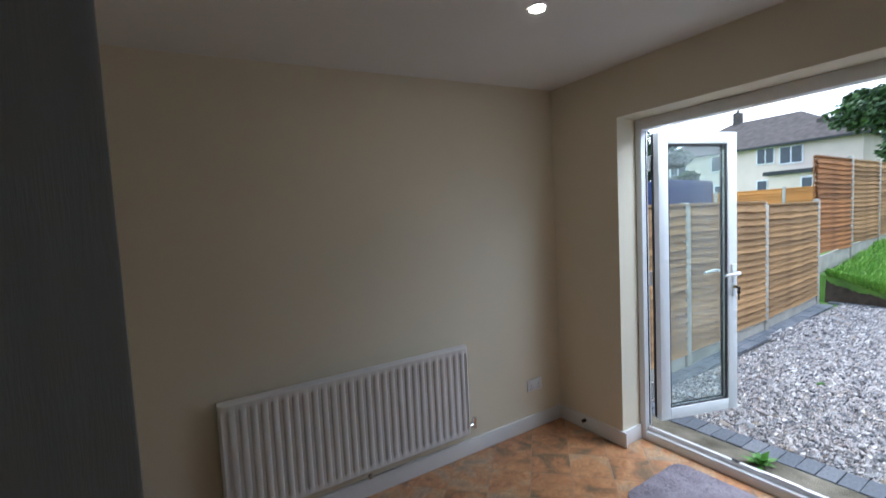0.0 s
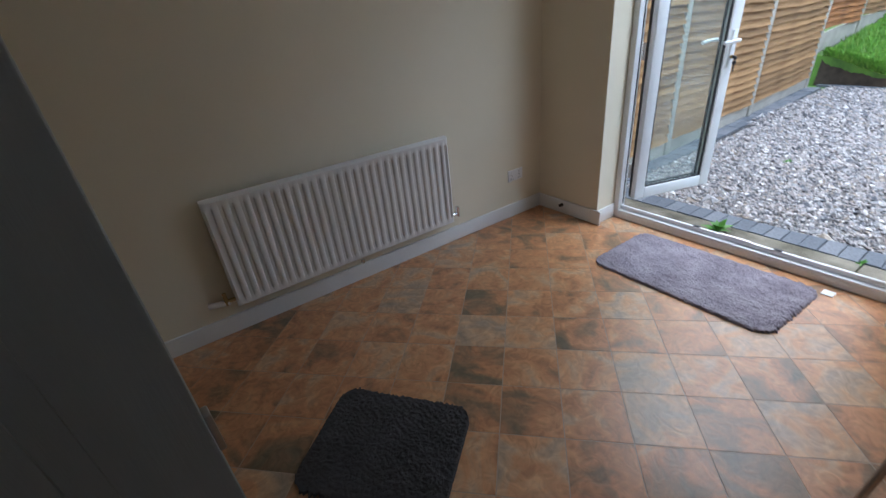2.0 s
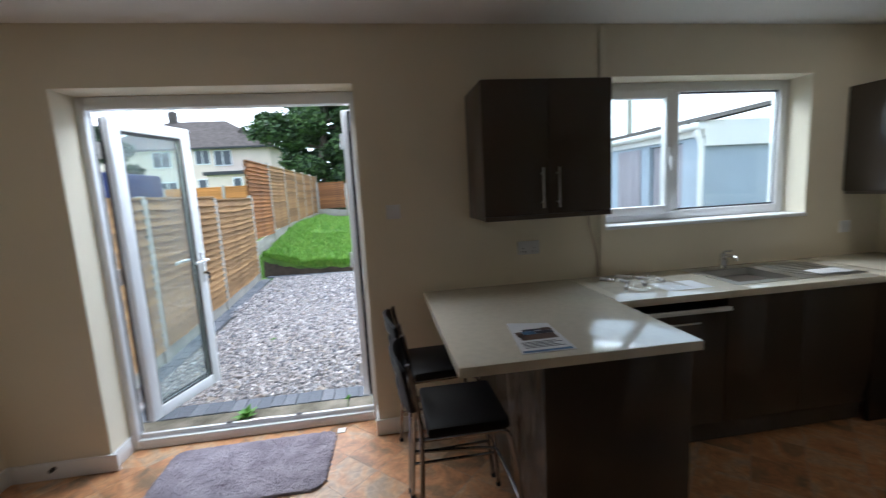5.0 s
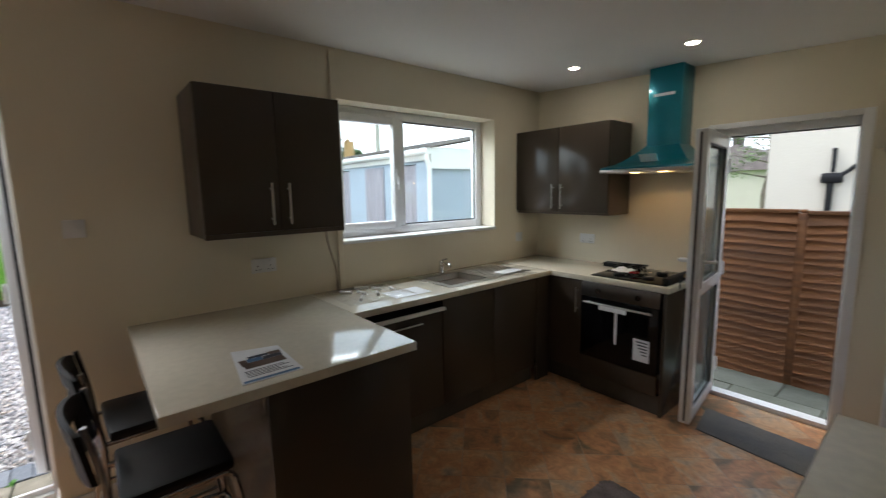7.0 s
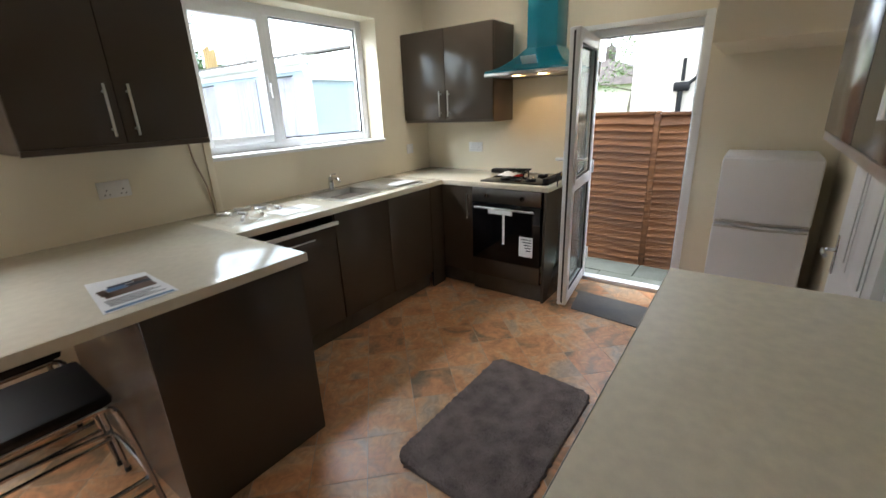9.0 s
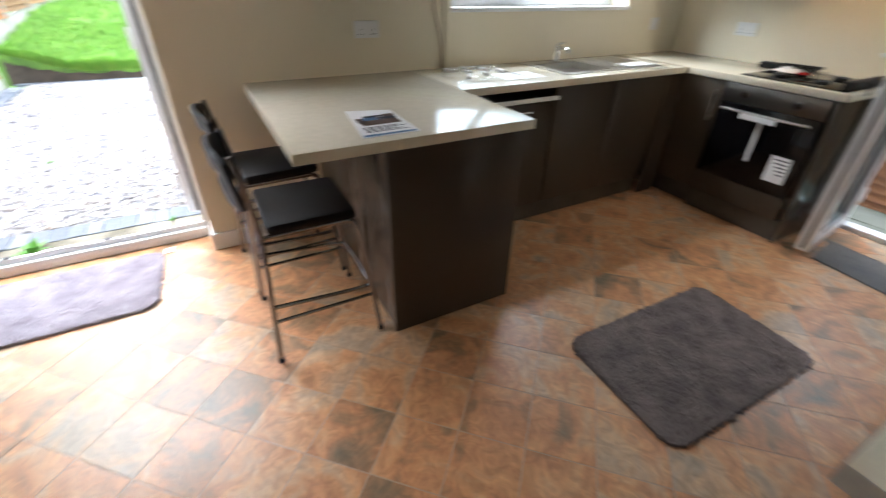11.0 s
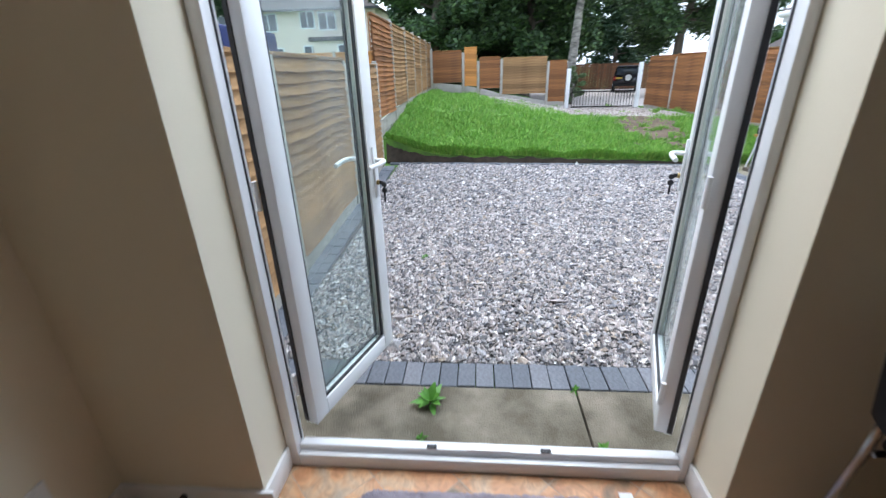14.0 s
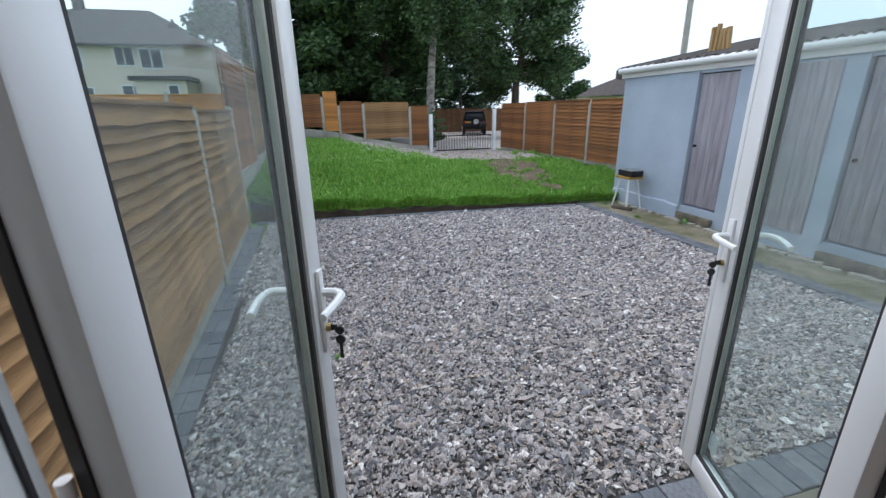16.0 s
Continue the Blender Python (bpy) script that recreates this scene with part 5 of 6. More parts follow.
def blocks(name, label, rows):
    """Rows of block pavers: each is start, step, count, size, and the turn of each block."""
    ob = thing(name, (0, 0, 0), label, "edging")
    tagged(ob, kind="structure")
    rnd = random.Random(4)
    cache = {}
    for (x, y), (dx, dy), count, size, rz in rows:
        me = cache.setdefault(size, block_mesh(*size, 0.08))
        for i in range(count):
            o = new("paver", me)
            o.parent = ob
            o.matrix_basis = pose(x + dx * i, y + dy * i, PATIO - 0.072 + rnd.uniform(-0.003, 0.003), rnd.uniform(-1, 1), rnd.uniform(-1, 1), rz + rnd.uniform(-1.2, 1.2))
    return ob


blocks("pavement_edging", "slate-grey block paver edging round the gravel", [
    ((3.25, 2.28), (0, -0.1035), 46, (0.20, 0.10), 0),
    ((3.42, 2.20), (0.204, 0.0085), 28, (0.20, 0.10), 2.4),
    ((3.42, 2.30), (0.204, 0.0085), 28, (0.20, 0.10), 2.4),
    ((KERB + 0.196, 2.42), (-0.0165, -0.204), 27, (0.10, 0.20), -4.6),
    ((8.88, -3.22), (-0.204, 0.0), 27, (0.20, 0.10), 0),
    ((8.88, -3.12), (-0.204, 0.0), 27, (0.20, 0.10), 0)])


def scatter_stones(name, count, area, zf, size, material, label, seed, lean=0.0):
    """Loose stones, each a small faceted lump; joined, since nobody could count them."""
    r = np.random.RandomState(seed)
    base = np.array([(1, 0, 0), (-1, 0, 0), (0, 1, 0), (0, -1, 0), (0, 0, 1), (0, 0, -1)], float)
    tri = np.array([(0, 2, 4), (2, 1, 4), (1, 3, 4), (3, 0, 4), (2, 0, 5), (1, 2, 5), (3, 1, 5), (0, 3, 5)])
    v = np.repeat(base[None], count, 0) * r.uniform(0.65, 1.25, (count, 6, 1)) + r.uniform(-0.35, 0.35, (count, 6, 3))
    s = size * r.lognormal(0, 0.40, (count, 1, 1))
    v = v * s * np.stack([r.uniform(0.8, 1.3, count), r.uniform(0.5, 1.0, count), r.uniform(0.45, 0.85, count)], 1)[:, None]
    a = r.uniform(0, math.tau, count)
    c, d = np.cos(a)[:, None], np.sin(a)[:, None]
    x, y = v[..., 0] * c - v[..., 1] * d, v[..., 0] * d + v[..., 1] * c
    t = r.uniform(-0.5, 0.5, (count, 1))
    z = v[..., 2] + x * t
    px, py = r.uniform(area[0], area[1], count), r.uniform(area[2], area[3], count)
    px = px + lean * np.array([skew(q) for q in py]) * (px - area[0]) / (area[1] - area[0])
    pz = np.array([zf(p, q) for p, q in zip(px, py)]) + s[:, 0, 0] * 0.2 + r.uniform(0, 0.020, count)
    co = np.stack([x + px[:, None], y + py[:, None], z + pz[:, None]], 2).reshape(-1, 3)
    f = (tri[None] + 6 * np.arange(count)[:, None, None]).reshape(-1, 3)
    return raw(name, co.tolist(), f.tolist(), material, label, "gravel", "stuff")


scatter_stones("patio_gravel", 88000, (3.37, 6.2, -3.06, 2.18), lambda x, y: PATIO - 0.02, 0.0126, STONE, "loose grey and pinkish limestone gravel on the patio", 1)
scatter_stones("patio_gravel_far", 50000, (6.2, 9.05, -3.06, 2.32), lambda x, y: PATIO - 0.02, 0.0142, STONE, "loose grey and pinkish limestone gravel farther out", 2, 1.0)


def path_edge(y):
    return 13.5 + 0.40 * noise.noise((y * 1.1, 2.0, 0.0)) + 0.15 * noise.noise((y * 5, 8.0, 0.0)) + 2.6 * smooth01(-3.0, 0.6, y)


def on_path(x, y):
    return x > path_edge(y) and -4.9 < y < 0.75


scatter_stones("path_gravel", 7000, (13.9, 18.3, -4.7, 0.3), lambda x, y: land(x, y) + 0.02, 0.02, STONEP, "pale gravel path before the back fence", 3)
bm = bmesh.new()
cols = 40
prev = None
for j in range(cols + 1):
    y = -4.95 + 5.7 * j / cols
    e = path_edge(y)
    row = [bm.verts.new((e + (18.45 - e) * k / 16, y, land(e + (18.45 - e) * k / 16, y) + 0.015)) for k in range(17)]
    if prev:
        for k in range(16):
            bm.faces.new((prev[k], prev[k + 1], row[k + 1], row[k]))
    prev = row
structure("ground_path", bm, DRIVE, "pale pinkish gravel path before the back fence", smooth=True)


def on_soil(x, y):
    u, v = (x - 11.9) * 0.98 + (y + 3.2) * -0.17, (x - 11.9) * 0.17 + (y + 3.2) * 0.98
    return math.hypot(u / 2.0, v / 0.62) < 1.0 + 0.5 * noise.noise((x * 1.7, y * 1.7, 5.0)) + 0.3 * noise.noise((x * 6, y * 6, 1.0))


bm = bmesh.new()
for i in range(64):
    for j in range(48):
        q = [(9.8 + (i + a) * 0.07, -4.5 + (j + b) * 0.07) for a, b in ((0, 0), (1, 0), (1, 1), (0, 1))]
        if on_soil(q[0][0], q[0][1]):
            bm.faces.new([bm.verts.new((x, y, land(x, y) + 0.02 + 0.012 * noise.noise((x * 9, y * 9, 0)))) for x, y in q])
bmesh.ops.remove_doubles(bm, verts=bm.verts, dist=0.001)
solid("soil_patch", bm, SOIL, "ragged bare brown soil patch in the lawn", "soil", kind="structure")


def grass(name, count, area, hmin, hmax, seed, label, keep=None, lean=0.0):
    """Blades of grass in one mesh."""
    r = np.random.RandomState(seed)
    vs, fs = [], []
    for _ in range(count):
        x, y = r.uniform(area[0], area[1]), r.uniform(area[2], area[3])
        x += skew(y)
        if keep and not keep(x, y):
            continue
        z = land(x, y) - 0.01
        q = 1.0 + 0.75 * noise.noise((x * 1.9, y * 1.9, 4.0)) + 0.45 * noise.noise((x * 6, y * 6, 7.0))
        a, h, w = r.uniform(0, math.tau), r.uniform(hmin, hmax) * max(0.25, q), r.uniform(0.006, 0.012)
        lx, ly = (r.normal(0, 0.35) + lean) * h, r.normal(0, 0.35) * h
        h -= 0.6 * abs(lean) * h * r.rand()
        c, s = math.cos(a) * w, math.sin(a) * w
        k = len(vs)
        vs += [(x - c, y - s, z), (x + c, y + s, z), (x + c * 0.6 + lx * 0.4, y + s * 0.6 + ly * 0.4, z + h * 0.6), (x - c * 0.6 + lx * 0.4, y - s * 0.6 + ly * 0.4, z + h * 0.6), (x + lx, y + ly, z + h)]
        fs += [(k, k + 1, k + 2, k + 3), (k + 3, k + 2, k + 4)]
    return raw(name, vs, fs, BLADE, label, "grass", "stuff")


def lawn_keep(x, y):
    if on_path(x, y):
        return noise.noise((x * 2.2, y * 2.2, 3.0)) > 0.42
    return not on_soil(x, y) or noise.noise((x * 5, y * 5, 2.0)) > 0.25


grass("lawn_grass", 54000, (KERB + 0.13, 12.2, -5.35, 2.6), 0.04, 0.12, 1, "lush green unmown grass of the lawn", lawn_keep)
grass("lawn_grass_far", 34000, (12.2, 18.3, -5.1, 2.6), 0.06, 0.14, 2, "lush green grass climbing to the back fence", lawn_keep)
grass("lawn_fringe", 20000, (KERB + 0.12, 9.42, -3.9, 2.6), 0.07, 0.19, 3, "long grass hanging over the lawn edge", None, -0.38)


def weed(x, y, z, n, r, seed):
    rnd = random.Random(seed)
    ob = thing("weed", (x, y, z), "small green weed growing from the slab joint", "weed")
    for i in range(n):
        a, e = i * 2.4 + rnd.uniform(-0.3, 0.3), rnd.uniform(0.25, 1.1)
        l = r * rnd.uniform(0.6, 1.1)
        d = Vector((math.cos(a) * math.cos(e), math.sin(a) * math.cos(e), math.sin(e)))
        s = Vector((-math.sin(a), math.cos(a), 0)) * l * 0.17
        p = Vector((x, y, z))
        bm = bmesh.new()
        pts = [p, p + d * l * 0.45 + s + Vector((0, 0, 0.004)), p + d * l - Vector((0, 0, l * 0.25)), p + d * l * 0.45 - s + Vector((0, 0, 0.004))]
        mid = bm.verts.new(p + d * l * 0.5 - Vector((0, 0, 0.004)))
        v = [bm.verts.new(q) for q in pts]
        for k in range(4):
            bm.faces.new((v[k], v[(k + 1) % 4], mid))
        part("leaf", bm, WEED, ob)
    return ob


weed(3.02, 1.125, PATIO, 20, 0.14, 1)
weed(2.78, 1.145, PATIO, 8, 0.05, 2)
weed(2.75, 0.30, PATIO, 9, 0.06, 3)
weed(3.14, 0.345, PATIO, 7, 0.05, 4)
weed(2.72, 0.22, PATIO, 8, 0.05, 5)
weed(4.9, 1.35, PATIO, 8, 0.06, 6)
weed(8.7, -3.5, PATIO, 10, 0.10, 9)
weed(7.7, -3.4, PATIO, 9, 0.08, 10)
weed(7.15, -3.78, PATIO, 12, 0.14, 7)
weed(6.45, -3.72, PATIO, 12, 0.12, 8)


# ---- fences ----
def slat_mesh(length, h, material, seed):
    """One waney-edged lap board, tilted so that it covers the one below."""
    rnd = random.Random(seed)
    bm = bmesh.new()
    n = 10
    ph = rnd.uniform(0, 6)
    a, b, c = [], [], []
    for i in range(n + 1):
        x = length * i / n
        w = 0.008 * math.sin(ph + x * 4.1) + 0.005 * math.sin(ph * 2 + x * 11)
        a.append(bm.verts.new((x, 0.0, h)))
        b.append(bm.verts.new((x, -0.056, -0.030 + w)))
        c.append(bm.verts.new((x, -0.034, -0.030 + w)))
    for i in range(n):
        bm.faces.new((a[i], a[i + 1], b[i + 1], b[i]))
        bm.faces.new((b[i], b[i + 1], c[i + 1], c[i]))
        bm.faces.new((c[i], c[i + 1], a[i + 1], a[i]))
    bmesh.ops.recalc_face_normals(bm, faces=bm.faces)
    me = bpy.data.meshes.new("slat")
    bm.to_mesh(me)
    bm.free()
    me.materials.append(material)
    return me


def fence(name, label, posts, post_top, mats, boards=True, side=1, gap=0.086, post_mat=POST, post_w=0.05):
    """Lap panels between concrete posts. posts: (x, y, ground z, panel top z); side: which way the boards face."""
    ob = thing(name, (posts[0][0], posts[0][1], posts[0][2]), label, "fence")
    o = ORIGIN[ob]
    for i, (x, y, zg, zt) in enumerate(posts):
        if post_top[i]:
            bm = boxm(x - post_w, x + post_w, y - 0.045, y + 0.045, zg - 0.12, post_top[i] - 0.03, bev=0.012)
            box(bm, x - post_w * 0.8, x + post_w * 0.8, y - 0.036, y + 0.036, post_top[i] - 0.03, post_top[i], bev=0.012)
            part("post", bm, post_mat, ob, "pale concrete post")
    for i, ((xa, ya, za, ta), (xb, yb, zb, tb)) in enumerate(zip(posts, posts[1:])):
        m = mats[i % len(mats)]
        if m is None:
            continue
        d = Vector((xb - xa, yb - ya, 0))
        ang = math.atan2(d.y, d.x)
        ln = d.length - 2 * post_w
        st = Vector((xa, ya, 0)) + d.normalized() * post_w
        zlo = min(za, zb)
        z0 = max(za, zb) + 0.185 if boards else zlo + 0.03
        if boards:
            bm = boxm(0, ln, -0.022, 0.022, zlo - 0.1, zlo + 0.19, bev=0.006)
            for v in bm.verts:
                v.co.z += za - zlo + (zb - za) * v.co.x / ln
            bmesh.ops.transform(bm, matrix=Matrix.Translation(st) @ Matrix.Rotation(ang, 4, "Z"), verts=bm.verts)
            part("gravel_board", bm, POST, ob, "concrete gravel board")
        zt = ta
        count = max(1, int(round((zt - z0 - 0.03) / gap)))
        step = (zt - z0 - 0.03) / count
        meshes = [slat_mesh(ln, step + 0.012, m, 10 * i + q) for q in range(3)]
        flip = Matrix.Rotation(0 if side > 0 else math.pi, 4, "Z")
        for k in range(count):
            s = new("slat", meshes[(k * 2 + i) % 3])
            s.parent = ob
            base = st + Vector((0, 0, z0 + k * step + 0.012))
            if side > 0:
                s.matrix_basis = Matrix.Translation(base - o) @ Matrix.Rotation(ang, 4, "Z")
            else:
                s.matrix_basis = Matrix.Translation(base + d.normalized() * ln - o) @ Matrix.Rotation(ang + math.pi, 4, "Z")
        bm = boxm(0, ln, -0.045, 0.02, zt - 0.03, zt, bev=0.004)
        bmesh.ops.transform(bm, matrix=Matrix.Translation(st) @ Matrix.Rotation(ang, 4, "Z"), verts=bm.verts)
        part("capping", bm, m, ob)
        for u in (0.0, ln - 0.035):
            bm = boxm(u, u + 0.035, 0.003, 0.022, z0, zt - 0.03)
            if side < 0:
                bm.free()
                bm = boxm(u, u + 0.035, -0.022, -0.003, z0, zt - 0.03)
            bmesh.ops.transform(bm, matrix=Matrix.Translation(st) @ Matrix.Rotation(ang, 4, "Z"), verts=bm.verts)
            part("batten", bm, m, ob)
    return ob


fence("fence", "golden larch-lap fence between concrete posts beside the patio", [(2.58, 2.33, PATIO, 1.64), (4.48, 2.39, PATIO, 1.64), (6.65, 2.48, PATIO, 1.60), (8.95, 2.60, PATIO, 1.60)], (1.66, 1.65, 1.62, 1.645), (LAP,))
nx = (8.95, 10.80, 12.55, 14.13, 15.65, 17.30, 18.9)
fence("fence", "taller larch-lap fence climbing beside the lawn", [(x, 2.64, z, 2.38) for x, z in zip(nx, (0.44, 0.55, 0.62, 0.66, 0.68, 0.69, 0.70))], (0,) + (2.44,) * 6, (LAPB, LAP, LAP, LAP, LAP, LAP))
by = ((2.55, 0.85, 2.13), (1.36, 0.72, 2.22), (0.80, 0.62, 1.88), (-0.07, 0.40, 1.84), (-1.78, 0.10, 1.70), (-2.50, 0.04, 1.38))
fence("fence", "brown larch-lap fence panels of stepped heights across the garden end", [(18.5, y, z, t) for y, z, t in by], (2.15, 2.05, 1.75, 1.80, 1.68, 0), (LAPB, LAPO, LAPB, LAP, LAPB), side=1)
fence("fence", "brown larch-lap fence between concrete posts", [(17.1, -4.90, 0.05, 1.72), (15.4, -5.05, 0.05, 1.74), (13.75, -5.20, 0.05, 1.74), (12.2, -5.33, 0.05, 1.74), (10.4, -5.5, 0.05, 1.76), (8.6, -5.6, 0.05, 1.76)], (0, 1.66, 1.66, 1.66, 0, 0), (LAPB,))
fence("fence", "red-brown larch-lap fence across the side passage", [(3.0, -4.74, -0.16, 1.38), (2.15, -4.74, -0.16, 1.38), (0.40, -4.74, -0.16, 1.37), (-1.4, -4.74, -0.16, 1.35), (-3.2, -4.74, -0.16, 1.35)], (0, 1.38, 1.38, 1.36, 1.36), (LAPR,), boards=False, side=1, gap=0.066, post_mat=LAPR, post_w=0.03)
for y, z in ((-2.33, 1.40), (-4.74, 1.55)):
    solid("gate_post", boxm(17.35, 17.47, y - 0.06, y + 0.06, -0.1, z, bev=0.01), GLOSS, "white painted concrete gate post", "post", "garden gate posts")

gt = thing("garden_gate", (17.4, -3.56, 0.06), "low black wrought-iron double gate at the garden end", "gate")
for z in (0.12, 0.62):
    part("rail", boxm(17.385, 17.415, -4.62, -2.50, z, z + 0.03, bev=0.003), BLACK, gt)
for i in range(22):
    y = -4.60 + i * 0.1
    part("bar", rod(bmesh.new(), (17.4, y, 0.10), (17.4, y, 0.68 + 0.10 * abs(math.sin(i * 0.285))), 0.009, 6), BLACK, gt)

bm = bmesh.new()
dx = [17.6, 19.0, 21.0, 23.0, 25.0, 27.0, 29.0, 31.0, 40.0]
dr = [[bm.verts.new((x, y, 0.10 - 0.37 * smooth01(18.5, 31.0, x))) for x in dx] for y in (-15.5, -9.0, -2.3)]
for s, t in zip(dr, dr[1:]):
    for i in range(len(dx) - 1):
        bm.faces.new((s[i], s[i + 1], t[i + 1], t[i]))
structure("road_drive", bm, DRIVE, "pale rough drive beyond the gate")
ob = thing("back_lane_fence", (37.6, -10, 0), "tall reddish board fence closing the drive", "fence")
rnd = random.Random(2)
for i in range(64):
    y = -18 + i * 0.22
    part("board", boxm(37.6, 37.63, y, y + 0.205, -0.35, 1.58 + rnd.uniform(-0.03, 0.03)), LAPR, ob)


def car():
    ob = thing("parked_car", (32.3, -9.1, -0.27), "dark four-wheel-drive car parked with spare wheel on its tailgate", "car")
    xc, yc, z = 32.3, -9.1, -0.27
    bm = boxm(xc, xc + 3.9, yc - 0.86, yc + 0.86, z + 0.45, z + 1.05, bev=0.10)
    part("body", bm, CARP, ob)
    bm = bmesh.new()
    rings = []
    for zz, k in ((z + 1.0, 0.0), (z + 1.62, 0.14), (z + 1.68, 0.22)):
        rings.append([bm.verts.new(p) for p in ((xc + 0.05 + k * 0.8, yc - 0.82 + k, zz), (xc + 2.9 - k * 2.5, yc - 0.82 + k, zz), (xc + 2.9 - k * 2.5, yc + 0.82 - k, zz), (xc + 0.05 + k * 0.8, yc + 0.82 - k, zz))])
    for s, t in zip(rings, rings[1:]):
        for i in range(4):
            bm.faces.new((s[i], s[(i + 1) % 4], t[(i + 1) % 4], t[i]))
    bm.faces.new(rings[-1])
    part("cabin", bm, CARP, ob)
    bm = boxm(xc + 0.07, xc + 0.10, yc - 0.62, yc + 0.62, z + 1.12, z + 1.52, bev=0.02)
    part("rear_window", bm, PANED, ob, "dark tinted rear window")
    for x in (xc + 0.75, xc + 3.1):
        for s in (-1, 1):
            w = part("wheel", rod(bmesh.new(), (x, yc + s * 0.66, z + 0.35), (x, yc + s * 0.87, z + 0.35), 0.35, 20), TYRE, ob)
            part("rim", rod(bmesh.new(), (x, yc + s * 0.87, z + 0.35), (x, yc + s * 0.88, z + 0.35), 0.20, 16), STEEL, w)
    w = part("spare_wheel", rod(bmesh.new(), (xc - 0.20, yc - 0.10, z + 0.95), (xc, yc - 0.10, z + 0.95), 0.33, 20), TYRE, ob)
    part("rim", rod(bmesh.new(), (xc - 0.22, yc - 0.10, z + 0.95), (xc - 0.20, yc - 0.10, z + 0.95), 0.19, 16), GLOSS, w, "pale spare wheel rim")
    for s in (-1, 1):
        part("tail_light", boxm(xc - 0.02, xc + 0.04, yc + s * 0.74 - 0.07, yc + s * 0.74 + 0.07, z + 0.80, z + 1.02, bev=0.01), LAMPR, ob)
    part("number_plate", boxm(xc - 0.03, xc - 0.01, yc + 0.28, yc + 0.68, z + 0.86, z + 0.97), PLATE, ob, "yellow number plate")
    part("bumper", boxm(xc - 0.10, xc + 0.05, yc - 0.84, yc + 0.84, z + 0.42, z + 0.62, bev=0.04), TYRE, ob)
    ob.rotation_euler = (0, 0, radians(-17))
    return ob


car()


# ---- shed ----
def shed():
    ob = thing("shed", (6.7, -5.2, PATIO), "pale blue painted masonry shed with board doors", "shed")
    x0, x1, y0, y1, z0, zw = 4.40, 9.10, -6.6, -3.95, -0.2, 2.06
    doors = ((6.82, 7.46), (4.75, 5.40))
    walls = [(a, b, y1 - 0.2, y1, z0, zw) for a, b in ((x0, 4.75), (5.40, 6.82), (7.46, x1))]
    walls += [(a, b, y1 - 0.2, y1, 1.98, zw) for a, b in doors] + [(a, b, y1 - 0.2, y1, z0, 0.08) for a, b in doors]
    walls += [(x0, x0 + 0.2, y0, y1 - 0.2, z0, 2.14), (x1 - 0.2, x1, y0, y1 - 0.2, z0, 2.14), (x0 + 0.2, x1 - 0.2, y0, y0 + 0.2, z0, 2.4)]
    for w in walls:
        part("wall", boxm(*w), BLUE, ob, smooth=False)
    for a, b in doors:
        d = part("door", boxm(a + 0.03, b - 0.03, y1 - 0.08, y1 - 0.045, 0.10, 1.97), DOORP, ob, "weathered lilac board door")
        k = 5
        w = (b - a - 0.06) / k
        for i in range(k):
            part("board", boxm(a + 0.03 + i * w + 0.002, a + 0.03 + (i + 1) * w - 0.002, y1 - 0.044, y1 - 0.028, 0.105, 1.965, bev=0.002), DOORP, d)
        part("knob", rod(bmesh.new(), (b - 0.09, y1 - 0.028, 0.98), (b - 0.09, y1 + 0.01, 0.98), 0.018), BLACK, d)
        # Dark strip set in the gap to paint its shade.
        part("gap_shade", boxm(b - 0.0295, b - 0.001, y1 - 0.09, y1 - 0.07, 0.09, 1.975), UPVCD, ob, "dark strip for the shade in the door edge gap")
        part("jamb", boxm(b + 0.0005, b + 0.05, y1 + 0.0005, y1 + 0.02, 0.05, 2.03), BLUE, ob)
        part("step", boxm(a, b, y1 + 0.001, y1 + 0.07, -0.15, -0.02, bev=0.02), CONC, ob, "crumbling step")
    for a, b in ((5.62, 6.24),):
        for i in range(4):
            part("board", boxm(a + i * 0.15, a + i * 0.15 + 0.145, y1 + 0.001, y1 + 0.02, 0.10, 1.98, bev=0.002), DOORP, ob, "pale upright boards")
    bm = bmesh.new()
    xs = [7.47 + 0.06 * k for k in range(28)]
    for xa, xb in zip(xs, xs[1:]):
        ta, tb = (0.06 + 0.05 * noise.noise((v * 3, 1, 0)) + 0.03 * noise.noise((v * 11, 2, 0)) for v in (xa, xb))
        q = [bm.verts.new(c) for c in ((xa, y1 + 0.035, z0), (xb, y1 + 0.035, z0), (xb, y1 + 0.03, tb), (xa, y1 + 0.03, ta), (xb, y1 + 0.001, tb + 0.02), (xa, y1 + 0.001, ta + 0.02))]
        bm.faces.new(q[:4])
        bm.faces.new((q[3], q[2], q[4], q[5]))
    bmesh.ops.remove_doubles(bm, verts=bm.verts, dist=0.0005)
    part("plinth_band", bm, BLUE, ob, "cracked rendered plinth")
    rr = random.Random(3)
    for k in range(34):
        xk = 4.4 + 4.4 * (k + rr.random()) / 34
        lx, ly = rr.uniform(0.03, 0.08), rr.uniform(0.02, 0.045)
        yk = y1 + 0.13 + rr.uniform(-0.03, 0.04)
        part("rubble", turn(boxm(xk - lx, xk + lx, yk - ly, yk + ly, PATIO - 0.01, PATIO + rr.uniform(0.012, 0.035), bev=0.008), (xk, yk, 0), rr.uniform(-30, 30)), POST, ob, "broken pale render")
    part("fascia", boxm(x0 - 0.06, x1 + 0.06, y1 + 0.01, y1 + 0.035, 2.02, 2.18, bev=0.004), GLOSS, ob, "white fascia board")
    bm = bmesh.new()
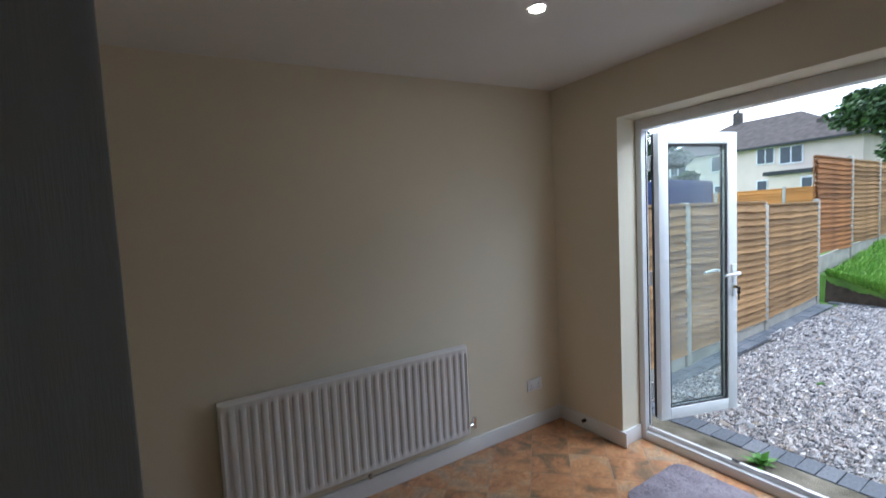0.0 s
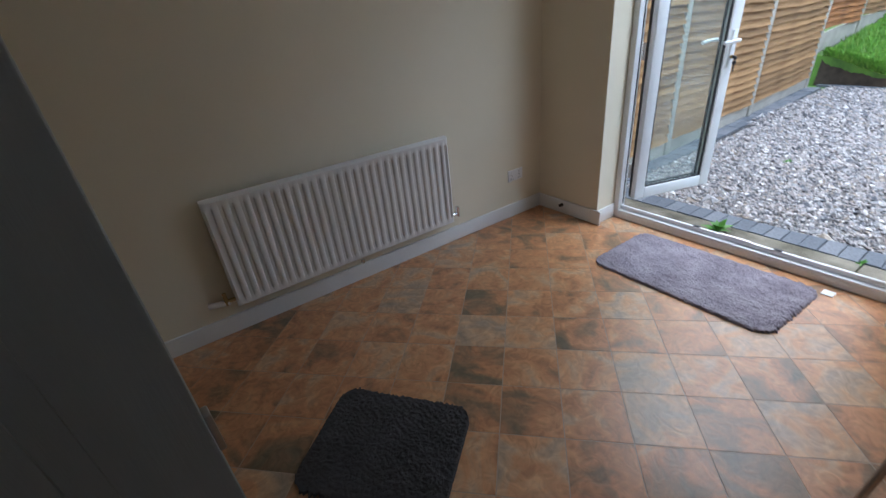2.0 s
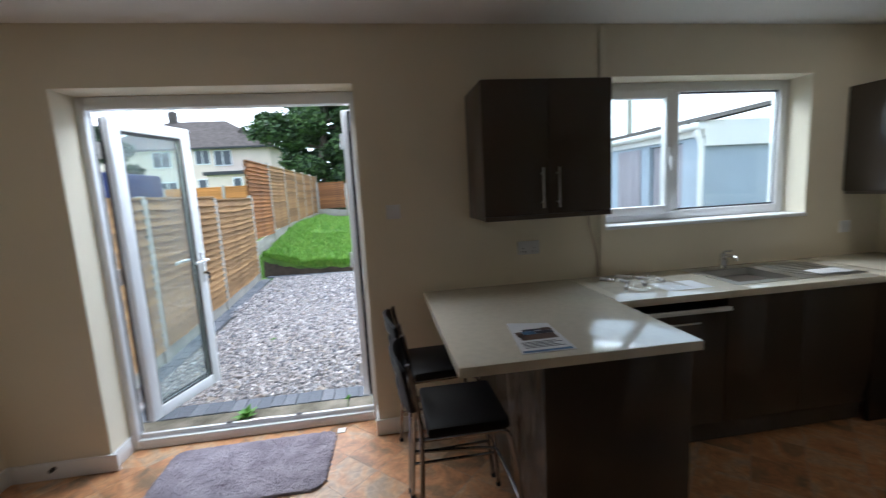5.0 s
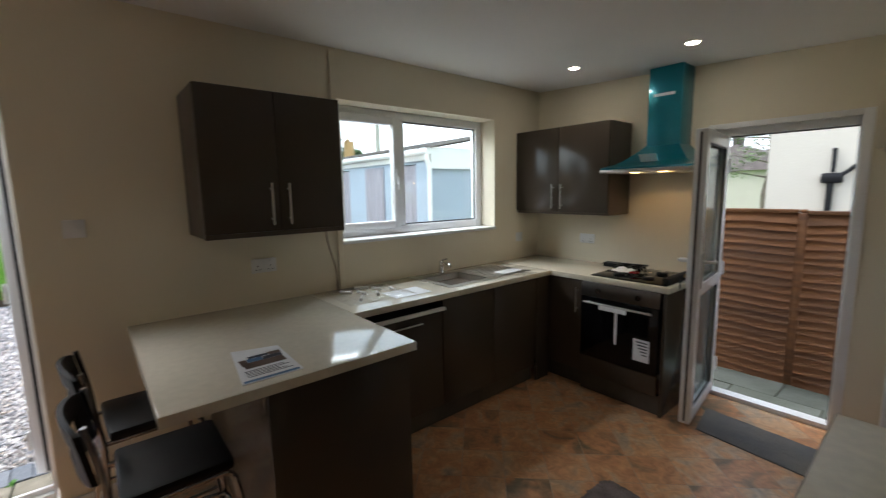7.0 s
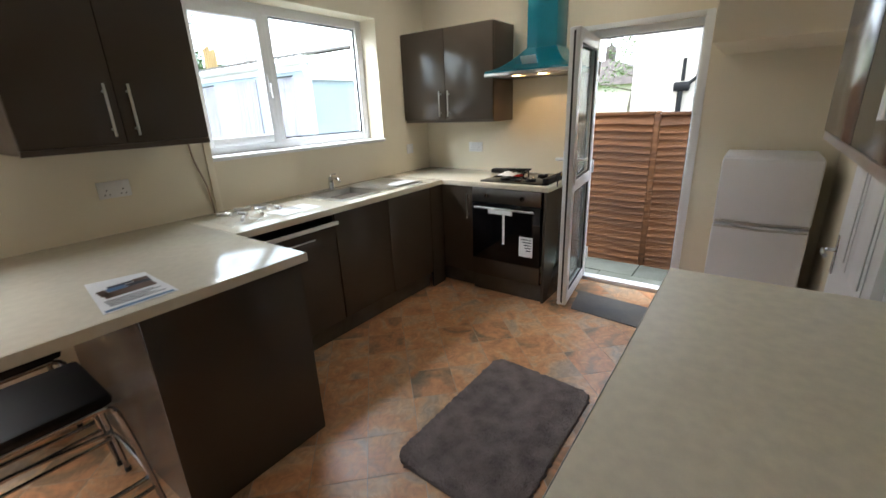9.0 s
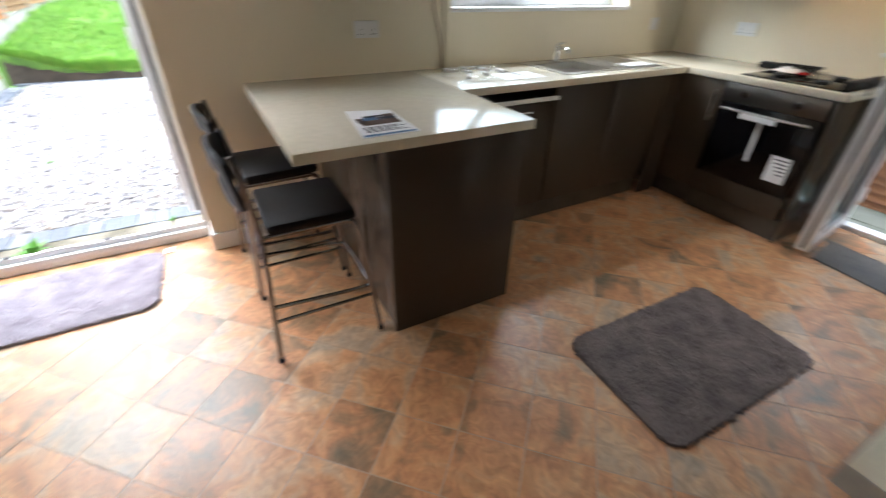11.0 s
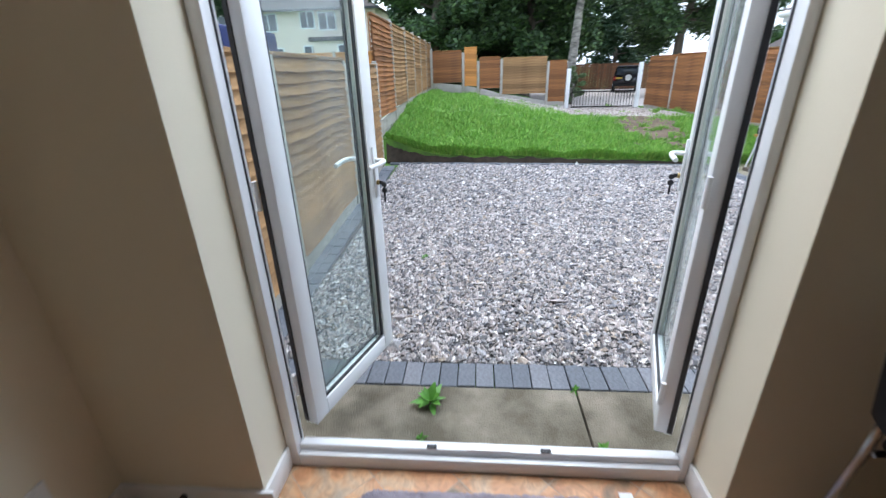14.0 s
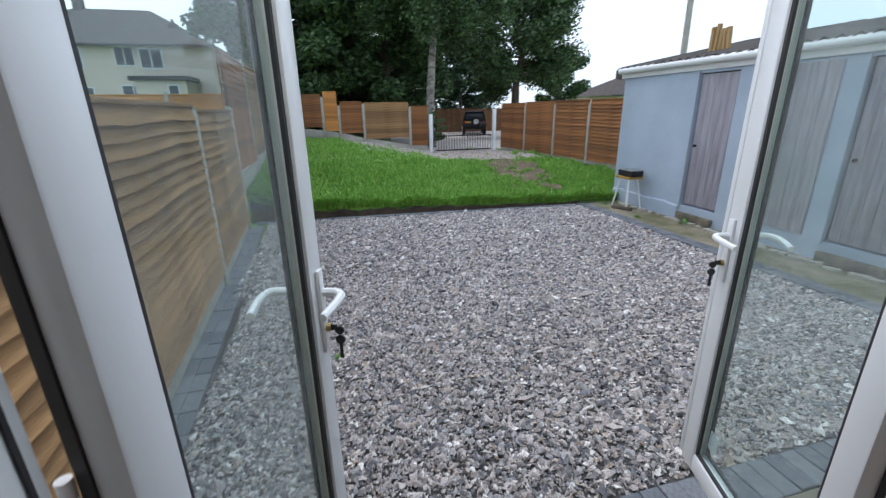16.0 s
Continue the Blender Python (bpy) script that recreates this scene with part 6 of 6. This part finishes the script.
    rod(bm, (x0 - 0.08, y1 + 0.085, 2.14), (x1 + 0.05, y1 + 0.085, 2.14), 0.05, 12)
    part("gutter", bm, GLOSS, ob, "white plastic gutter")
    part("barge_board", boxm(x0 - 0.05, x0 - 0.02, y0, y1 + 0.01, 1.90, 2.20), GLOSS, ob, "white barge board")
    bm = tube(bmesh.new(), ((x0 - 0.02, y1 + 0.085, 2.10), (x0 - 0.02, y1 + 0.085, 2.02), (x0 - 0.02, y1 + 0.035, 1.94), (x0 - 0.02, y1 + 0.035, 1.70), (x0 - 0.02, y1 + 0.035, -0.1)), 0.035)
    part("downpipe", bm, GLOSS, ob, "white plastic downpipe")
    # corrugated sheets, each its own piece
    slope = (2.70 - 2.18) / (y1 + 0.15 - y0)
    n = 6
    for s in range(5):
        u0 = x0 - 0.1 + s * (x1 - x0 + 0.2) / 5
        bm = bmesh.new()
        cols = 24
        rows = []
        for k in range(3):
            yy = y1 + 0.12 - (y1 + 0.12 - y0) * k / 2
            zz = 2.18 + slope * (y1 + 0.12 - yy)
            rows.append([bm.verts.new((u0 + (x1 - x0 + 0.2) / 5 * i / cols, yy, zz + 0.025 * math.sin(i * math.tau / 4) + 0.012 * (s % 2))) for i in range(cols + 1)])
        low = [bm.verts.new(v.co - Vector((0, 0, 0.02))) for v in rows[0]]
        for a, b in zip(rows, rows[1:]):
            for i in range(cols):
                bm.faces.new((a[i], a[i + 1], b[i + 1], b[i]))
        for i in range(cols):
            bm.faces.new((low[i], low[i + 1], rows[0][i + 1], rows[0][i]))
        part("roof_sheet", bm, ROOFS, ob, "mossy corrugated roof sheet")
    return ob


shed()
rnd = random.Random(8)
for i in range(5):
    x = 7.50 + 0.075 * i
    z0 = 2.275
    solid("timber_offcut", turn(boxm(x, x + 0.05, -4.45, -4.40, z0, z0 + 0.37 + rnd.uniform(-0.05, 0.03)), (x, -4.42, z0), rnd.uniform(-5, 5), "Y"), TIMBER, "upright timber offcut stacked on the shed roof", "timber", "timber offcuts on the roof")
solid("telegraph_pole", rod(bmesh.new(), (12.0, -7.8, -0.1), (12.1, -7.8, 7.5), 0.085, 12, 0.065), POST, "grey wooden telegraph pole behind the shed", "pole")

SX, SY = 8.38, -3.70
ps = thing("garden_stool", (SX, SY, PATIO), "small stool with ochre seat and pale tube legs by the shed", "stool")
part("seat", boxm(SX - 0.18, SX + 0.18, SY - 0.15, SY + 0.15, 0.37, 0.41, bev=0.015), YELW, ps, "ochre padded seat")
for dx, dy in ((-0.15, -0.12), (0.15, -0.12), (-0.15, 0.12), (0.15, 0.12)):
    part("leg", rod(bmesh.new(), (SX + dx * 1.3, SY + dy * 1.2, PATIO), (SX + dx * 0.7, SY + dy * 0.7, 0.37), 0.014, 8), GLOSS, ps, "pale tube leg")
tb = thing("tool_case", (SX, SY, 0.411), "dark plastic tool tray standing on the stool", "tool tray")
part("tray", boxm(SX - 0.20, SX + 0.16, SY - 0.12, SY + 0.12, 0.411, 0.51, bev=0.015), TYRE, tb)
part("rim", boxm(SX - 0.205, SX + 0.165, SY - 0.125, SY + 0.125, 0.5105, 0.522, bev=0.004), STEEL, tb)
solid("broom_head", turn(boxm(SX - 0.30, SX + 0.05, SY + 0.20, SY + 0.27, PATIO + 0.002, PATIO + 0.06, bev=0.01), (SX, SY + 0.2, 0), 25), BARK, "brown broom head lying by the stool", "broom")


# ---- trees ----
def tree(name, label, x, y, z, height, crown, limbs, leaves, seed, leaf_mat, bark, trunk_r, leaf=0.10, lo=0.25, squash=1.0, droop=0.0):
    """A tapered trunk with limbs, and leaves hung in uneven clumps round them."""
    r = np.random.RandomState(seed)
    ob = thing(name, (x, y, z), label, "tree")
    bm = bmesh.new()
    segs = 6
    pts = [Vector((x, y, z - 0.1))]
    for k in range(1, segs + 1):
        pts.append(Vector((x + r.normal(0, 0.10) * k / 2, y + r.normal(0, 0.10) * k / 2, z + height * 0.9 * k / segs)))
    for k in range(segs):
        rod(bm, pts[k], pts[k + 1], trunk_r * (1 - k / (segs + 1)), 9, trunk_r * (1 - (k + 1) / (segs + 1)))
    tips = []
    for i in range(limbs):
        t = lo + (1 - lo) * (i + 0.5) / limbs
        k = min(segs - 1, int(t * segs))
        base = pts[k].lerp(pts[k + 1], t * segs - k)
        a = i * 2.39996 + r.uniform(-0.4, 0.4)
        prof = crown * (0.35 + 0.65 * math.sin(math.pi * min(1, (t - lo) / (1 - lo) * 0.85 + 0.12)) ** 0.7) * r.uniform(0.7, 1.15)
        tip = base + Vector((math.cos(a) * prof, math.sin(a) * prof, r.uniform(0.1, 0.5) * prof * squash - droop * prof))
        rod(bm, base, tip, trunk_r * 0.30 * (1 - 0.5 * t), 6, 0.01)
        for q in (0.45, 0.7, 0.9, 1.0):
            tips.append((base.lerp(tip, q), 0.32 * crown * (0.55 + 0.5 * r.rand()) * (0.7 + 0.3 * q)))
    tips.append((pts[-1], crown * 0.35))
    part("trunk", bm, bark, ob, "tapered trunk with limbs")
    n = leaves
    idx = r.randint(0, len(tips), n)
    c = np.array([t[0][:] for t in tips])[idx]
    rad = np.array([t[1] for t in tips])[idx]
    d = r.normal(0, 1, (n, 3))
    d /= np.linalg.norm(d, axis=1)[:, None]
    p = c + d * (rad * r.rand(n) ** 0.45)[:, None] * np.array((1, 1, 0.75 + 0.5 * droop))
    p[:, 2] -= droop * r.rand(n) * rad
    u = r.normal(0, 1, (n, 3))
    u[:, 2] *= 0.6
    u /= np.linalg.norm(u, axis=1)[:, None]
    w = np.cross(u, r.normal(0, 1, (n, 3)))
    w /= np.linalg.norm(w, axis=1)[:, None]
    s = leaf * r.uniform(0.6, 1.3, n)[:, None]
    v = np.stack([p - u * s, p + w * s * 0.45, p + u * s, p - w * s * 0.45], 1).reshape(-1, 3) - np.array((x, y, z))
    me = bpy.data.meshes.new("crown")
    me.from_pydata(v.tolist(), [], (np.arange(n * 4).reshape(-1, 4)).tolist())
    me.materials.append(leaf_mat)
    cr = new("crown", me)
    cr.parent = ob
    tagged(cr, kind="stuff")
    return ob


tree("birch_tree", "tall birch with pale bark behind the back fence", 20.0, -2.93, 0.0, 11.5, 2.7, 30, 60000, 1, LEAF, BIRCH, 0.20, 0.075, 0.56, 1.0, 0.9)
tree("broadleaf_tree", "large dark broadleaf tree behind the back fence", 23.0, 2.6, 0.0, 11.0, 2.7, 40, 80000, 2, LEAF, BARK, 0.28, 0.125, 0.06)
tree("broadleaf_tree", "dense dark broadleaf tree beyond the back fence", 24.5, -1.6, 0.0, 12.0, 3.4, 40, 90000, 3, LEAF, BARK, 0.28, 0.13, 0.06)
tree("broadleaf_tree", "broad tree overhanging the drive", 27.5, -10.1, -0.3, 10.5, 3.7, 30, 60000, 4, LEAF, BARK, 0.30, 0.11, 0.36, 1.0, 0.35)
tree("conifer_tree", "dark conifer standing behind the drive", 40.5, -10.6, -0.3, 9.5, 2.8, 34, 36000, 5, LEAFC, BARK, 0.20, 0.16, 0.10)
tree("broadleaf_tree", "dense dark tree standing beyond the drive", 31.5, -1.4, 0.0, 12.5, 4.4, 36, 60000, 6, LEAF, BARK, 0.30, 0.18, 0.04)
tree("conifer_tree", "tall dark conifer at the fence corner", 27.5, 3.2, 0.0, 11.0, 2.6, 34, 30000, 7, LEAFC, BARK, 0.22, 0.19, 0.04)
tree("broadleaf_tree", "distant rounded tree seen past the shed", 42.0, -21.5, -0.3, 6.5, 2.6, 16, 9000, 8, LEAF, BARK, 0.25, 0.20, 0.15)
tree("shrub", "leafy green shrub beside the gate", 19.2, -2.85, 0.0, 1.6, 0.42, 14, 6000, 9, LEAFP, BARK, 0.05, 0.05, 0.05)
tree("garden_tree", "dark shrub behind the patio fence", 10.6, 6.6, -0.1, 4.0, 1.2, 18, 9000, 10, LEAFC, BARK, 0.10, 0.08, 0.05)
tree("passage_tree", "thin pale-leaved tree beyond the side fence", 5.0, -24.0, -0.1, 8.5, 2.8, 26, 3200, 11, LEAFP, BARK, 0.18, 0.085, 0.25)


# ---- neighbouring houses ----
def house(name, label, x0, x1, y0, y1, z0, ze, zr, wall_m, hip, face_windows, ext=None):
    ob = thing(name, (x0, (y0 + y1) / 2, z0), label, "house")
    part("wall", boxm(x0, x1, y0, y1, z0, ze), wall_m, ob, smooth=False)
    o = 0.35
    bm = bmesh.new()
    e = [bm.verts.new(p) for p in ((x0 - o, y0 - o, ze), (x1 + o, y0 - o, ze), (x1 + o, y1 + o, ze), (x0 - o, y1 + o, ze))]
    xm = (x0 + x1) / 2
    r = [bm.verts.new((xm, y0 + hip, zr)), bm.verts.new((xm, y1 - hip, zr))]
    bm.faces.new((e[0], e[1], r[0]))
    bm.faces.new((e[1], e[2], r[1], r[0]))
    bm.faces.new((e[2], e[3], r[1]))
    bm.faces.new((e[3], e[0], r[0], r[1]))
    bm.faces.new(e[::-1])
    roof = part("roof", bm, ROOF, ob, "grey-brown hipped tiled roof", smooth=False)
    part("gutter", boxm(x0 - o - 0.06, x0 - o + 0.04, y0 - o, y1 + o, ze - 0.10, ze + 0.03), UPVCD, ob)
    for cx, cy, cz in ((x0 + 2.0, y0 + 2.3, ze + 0.2), (xm, y1 - hip - 0.3, zr - 0.5)):
        ch = part("chimney", boxm(cx - 0.25, cx + 0.25, cy - 0.25, cy + 0.25, cz, cz + 1.25, bev=0.02), ROOF, roof)
        part("chimney_pot", rod(bmesh.new(), (cx, cy, cz + 1.25), (cx, cy, cz + 1.5), 0.10, 10, 0.08), ROOF, ch)
    for (y, z, w, h) in face_windows:
        wd = part("window", boxm(x0 - 0.05, x0 + 0.02, y - w / 2, y + w / 2, z - h / 2, z + h / 2), UPVC, ob, "white framed window")
        k = 3 if w > 1.2 else 2
        pw = (w - 0.07 * (k + 1)) / k
        for i in range(k):
            a = y - w / 2 + 0.07 + i * (pw + 0.07)
            part("pane", boxm(x0 - 0.065, x0 - 0.051, a, a + pw, z - h / 2 + 0.07, z + h / 2 - 0.07), PANED, wd)
    if ext:
        ya, yb, dx, zt = ext
        ex = part("extension_wall", boxm(x0 - dx, x0 - 0.001, ya, yb, z0, zt), wall_m, ob, smooth=False)
        part("extension_roof", boxm(x0 - dx - 0.2, x0 - 0.001, ya - 0.2, yb + 0.2, zt + 0.001, zt + 0.22), UPVCD, ex, "dark flat roof edge")
        part("window", boxm(x0 - dx - 0.04, x0 - dx + 0.02, ya + 0.35, ya + 0.95, zt - 1.2, zt - 0.2), UPVC, ex)
        part("pane", boxm(x0 - dx - 0.055, x0 - dx - 0.041, ya + 0.43, ya + 0.87, zt - 1.12, zt - 0.28), PANED, ex)
    return ob


house("neighbour_house", "cream rendered semi-detached house with grey hipped roof", 32.0, 40.0, 7.4, 19.5, -0.2, 5.3, 7.8, RENDERW, 4.0, ((10.62, 4.6, 1.2, 1.1), (11.95, 4.7, 1.0, 1.05), (11.85, 2.6, 1.2, 1.2), (14.6, 4.6, 1.2, 1.1), (14.4, 2.5, 1.2, 1.2), (17.5, 4.6, 1.2, 1.1)), (8.5, 11.0, 2.2, 3.30))
house("lane_house", "low house with brown roof beyond the south fence", 40.0, 48.0, -36.0, -26.0, -0.2, 2.6, 4.4, RENDERW, 3.0, ())
sh = thing("passage_house", (0.4, -9.4, PATIO), "pale cream rendered neighbouring house wall beside the passage", "house")
part("wall", boxm(-6.0, 1.62, -14.0, -8.9, -0.2, 6.0), WHITEW, sh, smooth=False)
bm = tube(bmesh.new(), ((0.30, -8.84, 2.10), (0.58, -8.84, 1.82), (0.70, -8.84, 1.72)), 0.028)
rod(bm, (0.80, -8.84, 2.12), (0.80, -8.84, 1.76), 0.028)
box(bm, 0.68, 0.93, -8.89, -8.79, 1.60, 1.75, bev=0.03)
rod(bm, (0.82, -8.84, 1.60), (0.82, -8.84, -0.1), 0.042)
part("waste_pipe", bm, BLACK, sh, "black soil pipe with hopper")
part("sill_band", boxm(-6.0, 1.62, -8.9, -8.86, 1.05, 1.12), WHITEW, sh)
house("far_passage_house", "low grey-roofed house beyond the passage", 4.0, 12.0, -36.0, -28.0, -0.2, 2.4, 4.0, WHITEW, 2.0, ())

# behind the patio fence
gz = thing("garden_shelter", (8.4, 4.8, 0), "navy canvas garden shelter behind the fence", "shelter")
part("canopy", boxm(7.6, 9.4, 4.4, 5.4, 1.2, 2.15, bev=0.06), NAVY, gz)
for x, y in ((7.65, 4.45), (9.35, 4.45), (7.65, 5.35), (9.35, 5.35)):
    part("leg", rod(bmesh.new(), (x, y, -0.17), (x, y, 1.25), 0.02, 8), GLOSS, gz)
fence("fence", "orange lap fence in the neighbouring garden", [(16.0, 9.4, 0.1, 2.08), (16.0, 7.43, 0.1, 2.08), (16.0, 5.46, 0.1, 2.08), (16.0, 3.5, 0.1, 2.06)], (2.13, 2.13, 2.13, 2.10), (LAPO,), boards=False)


# ---- floor tiles, last ----
def clip(poly, axis, lim, sign):
    out = []
    for a, b in zip(poly, poly[1:] + poly[:1]):
        ia, ib = sign * (a[axis] - lim) <= 0, sign * (b[axis] - lim) <= 0
        if ia:
            out.append(a)
        if ia != ib:
            t = (lim - a[axis]) / (b[axis] - a[axis])
            out.append((a[0] + t * (b[0] - a[0]), a[1] + t * (b[1] - a[1])))
    return out


P, G = 0.343, 0.0022
full = None
for i in range(-30, 40):
    for j in range(-30, 40):
        u0, v0 = 1.165 + i * P, -0.03 + j * P
        cx, cy = (u0 + v0 + P) / 2, (v0 - u0) / 2
        h = P / 2 - G
        sq = [(cx - h, cy), (cx, cy - h), (cx + h, cy), (cx, cy + h)]
        pl = sq
        east = 2.488 if cy - h > 0.075 and cy + h < 1.643 else XE - 0.002
        south = -3.698 if cx - h > -0.045 and cx + h < 0.775 else YS + 0.002
        zones = [((0, -0.90, -1), (0, east, 1), (1, south, -1), (1, YN - 0.002, 1))]
        if east < 2.4 and cx + h > east:
            zones.append(((0, east, -1), (0, 2.488, 1), (1, 0.073, -1), (1, 1.645, 1)))
        if south > -3.68 and cy - h < south:
            zones.append(((1, south, 1), (1, -3.698, -1), (0, -0.047, -1), (0, 0.777, 1)))
        for zone in zones:
            pl = sq
            for axis, lim, sign in zone:
                pl = clip(pl, axis, lim, sign) if len(pl) > 2 else []
            if len(pl) < 3:
                continue
            whole = pl == sq and full is not None
            if whole:
                me = full
            else:
                k = len(pl)
                lo = [(x - cx, y - cy, -0.002) for x, y in pl]
                up = [(cx + (x - cx) * 0.996 - cx, cy + (y - cy) * 0.996 - cy, 0.0) for x, y in pl]
                me = bpy.data.meshes.new("tile")
                me.from_pydata(lo + up, [], [tuple(range(k, 2 * k))] + [(q, (q + 1) % k, k + (q + 1) % k, k + q) for q in range(k)])
                me.update()
                me.materials.append(TILE)
                if pl == sq:
                    full = me
            t = new("tile", me)
            t.location = (cx, cy, 0)
            t.parent = floor
